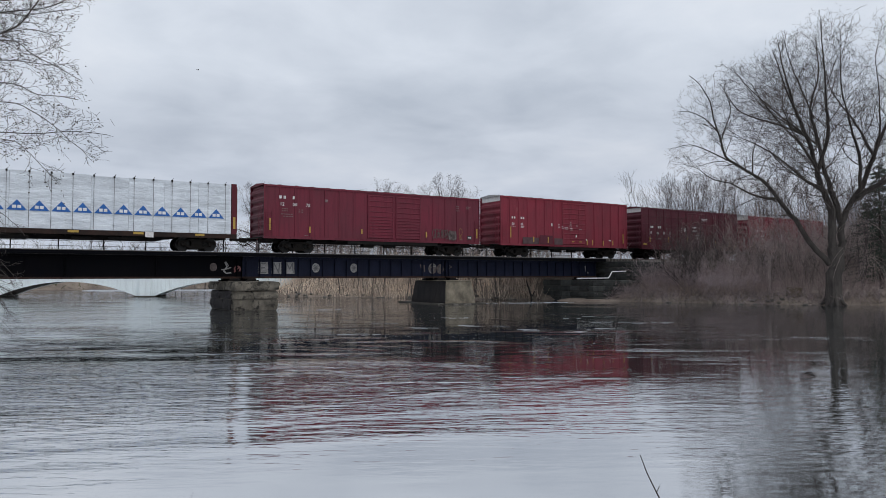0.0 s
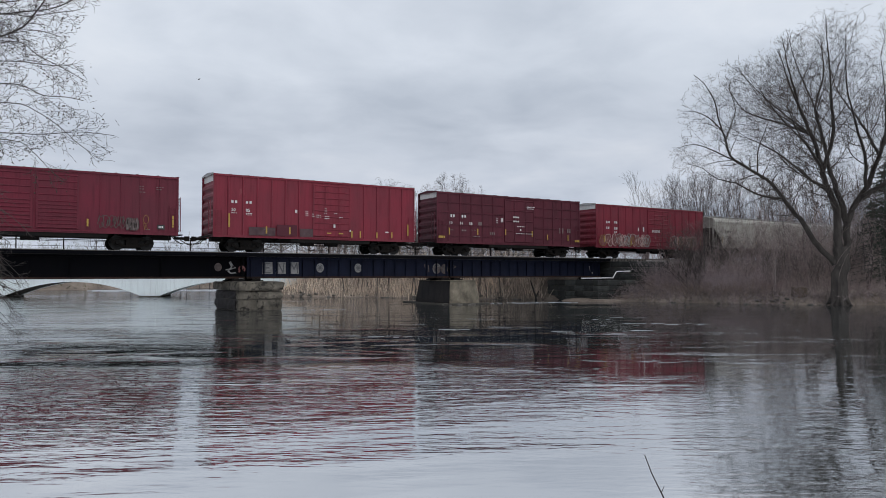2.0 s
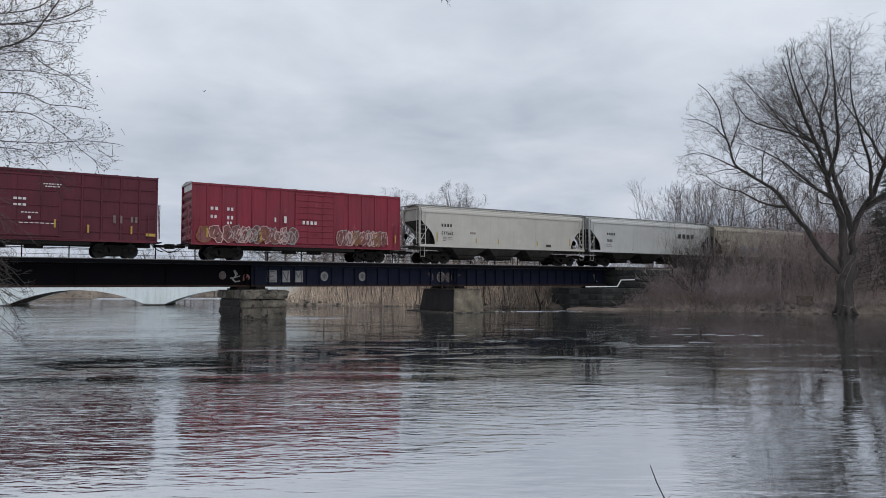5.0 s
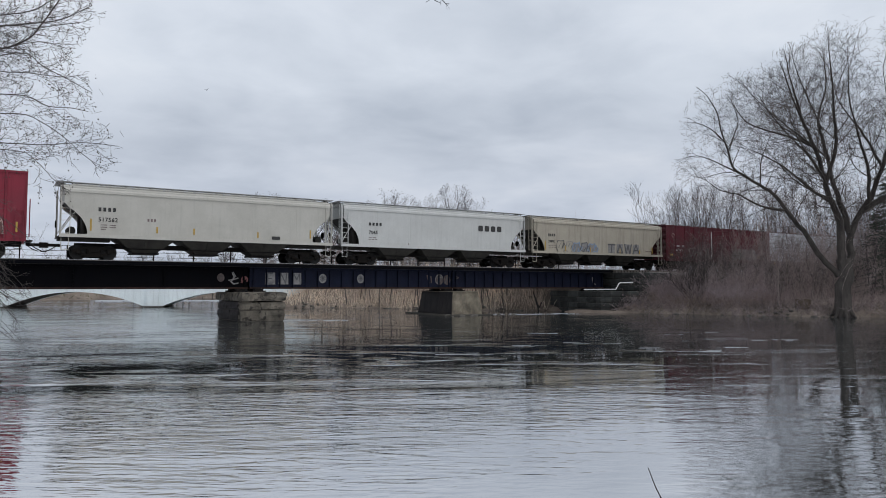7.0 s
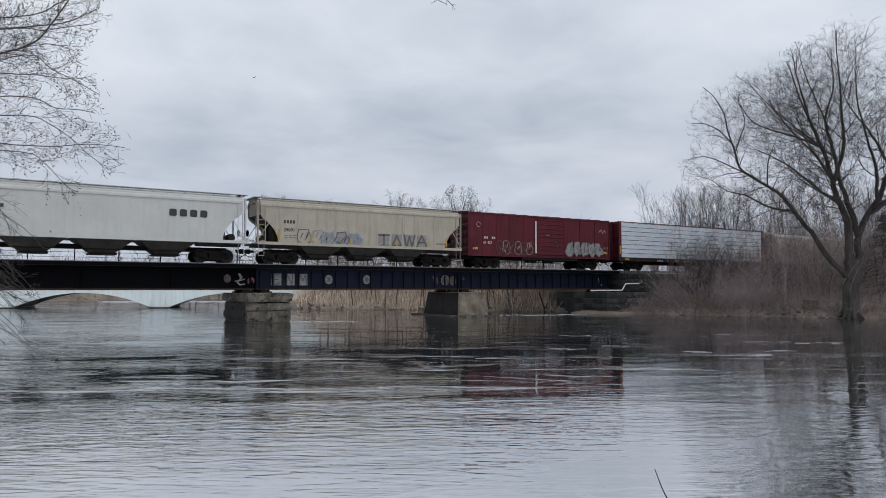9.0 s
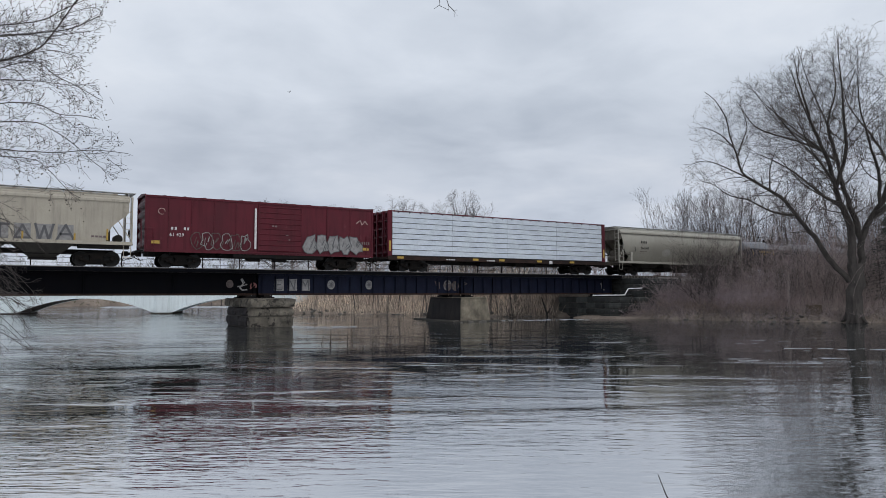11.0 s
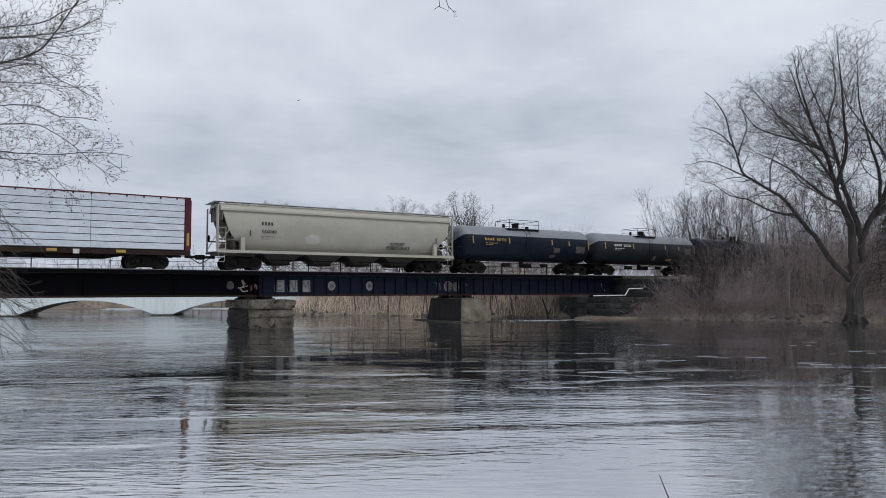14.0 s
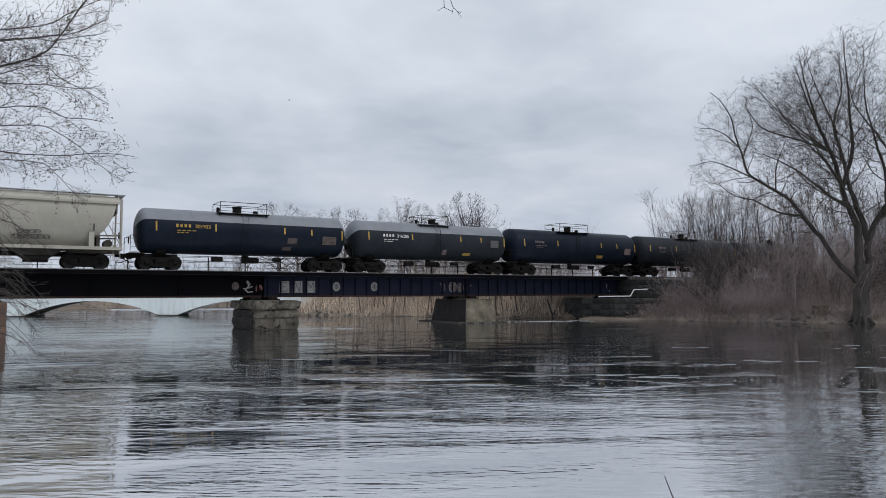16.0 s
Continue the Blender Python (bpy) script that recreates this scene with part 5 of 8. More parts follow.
woods = [wood_tree(20 + i, 13.5, 3.6, 2, TWIG_WOOD, 0.017, (3, 1, 4, 2)[i], 0.3, "bare_tree", "slender bare grey tree in the wood behind the rail line", "trees behind the rail line") for i in range(4)]
spots = []
for i in range(24):
    k = 0.272 + 0.38 * (i + rng.random()) / 24
    depth = rng.uniform(76, 108) if i % 3 else rng.uniform(70, 80)
    p = at_view(k, depth)
    if p.y < 55:
        depth *= (55 + rng.uniform(0, 6)) / p.y
        p = at_view(k, depth)
    rise = 0.56 + 0.26 * (1 - abs(k - 0.42) / 0.2 * 0.5) + rng.uniform(-0.15, 0.12)
    spots.append((p.x, p.y, rise * depth / 86))
for i in range(32):
    k, depth = rng.uniform(0.265, 0.50), rng.uniform(68, 92)
    depth *= max(1.0, 55.5 / at_view(k, depth).y)
    p = at_view(k, depth)
    spots.append((p.x, p.y, (0.44 + 0.30 * smooth(0.26, 0.36, k) + rng.uniform(-0.08, 0.08)) * depth / 80))
for i in range(11):
    p = at_view(rng.uniform(0.50, 0.68), rng.uniform(112, 150))
    spots.append((p.x, max(p.y, 54.0), rng.uniform(1.0, 1.35)))
for k, depth, s in ((0.565, 74, 0.72), (0.592, 66, 0.70), (0.622, 70, 0.80), (0.648, 64, 0.72), (0.545, 84, 0.7), (0.478, 88, 0.78), (0.505, 80, 0.74), (0.528, 92, 0.86), (0.575, 88, 0.84), (0.607, 82, 0.86), (0.636, 86, 0.95), (0.66, 80, 0.9)):
    p = at_view(k, depth)
    spots.append((p.x, p.y, s))
place(woods, rng, spots)

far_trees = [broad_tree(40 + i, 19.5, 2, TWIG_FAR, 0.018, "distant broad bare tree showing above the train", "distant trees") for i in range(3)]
spots = []
for px, d, s in ((454, 150, 1.10), (489, 160, 1.08), (539, 170, 1.21), (574, 185, 1.25), (604, 172, 1.15), (674, 150, 1.04), (699, 160, 1.14), (729, 170, 1.12), (774, 158, 1.06), (792, 150, 1.08), (814, 165, 1.10), (905, 185, 0.74), (385, 190, 0.72)):
    p = at_view((px - 784) / 1255, d)
    spots.append((p.x, p.y, s * 0.97))
place(far_trees, rng, spots)


def evergreen(seed, k, depth, s):
    rng = random.Random(seed)
    t = thing("evergreen_tree", "dark green conifer standing behind the bare bank tree", "tree", pose(*(AWAY * depth + SIDE * k * depth)[:2], 0.6) @ Matrix.Scale(s, 4))
    part("trunk", tubes("trunk", [((0, 0, -0.3), (0, 0, 12.5), 0.2, 0.04)], BARK, 7), BARK, t)
    rows = []
    for i in range(330):
        z = rng.uniform(1.6, 12.4)
        a, l = rng.uniform(0, 6.28), (13.4 - z) * 0.27 * rng.uniform(0.3, 1.25) + 0.3
        q = Vector((math.cos(a) * l, math.sin(a) * l, z - l * 0.25))
        rows.append(((0, 0, z), tuple(q), 0.02, 0.012))
        for k in range(16):
            f = rng.uniform(0.3, 1.0)
            b = Vector((0, 0, z)).lerp(q, f)
            c = b + Vector((rng.gauss(0, 0.22), rng.gauss(0, 0.22), rng.uniform(-0.22, 0.1)))
            rows.append((tuple(b), tuple(c), 0.035, 0.008))
    part("crown", tubes("crown", rows, NEEDLES, 3), NEEDLES, t, "drooping dark needle clumps")


evergreen(8, 0.618, 68, 1.0)
evergreen(18, 0.655, 74, 1.15)
evergreen(28, 0.598, 86, 0.85)


def brush(name, label, spots, material, rng, tall, lean, fork, thick, category="brush", bend=0.16, n=4):
    """A tangle of bare stems over the spots."""
    rows = []
    for x, y, k in spots:
        z = float(land(x, y)) - 0.1
        h = tall * k * rng.uniform(0.55, 1.15)
        d = Vector((rng.gauss(0, lean), rng.gauss(0, lean), 1)).normalized()
        p, r = Vector((x, y, z)), thick * rng.uniform(0.6, 1.3)
        for i in range(n):
            d = (d + Vector((rng.gauss(0, bend), rng.gauss(0, bend), 0.0))).normalized()
            q = p + d * h / n
            rows.append((tuple(p), tuple(q), r * (1 - i / n * 0.7), r * (1 - (i + 1) / n * 0.7)))
            if i:
                for _ in range(fork):
                    w = turn_about(d, rng, rng.uniform(0.3, 0.9))
                    l = h * rng.uniform(0.14, 0.34)
                    m = q + w * l * 0.5
                    e = m + (w + Vector((rng.gauss(0, 0.3), rng.gauss(0, 0.3), 0.25))).normalized() * l * 0.5
                    rows += [(tuple(q), tuple(m), r * 0.45, r * 0.35), (tuple(m), tuple(e), r * 0.35, r * 0.22)]
            p = q
    return tagged(new(name, tubes(name, rows, material, 3)), label, category, kind="stuff")


def scatter(rng, count, box, test, k=(1, 1), clear=0.255):
    """Random spots in a box; the slope before the abutment stays bare."""
    out = []
    while len(out) < count:
        x, y = rng.uniform(box[0], box[1]), rng.uniform(box[2], box[3])
        if test(x, y) and (y > 47.5 or 0.836 * x - 0.549 * y > clear * (0.549 * x + 0.836 * y)):
            out.append((x, y, rng.uniform(*k)))
    return out


def inland(x, y):
    return float(x - bank(RIGHT_BANK, y))


rng = random.Random(9)
def rise(spots):
    """Lower brush beside the abutment, taller further along the bank."""
    return [(x, y, k * min(1.15, max(0.42, 0.42 + (x - 51) * 0.028))) for x, y, k in spots]


brush("brush", "tangled bare grey brush on the bank before the rail line", rise(scatter(rng, 640, (48, 96, 27, 47.2), lambda x, y: inland(x, y) > 0.9 and (y > 40 or rng.random() < 0.25))), TWIG_PALE, rng, 3.3, 0.5, 4, 0.014, bend=0.32)
brush("brush", "reddish brown thicket of thin stems along the rail bank", rise(scatter(rng, 640, (52, 100, 38, 47.0), lambda x, y: inland(x, y) > 2.5)), TWIG_RED, rng, 4.0, 0.36, 4, 0.013, bend=0.26)
brush("brush", "dark shrub stems leaning over the water beside the abutment", [(52.6 + rng.gauss(0, 0.22), 40.5 + rng.gauss(0, 0.22), rng.uniform(0.7, 1.1)) for _ in range(30)], TWIG, rng, 4.3, 0.30, 5, 0.032)
brush("brush", "low tan bramble tangle on the leaf-littered slope", scatter(rng, 480, (50, 62, 36, 45), lambda x, y: 0.6 < inland(x, y) < 7, clear=0.2), DULL_GRASS, rng, 1.3, 0.8, 3, 0.012, bend=0.5)
brush("brush", "dense mauve-brown undergrowth above the waterline", scatter(rng, 780, (48, 76, 26, 45), lambda x, y: 0.7 < inland(x, y) < 7), TWIG_RED, rng, 1.8, 0.6, 3, 0.010, bend=0.4)
brush("brush", "dark low twigs overhanging the water's edge", scatter(rng, 1100, (42, 76, 26, 46.5), lambda x, y: 0.0 < inland(x, y) < 2.4, clear=0.2), TWIG_MID, rng, 1.0, 0.7, 2, 0.010, bend=0.5, n=3)
brush("brush", "brown twigs and dead stalks along the shore", scatter(rng, 700, (42, 76, 26, 46.5), lambda x, y: -0.1 < inland(x, y) < 1.6, clear=0.2), TWIG_HAZE, rng, 1.2, 0.7, 3, 0.012, bend=0.5, n=3)
brush("reeds", "dry tan reeds and grass along the waterline", scatter(rng, 1300, (42, 75, 27, 46.5), lambda x, y: 0.3 < inland(x, y) < 3.2 and math.sin(x * 1.3 + y * 0.9) + math.sin(y * 2.3) > rng.uniform(-1.6, 1.0), clear=0.2), DULL_GRASS, rng, 0.45, 0.5, 0, 0.012, "grass", n=2)
brush("reeds", "tan reeds and dry grass on the bank beyond the bridge", scatter(rng, 5200, (24, 56, 49.8, 79.5), lambda x, y: 0.1 < inland(x, y) < 7.0 and not (x > 44.9 and y < 52.5) and math.sin(x * 0.9 + y * 0.6) + math.sin(y * 1.7 - x) > rng.uniform(-2.2, 0.8), (0.5, 1.15)), DRY_GRASS, rng, 1.7, 0.22, 0, 0.017, "grass", n=2)
brush("brush", "reddish stems standing among the reeds beyond the bridge", scatter(rng, 420, (26, 58, 51.5, 79), lambda x, y: 0.8 < inland(x, y) < 9.0 and not (x > 44.9 and y < 52.5)), TWIG_RED, rng, 3.4, 0.14, 3, 0.016)
brush("brush", "dark slender trunks on the bank beyond the bridge", scatter(rng, 60, (30, 56, 52.5, 74), lambda x, y: 0.3 < inland(x, y) < 5.0 and not (x > 44.9 and y < 52.5)), TWIG_MID, rng, 5.0, 0.07, 2, 0.07, bend=0.06)
fan = [at_view(rng.uniform(-0.66, 0.0), rng.uniform(108, 138)) for _ in range(2600)]
brush("grass", "dull olive grass on the bank beyond the road bridge", [(p.x, p.y, rng.uniform(0.6, 1.2)) for p in fan if float(land(p.x, p.y)) > 0.05], OLIVE_GRASS, rng, 0.9, 0.5, 0, 0.07, "grass", n=2)
brush("brush", "far grey thicket along the upstream bank", scatter(rng, 260, (-60, 150, 126, 165), lambda x, y: y > 128 + 0.25 * x or (x > 60 and y > 128)), TWIG_FAR, rng, 8.0, 0.14, 3, 0.045)
fan = [at_view(rng.uniform(-0.62, 0.16), rng.uniform(139, 166)) for _ in range(760)]
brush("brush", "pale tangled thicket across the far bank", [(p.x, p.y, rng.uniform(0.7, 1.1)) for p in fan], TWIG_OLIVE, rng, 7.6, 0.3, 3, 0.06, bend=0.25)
brush("brush", "bare saplings on the bank beyond the bridge", scatter(rng, 260, (26, 60, 53.5, 79), lambda x, y: 0.6 < inland(x, y) < 14.0), TWIG_PALE, rng, 4.6, 0.12, 3, 0.020)
brush("brush", "bare thicket beyond the rail line", scatter(rng, 320, (52, 125, 53.0, 66), lambda x, y: True), TWIG_RED, rng, 5.0, 0.18, 3, 0.022)
brush("brush", "dark fine twig tangle on the slope beside the abutment", scatter(rng, 520, (51.5, 66, 36, 46.5), lambda x, y: 1.2 < inland(x, y) < 9), TWIG_HAZE, rng, 2.6, 0.5, 5, 0.012, bend=0.36)
brush("brush", "dark slender stems rising through the bank thicket", rise(scatter(rng, 240, (55, 100, 34, 46.8), lambda x, y: inland(x, y) > 2.0)), TWIG_MID, rng, 6.0, 0.14, 5, 0.020, bend=0.12, n=6)
brush("brush", "fine brown twig haze before the rail line", rise(scatter(rng, 720, (56, 104, 40, 47.0), lambda x, y: inland(x, y) > 2.0)), TWIG_HAZE, rng, 6.2, 0.22, 4, 0.011, bend=0.22, n=5)
fan = [at_view(rng.uniform(-0.58, -0.30), rng.uniform(116, 128)) for _ in range(26)]
brush("brush", "dark slender trunks on the far bank beyond the road bridge", [(p.x, p.y, rng.uniform(0.7, 1.3)) for p in fan], TWIG_MID, rng, 6.0, 0.05, 2, 0.16, bend=0.05)
brush("brush", "brown thicket close behind the rail line", scatter(rng, 480, (50, 78, 52.6, 58.5), lambda x, y: inland(x, y) > 1.0), TWIG_HAZE, rng, 4.0, 0.3, 5, 0.018, bend=0.3)
brush("brush", "brown twigs grown up before the abutment wing", scatter(rng, 150, (51, 55.8, 42.6, 45.0), lambda x, y: True), TWIG_HAZE, rng, 3.0, 0.35, 5, 0.013, bend=0.3)
brush("sapling_stand", "pale straight bare saplings among the bank brush", scatter(rng, 90, (53.5, 90, 33, 46), lambda x, y: inland(x, y) > 1.2), TWIG_PALE, rng, 4.6, 0.07, 2, 0.026, category="saplings", bend=0.07)
brush("brush", "tall grey thicket screening the rail line", scatter(rng, 740, (63, 112, 36, 47.0), lambda x, y: inland(x, y) > 3.0), TWIG_PALE, rng, 7.2, 0.16, 3, 0.018, bend=0.2)
brush("brush", "dark fine twigs veiling the rail line beside the abutment", scatter(rng, 220, (56.0, 66, 43.5, 46.9), lambda x, y: True), TWIG_MID, rng, 5.4, 0.22, 5, 0.010, bend=0.24)


# ---------------------------------------------------------------- near branches
def near_tree():
    """Overhanging tree with seed balls; its trunk stands left of the view."""
    rng = random.Random(31)
    o = AWAY * 12.6
    m = 12.6 / 1255

    def p(px, py, deep=0.0):
        return o + SIDE * ((px - 784) * m) + AWAY * deep + Vector((0, 0, EYE[2] + (486 - py) * m))
    rows = []
    trunk_x = -420
    guided(rng, [p(trunk_x, 700, 0.5), p(trunk_x + 8, 300, 0.5), p(trunk_x - 5, 0, 0.5), p(trunk_x + 20, -260, 0.5)], 0.24, 0.14, rows, 1, 0.5, every=6, tip=False)
    limbs = [
        ([p(trunk_x, 180, 0.5), p(-180, 130, 0.1), p(0, 88), p(45, 50), p(95, -20), p(150, -60)], 0.036, 0.012),
        ([p(trunk_x, 120, 0.5), p(-160, 60, 0.2), p(0, 48, 0.1), p(75, 44), p(130, 20), p(165, 2)], 0.030, 0.008),
        ([p(trunk_x, 230, 0.5), p(-150, 140, 0.2), p(0, 104), p(50, 130), p(90, 150), p(140, 178)], 0.027, 0.006),
        ([p(trunk_x, 220, 0.5), p(-140, 150, -0.2), p(0, 140), p(60, 146), p(105, 148), p(150, 130)], 0.024, 0.006),
        ([p(trunk_x, 290, 0.5), p(-140, 200, 0.0), p(0, 180), p(60, 202), p(100, 205), p(150, 215)], 0.027, 0.006),
        ([p(trunk_x, 320, 0.5), p(-150, 230, 0.1), p(0, 215), p(55, 234), p(95, 262), p(120, 285), p(140, 300)], 0.027, 0.006),
        ([p(trunk_x, 330, 0.5), p(-140, 265, 0.1), p(0, 270), p(60, 272), p(120, 268), p(170, 272), p(205, 278)], 0.027, 0.005),
        ([p(trunk_x, 360, 0.5), p(-140, 290, -0.2), p(0, 282), p(40, 300), p(70, 330)], 0.024, 0.006),
        ([p(trunk_x, 60, 0.5), p(-150, 30, 0.3), p(0, 22, 0.2), p(60, 8), p(110, -14)], 0.030, 0.008),
        ([p(trunk_x, 150, 0.5), p(-150, 105, 0.4), p(0, 76, 0.3), p(50, 80, 0.2), p(95, 96, 0.2)], 0.026, 0.006),
        ([p(trunk_x, 100, 0.5), p(-150, 70, 0.0), p(0, 62, -0.2), p(48, 70, -0.3), p(110, 62, -0.3)], 0.024, 0.006),
    ]
    for pts, r0, r1 in limbs:
        paths = []
        guided(rng, pts, r0, r1, rows, 0, 1.0, every=999, tip=False, gap=0.13, paths=paths)
        line, sizes = paths[0]
        rows += [(tuple(line[i]), tuple(line[i + 1]), sizes[i], sizes[i + 1]) for i in range(len(line) - 1)]
        limb_shoots(rng, line, sizes, 2, 0.82, rows, Vector(line[0]), 0.0046, 0.42, gap=0.105, lift=0.012, outward=0.05, angle=0.72)
    rows2 = [(tuple(Vector(a) + Vector((0, 0, 0.37))), tuple(Vector(b) + Vector((0, 0, 0.37))), r, s) for a, b, r, s in rows]
    # the crown's ragged outer edge: how far it reaches at each height
    edge = ((1.5, 1.0), (3.9, 1.1), (4.3, 1.45), (4.6, 2.05), (5.0, 1.95), (5.3, 1.5), (5.6, 1.36), (5.85, 1.38), (6.2, 1.28), (6.46, 0.9), (6.76, 1.02), (7.2, 1.46), (9.0, 1.8))
    left = (o + SIDE * (-784 * m)).dot(SIDE)
    rows2 = [s for s in rows2 if s[1][0] * SIDE.x + s[1][1] * SIDE.y - left < np.interp(s[1][2], [e[0] for e in edge], [e[1] for e in edge]) + 0.02 + 0.12 * math.sin(s[1][2] * 9) + 0.08 * math.sin(s[1][0] * 23)]
    t = thing("overhanging_tree", "bare branches hung with small round seed balls over the river", "tree")
    thick, thin = split_rows(rows2, 0.02)
    part("limbs", tubes("limbs", thick, TWIG, 6), TWIG, t)
    part("crown", tubes("crown", thin, TWIG, 3), TWIG, t, "fine hanging twigs")
    balls = Form()
    ends = [s for s in thin if s[3] < 0.004]
    for s in rng.sample(ends, min(950, len(ends))):
        c = Vector(s[1]) + Vector((rng.uniform(-0.02, 0.02), rng.uniform(-0.02, 0.02), -rng.uniform(0.03, 0.13)))
        r = rng.uniform(0.010, 0.0145)
        balls.rings([[c + Vector((math.cos(a * 1.047) * r * k, math.sin(a * 1.047) * r * k, h * r)) for a in range(6)] for h, k in ((-1, 0.3), (-0.5, 0.87), (0.2, 1), (0.7, 0.7), (1, 0.25))])
    balls.rounded = True
    tagged(part("seed_ball", balls, SEED, t, "small brown hanging seed balls"), kind="stuff")


near_tree()


def near_shrub():
    """Arching bare shrub at the near bank, reaching in from the left."""
    rng = random.Random(17)
    rows = []
    o = AWAY * 9.5
    m = 9.5 / 1255

    def p(px, py, deep=0.0):
        return o + SIDE * ((px - 784) * m) + AWAY * deep + Vector((0, 0, EYE[2] + (486 - py) * m))
    for i in range(40):
        y = rng.uniform(320, 560)
        reach = rng.uniform(-45, 22)
        a, b, c = p(-210 + rng.uniform(-40, 40), y + rng.uniform(60, 190), rng.uniform(-0.4, 0.4)), p(-70, y + rng.uniform(-35, 20), rng.uniform(-0.3, 0.3)), p(reach, y + rng.uniform(5, 55), rng.uniform(-0.3, 0.3))
        guided(rng, [a, a.lerp(b, 0.6) + Vector((0, 0, 0.06)), b, b.lerp(c, 0.6) + Vector((0, 0, 0.05)), c], 0.009, 0.0028, rows, 1, 0.30, least=0.0026, lift=-0.03, twist=0.2)
    base = p(-215, 860)
    for i in range(14):
        q = p(-210 + rng.uniform(-40, 40), rng.uniform(520, 700), rng.uniform(-0.3, 0.3))
        rows.append((tuple(Vector((base.x, base.y, 0.2))), tuple(q), 0.022, 0.014))
    t = thing("bare_shrub", "tangled bare shrub arching over the near water", "shrub")
    part("stem_tangle", tubes("stem_tangle", rows, TWIG_MID, 4), TWIG_MID, t)


near_shrub()


def weed():
    m = 7.2 / 1255
    o = AWAY * 7.2

    def p(px, py):
        return o + SIDE * ((px - 784) * m) + Vector((0, 0, EYE[2] + (486 - py) * m))
    rows = [(tuple(p(1200, 960)), tuple(p(1164, 880)), 0.009, 0.008), (tuple(p(1164, 880)), tuple(p(1142, 835)), 0.008, 0.0065), (tuple(p(1142, 835)), tuple(p(1130, 803)), 0.0065, 0.004),
            (tuple(p(1158, 868)), tuple(p(1163, 856)), 0.005, 0.003)]
    t = solid("weed_stem", tubes("weed_stem", rows, TWIG, 6), TWIG, "single dry weed stem leaning at the near water's edge", "weed")
    return t


weed()


def top_twig():
    m = 9.0 / 1255
    o = AWAY * 9.0

    def p(px, py):
        return o + SIDE * ((px - 784) * m) + Vector((0, 0, EYE[2] + (486 - py) * m))
    rng = random.Random(3)
    rows = []
    guided(rng, [p(700, -330), p(745, -130), p(758, -60), p(768, -30), p(776, -22)], 0.012, 0.004, rows, 1, 0.10, least=0.003, lift=-0.04)
    rows += [(tuple(p(745, -130)), tuple(p(752, -30)), 0.006, 0.004), (tuple(p(752, -30)), tuple(p(768, -22)), 0.004, 0.003), (tuple(p(752, -32)), tuple(p(740, -24)), 0.004, 0.003)]
    solid("hanging_twig", tubes("hanging_twig", rows, TWIG, 5), TWIG, "bare twig hanging in from above the camera", "twig")


top_twig()


# ---------------------------------------------------------------- freight train
# Cars stand with their rail top at 0, x along the track, near side at -y.
WHEEL_R = 0.457


def wheelset_mesh():
    f = Form()
    for s in (-1, 1):
        prof = [(0.82, 0.0), (0.82, 0.13), (0.80, 0.16), (0.775, 0.30), (0.80, 0.40), (0.815, 0.455), (0.72, 0.462), (0.69, 0.49), (0.672, 0.47), (0.675, 0.40), (0.74, 0.28), (0.69, 0.15), (0.69, 0.10)]
        f.turned([(s * w, r) for w, r in prof], "y", 22)
    f.turned([(-0.70, 0.085), (0.70, 0.085)], "y", 10)
    for k in range(5):
        a = k * 1.2566
        for s in (-1, 1):
            f.rod((math.sin(a) * 0.09, s * 0.815, math.cos(a) * 0.09), (math.sin(a) * 0.09, s * 0.845, math.cos(a) * 0.09), 0.022, 5)
    return f.mesh("wheelset", WHEEL_STEEL)


def truck_meshes():
    sides = []
    for s in (-1, 1):
        side = Form()
        sides.append(side)
        y0, y1 = s * 0.90, s * 1.06
        side.prism([(-1.22, 0.40), (-1.22, 0.60), (-0.95, 0.66), (-0.5, 0.80), (0.5, 0.80), (0.95, 0.66), (1.22, 0.60), (1.22, 0.40), (1.0, 0.44), (0.82, 0.58), (0.42, 0.66), (0.36, 0.62), (0.36, 0.30), (0.82, 0.50), (0.92, 0.40),
                    (0.45, 0.16), (-0.45, 0.16), (-0.92, 0.40), (-0.82, 0.50), (-0.36, 0.30), (-0.36, 0.62), (-0.42, 0.66), (-0.82, 0.58), (-1.0, 0.44)], "y", y0, y1)
        for x in (-0.87, 0.87):
            side.turned([(s * 0.88, 0.15), (s * 1.08, 0.15), (s * 1.12, 0.10), (s * 1.12, 0.0)], "y", 12, (x, 0, 0.457))
    bolster = Form().box(-0.26, 0.26, -1.12, 1.12, 0.46, 0.66).turned([(0.66, 0.30), (0.74, 0.30), (0.74, 0.0)], "z", 14)
    bolster.rounded = False
    springs = Form()
    for s in (-1, 1):
        for x in (-0.2, 0, 0.2):
            springs.turned([(0.20 + i * 0.032, 0.075 if i % 2 else 0.055) for i in range(9)], "z", 8, (x, s * 0.98, 0))
    brake = Form().rod((-0.36, -0.75, 0.40), (-0.36, 0.75, 0.40), 0.04).rod((0.36, -0.75, 0.40), (0.36, 0.75, 0.40), 0.04)
    for x in (-0.39, 0.39):
        for s in (-1, 1):
            brake.box(x - 0.04, x + 0.04, s * 0.70, s * 0.80, 0.30, 0.58)
    return (sides[0].mesh("side_frame", TRUCK_STEEL), sides[1].mesh("side_frame", TRUCK_STEEL), bolster.mesh("bolster", TRUCK_STEEL), springs.mesh("springs", TRUCK_STEEL), brake.mesh("brake_beam", TRUCK_STEEL))


WHEELSET = wheelset_mesh()
TRUCK = truck_meshes()
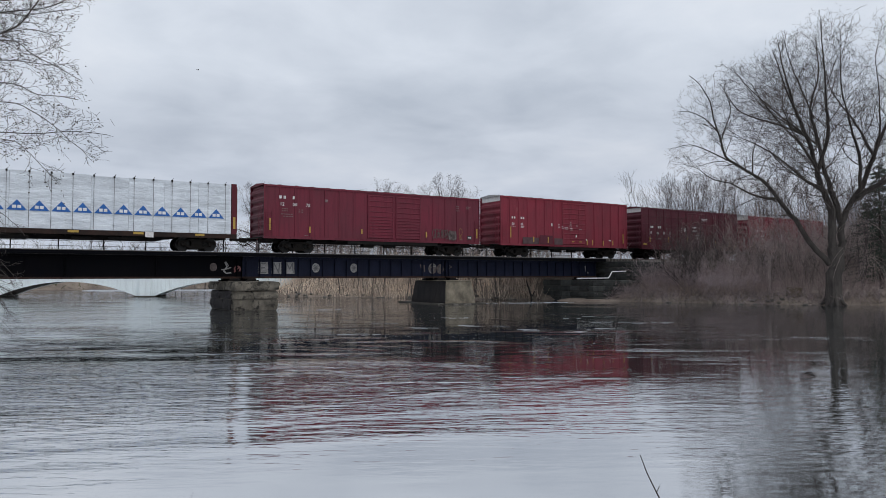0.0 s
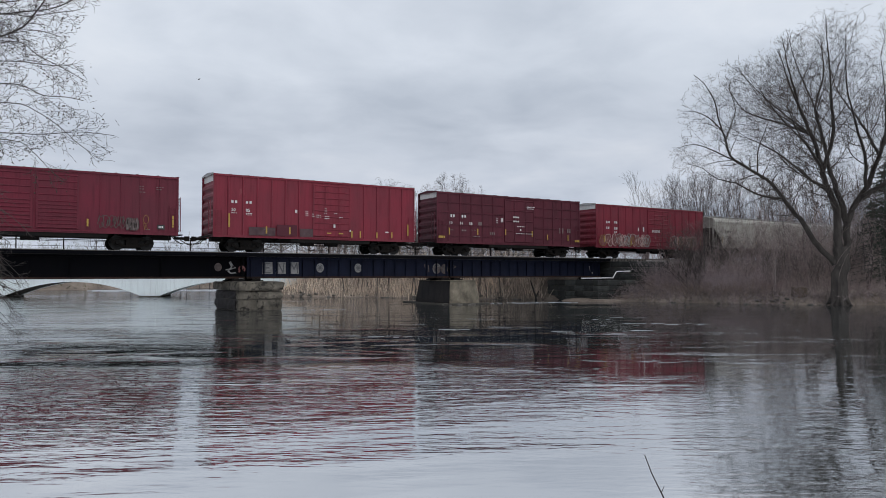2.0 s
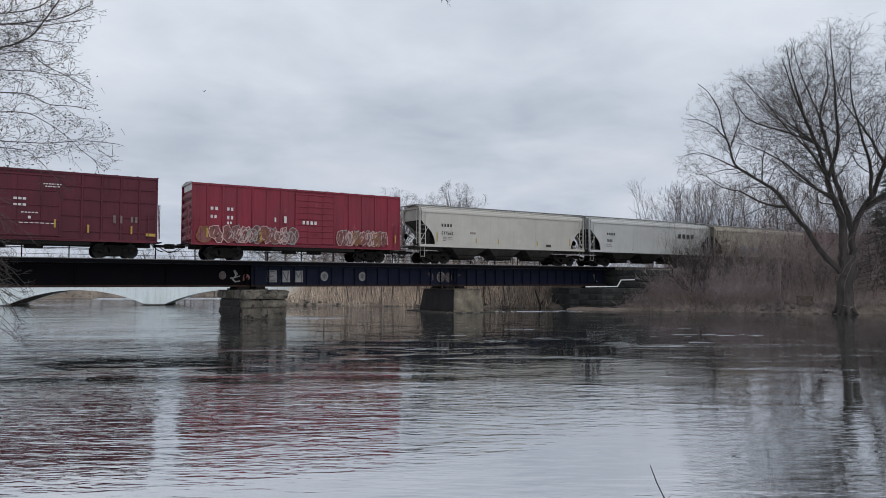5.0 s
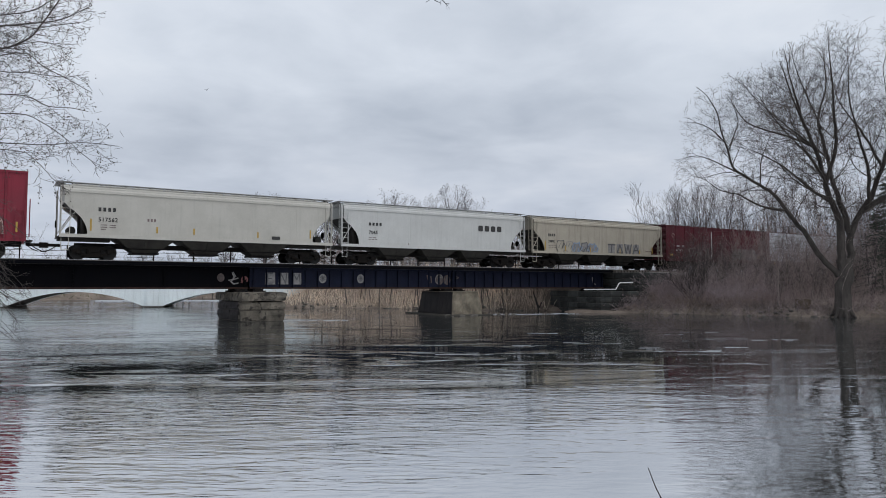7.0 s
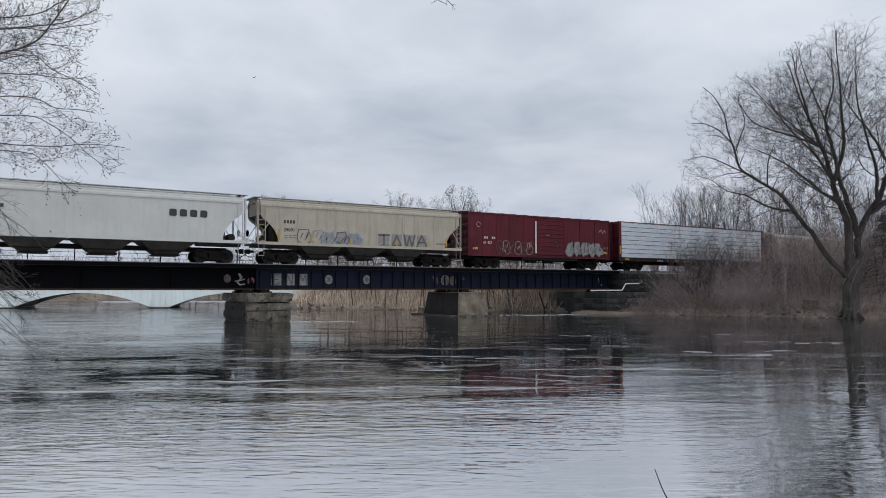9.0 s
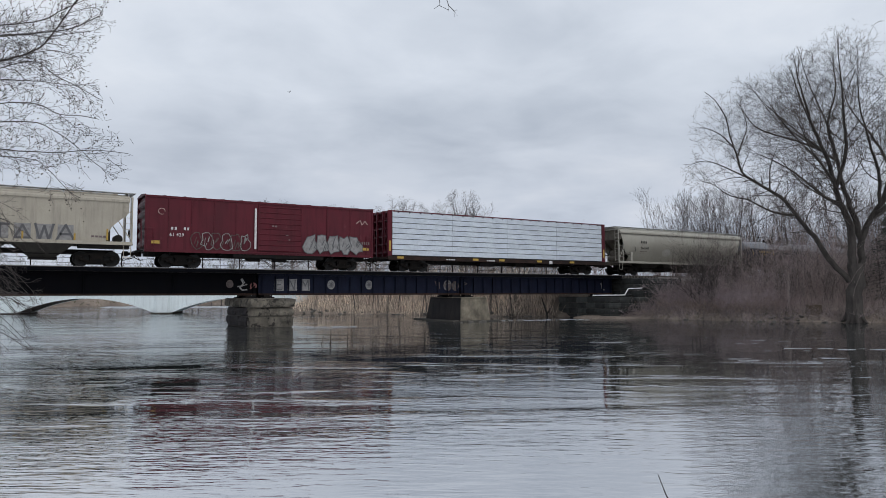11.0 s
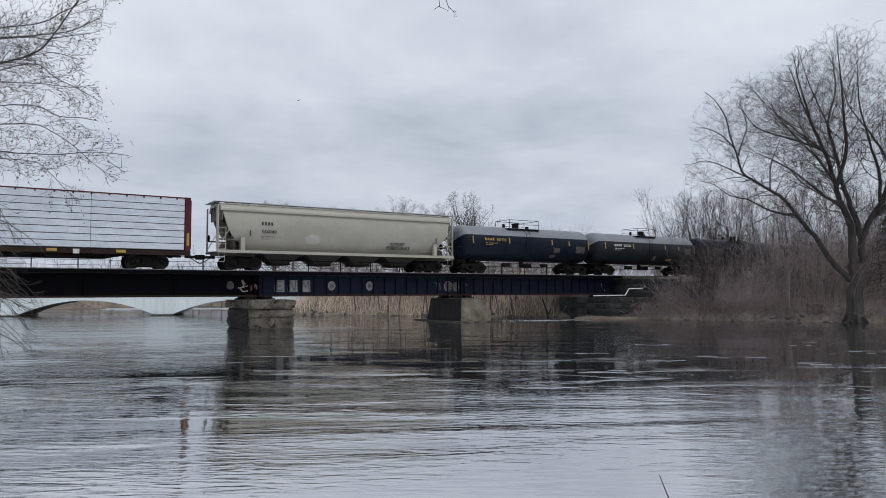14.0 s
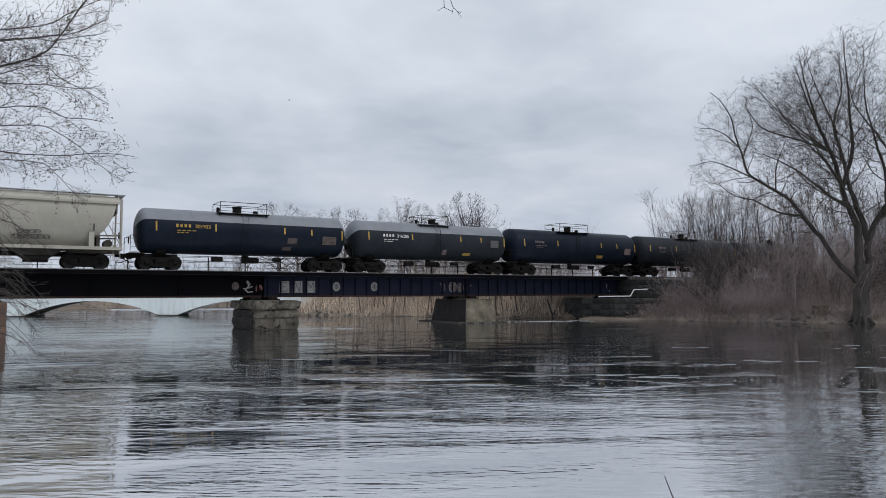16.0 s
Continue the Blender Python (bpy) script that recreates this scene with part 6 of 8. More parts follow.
COUPLER = Form().box(-0.1, 0.62, -0.09, 0.09, 0.78, 0.96).prism([(0.60, -0.16), (0.86, -0.20), (0.92, -0.02), (0.80, 0.06), (0.92, 0.16), (0.80, 0.22), (0.60, 0.14)], "z", 0.70, 1.02).pipe([(0.1, -0.32, 0.86), (0.45, -0.36, 0.62), (0.75, -0.28, 0.46), (1.0, -0.2, 0.48)], 0.03).mesh("coupler", TRUCK_STEEL)
WHEELS = []


def running_gear(car, half, truck_x, reach):
    """Two trucks with wheelsets, couplers, brake gear under the car."""
    for s in (-1, 1):
        t = part("truck", TRUCK[2], TRUCK_STEEL, car, "dark cast steel four-wheel truck", at=pose(s * truck_x, 0, 0))
        part("side_frame", TRUCK[0], TRUCK_STEEL, t)
        part("side_frame", TRUCK[1], TRUCK_STEEL, t)
        part("spring_nest", TRUCK[3], TRUCK_STEEL, t)
        part("brake_beam", TRUCK[4], TRUCK_STEEL, t)
        for x in (-0.87, 0.87):
            w = part("wheelset", WHEELSET, WHEEL_STEEL, t, at=pose(x, 0, WHEEL_R))
            WHEELS.append((w, x))
        part("coupler", COUPLER, TRUCK_STEEL, car, at=pose(s * (half + reach - 0.9), 0, 0, 0, 0, 0 if s > 0 else 180))


def marks(car, rows, material, y, name="lettering", label=""):
    """Rows of small painted bars for words too small to read: (x, z, width, height, count)."""
    f = Form()
    for x, z, w, h, n in rows:
        step = w / n
        for i in range(n):
            f.box(x + i * step, x + i * step + step * (0.72 if h < 0.2 else 0.58), y - 0.006, y, z + h * 0.1, z + h * 0.9)
    return tagged(part(name, f, material, car, label), label, kind="stuff")


def words(car, text, x, z, size, material, y, label="", spacing=1.0):
    return part("lettering", lettering(text, size, material, spacing), material, car, label, at=pose(x, y - 0.004, z))


def grabs(car, x, z0, z1, y, material, rungs=None, width=0.42, name="ladder", axis="x"):
    f = Form()
    n = rungs or max(2, round((z1 - z0) / 0.38))
    for i in range(n + 1):
        z = z0 + (z1 - z0) * i / n
        if axis == "x":
            f.rod((x, y - 0.07, z), (x + width, y - 0.07, z), 0.014, 5).rod((x, y, z), (x, y - 0.07, z), 0.012, 4).rod((x + width, y, z), (x + width, y - 0.07, z), 0.012, 4)
        else:
            f.rod((x, y, z), (x, y + width, z), 0.014, 5)
    if rungs != 1 and n > 2:
        for w in (0, width):
            if axis == "x":
                f.box(x + w - 0.02, x + w + 0.02, y - 0.085, y - 0.045, z0 - 0.1, z1 + 0.1)
            else:
                f.box(x - 0.02, x + 0.02, y + w - 0.02, y + w + 0.02, z0 - 0.1, z1 + 0.1)
    return part(name, f, material, car)


def tag_marks(car, rnd, x0, x1, z0, z1, y, materials, letters, label, weight=0.09, fill=None):
    """A sprayed tag of overlapping angular shapes and slashes, with no readable letters."""
    step = (x1 - x0) / letters
    for i in range(letters):
        cx, cz, h = x0 + step * (i + 0.5), (z0 + z1) / 2, (z1 - z0) / 2
        w = step * 0.62
        n = 11
        lean = rnd.uniform(-0.25, 0.25)
        shape = []
        for k in range(n):
            a = 6.2832 * k / n
            q = rnd.uniform(0.55, 1.1) if k % 2 else rnd.uniform(0.85, 1.15)
            shape.append((cx + math.cos(a) * w * q + lean * math.sin(a) * w, cz + max(-1, min(1.05, math.sin(a) * q * 1.15)) * h))
        if fill:
            part("spray_fill", Form().prism(shape, "y", y - 0.004 - 0.0007 * i, y), fill, car)
        f = Form()
        f.ribbon(shape + shape[:1], weight * 0.7, y - 0.012 - 0.0006 * i)
        for _ in range(3):
            u, v = rnd.uniform(-0.7, 0.5), rnd.uniform(-0.8, 0.2)
            f.ribbon([(cx + u * w, cz + v * h), (cx + (u + rnd.uniform(0.1, 0.5)) * w, cz + (v + rnd.uniform(0.4, 0.9)) * h)], weight * rnd.uniform(0.5, 1.1), y - 0.016 - 0.0006 * i)
        part("spray_stroke", f, materials[i % len(materials)], car, label)


def boxcar(name, label, s0, s1, height, paint, posts=9, doors=(-0.6, 0.6), white_end=False, style="ribbed", group="freight cars"):
    """A boxcar between the train stations s0 and s1."""
    half, top = (s1 - s0) / 2, height
    sill, eave, hw = 0.98, height - 0.16, 1.46
    car = thing(name, label, "freight car", group=group)
    d0, d1 = doors
    body = Form()
    body.box(-half + 0.192, half - 0.192, -hw + 0.05, hw - 0.05, sill + 0.1, eave - 0.02)
    part("body", body, paint, car)
    for s in (-1, 1):
        y = s * (hw - 0.05)
        part("side_wall", Form().box(-half, half, *sorted((y, y + s * 0.03)), sill + 0.12, eave), paint, car)
        part("side_sill", Form().box(-half, half, *sorted((y + s * 0.032, y + s * 0.085)), sill, sill + 0.16), paint, car)
        part("top_chord", Form().box(-half, half, *sorted((y + s * 0.032, y + s * 0.085)), eave - 0.10, eave + 0.02), paint, car)
        if style == "sheet":
            post = Form().box(-0.03, 0.03, *sorted((y + s * 0.032, y + s * 0.070)), sill + 0.163, eave - 0.103).mesh("side_post", paint)
        else:
            post = Form().prism([(-0.075, y + s * 0.031), (-0.04, y + s * 0.095), (0.04, y + s * 0.095), (0.075, y + s * 0.031)], "z", sill + 0.163, eave - 0.103).mesh("side_post", paint)
        for e in (-1, 1):
            part("corner_post", Form().box(*sorted((e * half, e * (half - 0.09))), *sorted((y + s * 0.032, y + s * 0.08)), sill + 0.163, eave - 0.103), paint, car)
        for a, b in ((-half, d0), (d1, half)):
            n = max(2, round((b - a) / (2 * half) * posts))
            for i in range(1, n):
                part("side_post", post, paint, car, at=pose(a + (b - a) * i / n, 0, 0))
            if style == "grid":
                for z in (1.62, 2.55, 3.55, 4.35):
                    part("side_rib", Form().box(a + 0.1, b - 0.05, *sorted((y + s * 0.032, y + s * 0.085)), z - 0.045, z + 0.045), paint, car)
        span_d = [(d0, d1)] if d1 - d0 < 3.6 else [(d0, (d0 + d1) / 2 - 0.06), ((d0 + d1) / 2 + 0.06, d1)]
        for a, b in span_d:
            yd = y + s * 0.034
            yd2 = yd + s * 0.052
            d = part("door", Form().box(a + 0.04, b - 0.04, *sorted((yd, yd + s * 0.05)), sill + 0.24, eave - 0.22), paint, car)
            for x in (a + 0.09, b - 0.09):
                part("door_stile", Form().box(x - 0.05, x + 0.05, *sorted((yd2, yd2 + s * 0.03)), sill + 0.24, eave - 0.22), paint, d)
            rows = 8 if style in ("ribbed", "sheet") and d1 - d0 > 2.9 else 4
            rib = Form().prism([(yd2, -0.04), (yd2 + s * 0.045, 0), (yd2 + s * 0.045, 0.02), (yd2, 0.05)], "x", a + 0.14, b - 0.14).mesh("door_rib", paint)
            heights = [i / rows for i in range(rows + 1)]
            if style == "sheet" and height > 4.8:
                heights = [i / 14 for i in range(8)] + [0.62, 0.75, 0.88, 1.0]
            for k in heights:
                part("door_rib", rib, paint, d, at=pose(0, 0, sill + 0.28 + (eave - sill - 0.6) * k))
            g = Form()
            for x in (a + (b - a) * 0.32, a + (b - a) * 0.68) if style != "sheet" else ():
                part("lock_rod", Form().rod((x, yd2 + s * 0.05, sill + 0.3), (x, yd2 + s * 0.05, eave - 0.3), 0.02, 5), paint, d)
            g.box((a + b) / 2 - 0.25, (a + b) / 2 + 0.25, *sorted((yd2 + s * 0.035, yd2 + s * 0.07)), 1.95, 2.02)
            part("door_handle", g, paint, d)
        part("door_track", Form().box(d0 - 0.9, d1 + 0.9, *sorted((y + s * 0.088, y + s * 0.13)), sill + 0.10, sill + 0.17), paint, car)
    for e in (-1, 1):
        f = Form()
        x = e * (half - 0.19)
        ztop = eave - (0.42 if white_end else 0.05)
        n = 6 if height > 4.8 else 5
        prof = [(x, sill + 0.05), (x + e * 0.04, sill + 0.05)]
        for i in range(n):
            z0, z1 = sill + 0.2 + (ztop - sill - 0.3) * i / n, sill + 0.2 + (ztop - sill - 0.3) * (i + 1) / n
            m, q = (z0 + z1) / 2, (z1 - z0) / 2
            prof += [(x + e * 0.042, z0 + 0.03), (x + e * 0.16, m - q * 0.35), (x + e * 0.16, m + q * 0.25), (x + e * 0.042, z1 - 0.06)]
        f.prism(prof + [(x + e * 0.04, ztop), (x, ztop)], "y", -hw + 0.06, hw - 0.06)
        part("end_wall", f, paint, car, "corrugated steel end")
        if white_end:
            part("end_panel", Form().box(*sorted((x, x + e * 0.06)), -hw + 0.06, hw - 0.06, ztop + 0.004, eave + 0.04), END_WHITE, car, "white painted upper end panel")
        f = Form()
        f.box(*sorted((e * half, e * (half + 0.35))), -1.2, 1.2, 1.02, 1.08)
        part("crossover_platform", f, STEEL_BLACK, car)
        grabs(car, e * (half + 0.16), 1.35, 3.0 if height < 4.9 else 3.4, -hw + 0.12, paint, width=0.42, axis="y")
        part("brake_hose", Form().pipe([(e * half, 0.3, 0.95), (e * (half + 0.4), 0.35, 0.62), (e * (half + 0.7), 0.3, 0.5)], 0.03), STEEL_BLACK, car)
    roof = Form()
    roof.prism([(-hw - 0.01, eave), (-hw - 0.01, eave + 0.03), (0, top), (hw + 0.01, eave + 0.03), (hw + 0.01, eave)], "x", -half - 0.02, half + 0.02)
    n = round(2 * half / 1.25)
    for i in range(n + 1):
        x = -half + 2 * half * i / n
        roof.prism([(-hw, eave + 0.035), (-hw, eave + 0.07), (0, top + 0.04), (hw, eave + 0.07), (hw, eave + 0.035), (0, top + 0.003)], "x", x - 0.035, x + 0.035)
    part("roof", roof, paint if not white_end or style == "grid" else GALV, car, "ribbed steel roof")
    under = Form().box(-half + 0.2, half - 0.2, -0.3, 0.3, 0.72, sill + 0.09)
    for i in range(9):
        x = -half * 0.8 + half * 1.6 * i / 8
        under.box(x - 0.06, x + 0.06, -hw + 0.1, hw - 0.1, 0.86, sill + 0.09)
    under.box(d0 - 1.6, d1 + 1.6, -hw + 0.02, -hw + 0.06, 0.74, sill - 0.003)
    under.box(-1.3, -0.4, -0.95, -0.4, 0.52, 0.86).rod((0.5, -0.8, 0.68), (1.5, -0.8, 0.68), 0.17, 10).rod((-half + 3, -0.6, 0.6), (half - 3, -0.6, 0.6), 0.025)
    part("underframe", under, STEEL_BLACK, car)
    running_gear(car, half, half - 2.35 if half < 8.5 else half - 2.7, 1.05)
    for x in (-half + 0.14, half - 0.56):
        grabs(car, x, 1.25, 2.5 if height < 4.9 else 2.8, -hw - 0.035, paint, name="side_ladder")
    for e in (-1, 1):
        part("sill_step", Form().pipe([(e * (half - 0.2), -hw, 0.98), (e * (half - 0.2), -hw, 0.55), (e * (half - 0.6), -hw, 0.55), (e * (half - 0.6), -hw, 0.98)], 0.018), STEEL_BLACK, car)
    return car, half, -(hw + 0.052)


def yellow_bars(car, rows, y):
    for x, z, h in rows:
        part("reflector", Form().box(x - 0.05, x + 0.05, y - 0.008, y, z, z + h), YELLOW, car, "yellow reflective strip")


TRAIN = []     # (car, station of its middle)
rnd = random.Random(77)

# long double-door boxcar
car, h, y = boxcar("boxcar", "long dark red boxcar with ribbed double sliding doors", 16.68, 35.35, 4.92, RED, 16, (-1.25, 3.55), False, "sheet")
TRAIN.append((car, 26.0))
for dx, digits in ((1.15, "12"), (2.1, "00"), (3.1, "75")):
    words(car, digits, -h + dx, 3.33, 0.32, WHITE_PAINT, y, "white car number", 1.1)
marks(car, [(-h + 1.1, 3.80, 0.62, 0.26, 2), (-h + 2.1, 3.80, 0.25, 0.26, 1)], WHITE_PAINT, y)
marks(car, [(-h + 1.3, 3.08, 0.5, 0.06, 3), (-h + 1.3, 2.93, 0.5, 0.06, 4), (-h + 1.25, 2.70, 0.9, 0.07, 5), (-h + 1.4, 2.55, 0.8, 0.06, 4), (-h + 2.55, 3.05, 0.4, 0.06, 2), (-h + 2.55, 2.9, 0.4, 0.06, 2), (-h + 4.6, 3.72, 0.35, 0.25, 1)], FAINT_PAINT, y)
marks(car, [(h - 2.4, 4.02, 0.3, 0.06, 2), (h - 2.4, 3.86, 0.3, 0.06, 2), (h - 2.4, 3.66, 0.4, 0.06, 2), (h - 1.4, 4.02, 0.5, 0.06, 3), (h - 1.4, 3.88, 0.4, 0.06, 2), (h - 2.0, 1.28, 0.35, 0.06, 1), (-h + 3.0, 1.22, 0.4, 0.06, 1)], FAINT_PAINT, y)
part("sign_plate", Form().box(h - 1.3, h - 0.85, y - 0.012, y, 1.35, 1.65), BLACK_PAINT, car)
marks(car, [(h - 1.22, 1.42, 0.3, 0.16, 3)], WHITE_PAINT, y - 0.014)
yellow_bars(car, [(-h + 0.42, 1.55, 0.85), (-h + 3.4, 1.45, 0.45), (-1.75, 1.5, 0.35), (4.0, 1.4, 0.45), (h - 0.35, 1.5, 0.75)], y - 0.05)
tag_marks(car, rnd, 4.6, 6.1, 1.35, 2.1, y, (SPRAY_DULL,), 5, "thin grey sprayed tag", 0.05)
tag_marks(car, rnd, 6.2, 6.9, 1.25, 2.0, y, (SPRAY_DULL,), 4, "dense pale sprayed tag", 0.07, FAINT_PAINT)
part("spray_stroke", Form().ribbon(arc(7.35, 1.95, 0.16, 0, 360, 9, 1.8), 0.035, y - 0.02).ribbon([(7.2, 1.7), (7.28, 1.3), (7.35, 1.65), (7.45, 1.3)], 0.035, y - 0.026), SPRAY_ORANGE, car, "worn orange sprayed figure outline")

# tall boxcar with white end panels
car, h, y = boxcar("boxcar", "tall dark red boxcar with white end panel and patched sill", 37.57, 53.25, 5.40, RED_BRIGHT, 15, (-0.75, 2.3), True, "ribbed")
TRAIN.append((car, 45.41))
marks(car, [(-h + 1.2, 3.30, 0.5, 0.22, 2), (-h + 2.2, 3.30, 0.5, 0.22, 2), (-h + 1.2, 2.62, 0.45, 0.05, 3), (-h + 2.2, 2.62, 0.45, 0.05, 3), (-h + 2.2, 2.52, 0.45, 0.05, 3), (-h + 5.75, 2.80, 0.28, 0.3, 1)], WHITE_PAINT, y)
words(car, "50", -h + 1.2, 2.76, 0.30, WHITE_PAINT, y, "white car number")
words(car, "85", -h + 2.2, 2.76, 0.30, WHITE_PAINT, y, "white car number")
marks(car, [(-h + 6.5, 2.95, 0.25, 0.05, 2), (-h + 6.5, 2.82, 0.25, 0.05, 2), (-h + 6.5, 2.68, 0.25, 0.05, 2), (-h + 7.0, 2.78, 0.2, 0.05, 1), (-h + 7.0, 2.62, 0.22, 0.05, 2), (0.15, 3.22, 0.2, 0.05, 1), (0.15, 3.05, 0.2, 0.05, 2), (0.1, 2.88, 0.25, 0.05, 2), (-0.5, 2.72, 0.4, 0.05, 3), (-0.5, 2.58, 0.4, 0.05, 3), (0.15, 2.66, 0.4, 0.05, 3), (0.15, 2.5, 0.4, 0.06, 3), (0.9, 2.9, 0.25, 0.05, 2), (1.3, 2.62, 0.35, 0.05, 2)], WHITE_PAINT, y - 0.09)
marks(car, [(0.85, 1.85, 0.25, 0.3, 1), (2.15, 1.6, 0.14, 0.18, 1), (-h + 13.0, 1.62, 0.4, 0.12, 1)], WHITE_PAINT, y - 0.09)
yellow_bars(car, [(-h + 1.05, 1.65, 0.95), (-h + 3.65, 1.3, 0.5), (-h + 5.35, 1.3, 0.5), (-h + 10.2, 1.2, 0.5), (-h + 10.9, 1.2, 0.5), (-h + 12.3, 1.2, 0.45), (-h + 13.6, 1.25, 0.45), (h - 0.65, 1.45, 0.9)], y - 0.05)
for x in (0.35, 1.28):
    part("reflector", Form().box(x, x + 0.33, y - 0.1, y - 0.092, 1.42, 1.5), YELLOW, car)
for a, b in ((2.4, 4.3), (6.1, 7.1)):
    part("sill_patch", Form().box(-h + a, -h + b, y - 0.05, y - 0.044, 1.15, 1.72), REPAINT, car, "mottled faded repaint patch")
part("sill_patch", Form().box(-h + 4.4, -h + 5.9, y - 0.05, y - 0.044, 1.15, 1.95), PLUM, car, "dark repaint patch")

# plum grid-ribbed boxcar
car, h, y = boxcar("boxcar", "tall plum boxcar with grid ribs and small white lettering", 55.35, 71.05, 5.30, PLUM, 14, (-1.0, 2.4), True, "grid")
TRAIN.append((car, 63.2))
for dx, digits in ((1.15, "10"), (2.2, "16"), (3.15, "58")):
    words(car, digits, -h + dx, 2.55, 0.33, WHITE_PAINT, y, "white car number", 1.1)
marks(car, [(-h + 1.3, 3.1, 0.5, 0.28, 2), (-h + 2.4, 3.1, 0.55, 0.28, 2)], WHITE_PAINT, y)
marks(car, [(-h + 1.2, 2.05, 0.4, 0.08, 3), (-h + 2.4, 2.0, 0.5, 0.16, 3), (-h + 3.4, 2.1, 0.5, 0.06, 2), (-h + 3.6, 1.55, 0.7, 0.1, 5), (-h + 5.3, 1.75, 0.6, 0.3, 3), (h - 2.6, 2.1, 0.25, 0.6, 1), (h - 2.2, 2.1, 0.2, 0.6, 1), (h - 1.6, 2.2, 0.5, 0.45, 2)], FAINT_PAINT, y - 0.01)
marks(car, [(-h + 5.9, 3.2, 0.28, 0.06, 1), (-h + 5.9, 3.0, 0.28, 0.06, 1), (-h + 5.9, 2.8, 0.28, 0.06, 1), (-h + 6.4, 2.85, 0.3, 0.45, 2), (-0.1, 3.3, 0.7, 0.18, 3), (-0.1, 2.95, 0.7, 0.16, 3), (0.3, 2.55, 0.9, 0.08, 5), (0.65, 2.2, 0.25, 0.2, 1), (0.2, 1.95, 1.9, 0.06, 7), (1.4, 4.3, 1.0, 0.08, 7), (1.5, 4.15, 0.8, 0.08, 6)], WHITE_PAINT, y - 0.09)
part("number_plate", Form().box(-h + 4.1, -h + 4.45, y - 0.008, y, 2.55, 2.85), FAINT_PAINT, car)
yellow_bars(car, [(-h + 1.15, 1.7, 0.55), (-h + 4.0, 1.75, 0.5), (-0.9, 1.8, 0.5), (2.05, 1.75, 0.5), (h - 4.0, 1.5, 0.5), (h - 1.55, 1.5, 0.5)], y - 0.05)
for x in (-h + 0.1, h - 0.7):
    part("reflector", Form().box(x, x + 0.6, y - 0.06, y - 0.052, 1.4, 1.58), YELLOW, car)

# graffiti boxcar
car, h, y = boxcar("boxcar", "bright red boxcar with pinkish graffiti along its sill", 73.17, 88.9, 5.25, RED_BRIGHT, 15, (-0.75, 2.4), True, "ribbed")
TRAIN.append((car, 81.03))
marks(car, [(-h + 1.2, 3.3, 0.6, 0.26, 2), (-h + 2.3, 3.3, 0.5, 0.26, 2), (-h + 1.2, 2.75, 0.5, 0.26, 2), (-h + 2.3, 2.7, 0.5, 0.3, 2), (-h + 2.3, 2.4, 0.4, 0.2, 2), (-h + 5.6, 2.65, 0.2, 0.4, 1), (-h + 6.3, 2.6, 0.3, 0.6, 1), (-0.2, 2.6, 1.2, 0.3, 4)], WHITE_PAINT, y - 0.09)
tag_marks(car, rnd, -h + 0.4, -h + 2.0, 1.15, 2.25, y - 0.05, (SPRAY_ORANGE, SPRAY_PINK), 2, "pink and yellow sprayed tag", 0.08, SPRAY_ROSE)
tag_marks(car, rnd, -h + 2.0, -0.6, 1.15, 2.35, y - 0.05, (SPRAY_PINK, SPRAY_GREY), 8, "pinkish white sprayed graffiti", 0.08, SPRAY_ROSE)
tag_marks(car, rnd, -h + 2.3, -0.8, 1.2, 2.1, y - 0.075, (SPRAY_ROSE, SPRAY_PINK, SPRAY_GREY, SPRAY_ORANGE), 7, "worn rose and orange sprayed graffiti", 0.12)
tag_marks(car, rnd, 2.5, h - 1.2, 1.2, 2.35, y - 0.05, (SPRAY_PINK, SPRAY_GREY), 9, "pale sprayed graffiti outlines", 0.075, SPRAY_ROSE)
tag_marks(car, rnd, 2.7, h - 1.3, 1.2, 2.15, y - 0.075, (SPRAY_ROSE, SPRAY_PINK, SPRAY_ORANGE), 7, "worn rose and orange sprayed graffiti", 0.12)
yellow_bars(car, [(h - 0.5, 1.5, 0.6), (-h + 1.0, 1.5, 0.6), (-3.2, 1.3, 0.5)], y - 0.08)

# dark red square-door boxcar further back
car, h, y = boxcar("boxcar", "brownish red boxcar with grey block graffiti and white door bar", 144.95, 161.1, 4.76, DARK_RED, 10, (-0.8, 2.5), False, "sheet")
TRAIN.append((car, 153.02))
part("door_bar", Form().box(-1.02, -0.88, y - 0.06, y - 0.03, 1.35, 4.15), WHITE_PAINT, car, "white painted vertical bar beside the door")
words(car, "61 429", -h + 1.5, 2.02, 0.30, WHITE_PAINT, y, "white car number", 1.1)
marks(car, [(-h + 1.6, 2.42, 0.45, 0.22, 2), (-h + 2.4, 2.42, 0.4, 0.22, 2)], WHITE_PAINT, y)
marks(car, [(0.2, 2.9, 0.4, 0.15, 2), (1.2, 2.35, 0.25, 0.06, 1), (1.4, 2.0, 0.15, 0.12, 1), (h - 1.0, 1.9, 0.7, 0.25, 4)], FAINT_PAINT, y - 0.1)
tag_marks(car, rnd, -h + 2.9, -1.3, 1.2, 2.3, y - 0.01, (SPRAY_DULL, SPRAY_GREY), 6, "grey sprayed outline graffiti", 0.07)
tag_marks(car, rnd, 2.6, h - 1.0, 1.15, 2.5, y - 0.01, (SPRAY_DARK, SPRAY_DARK), 5, "thick grey block graffiti", 0.07, SPRAY_GREY)
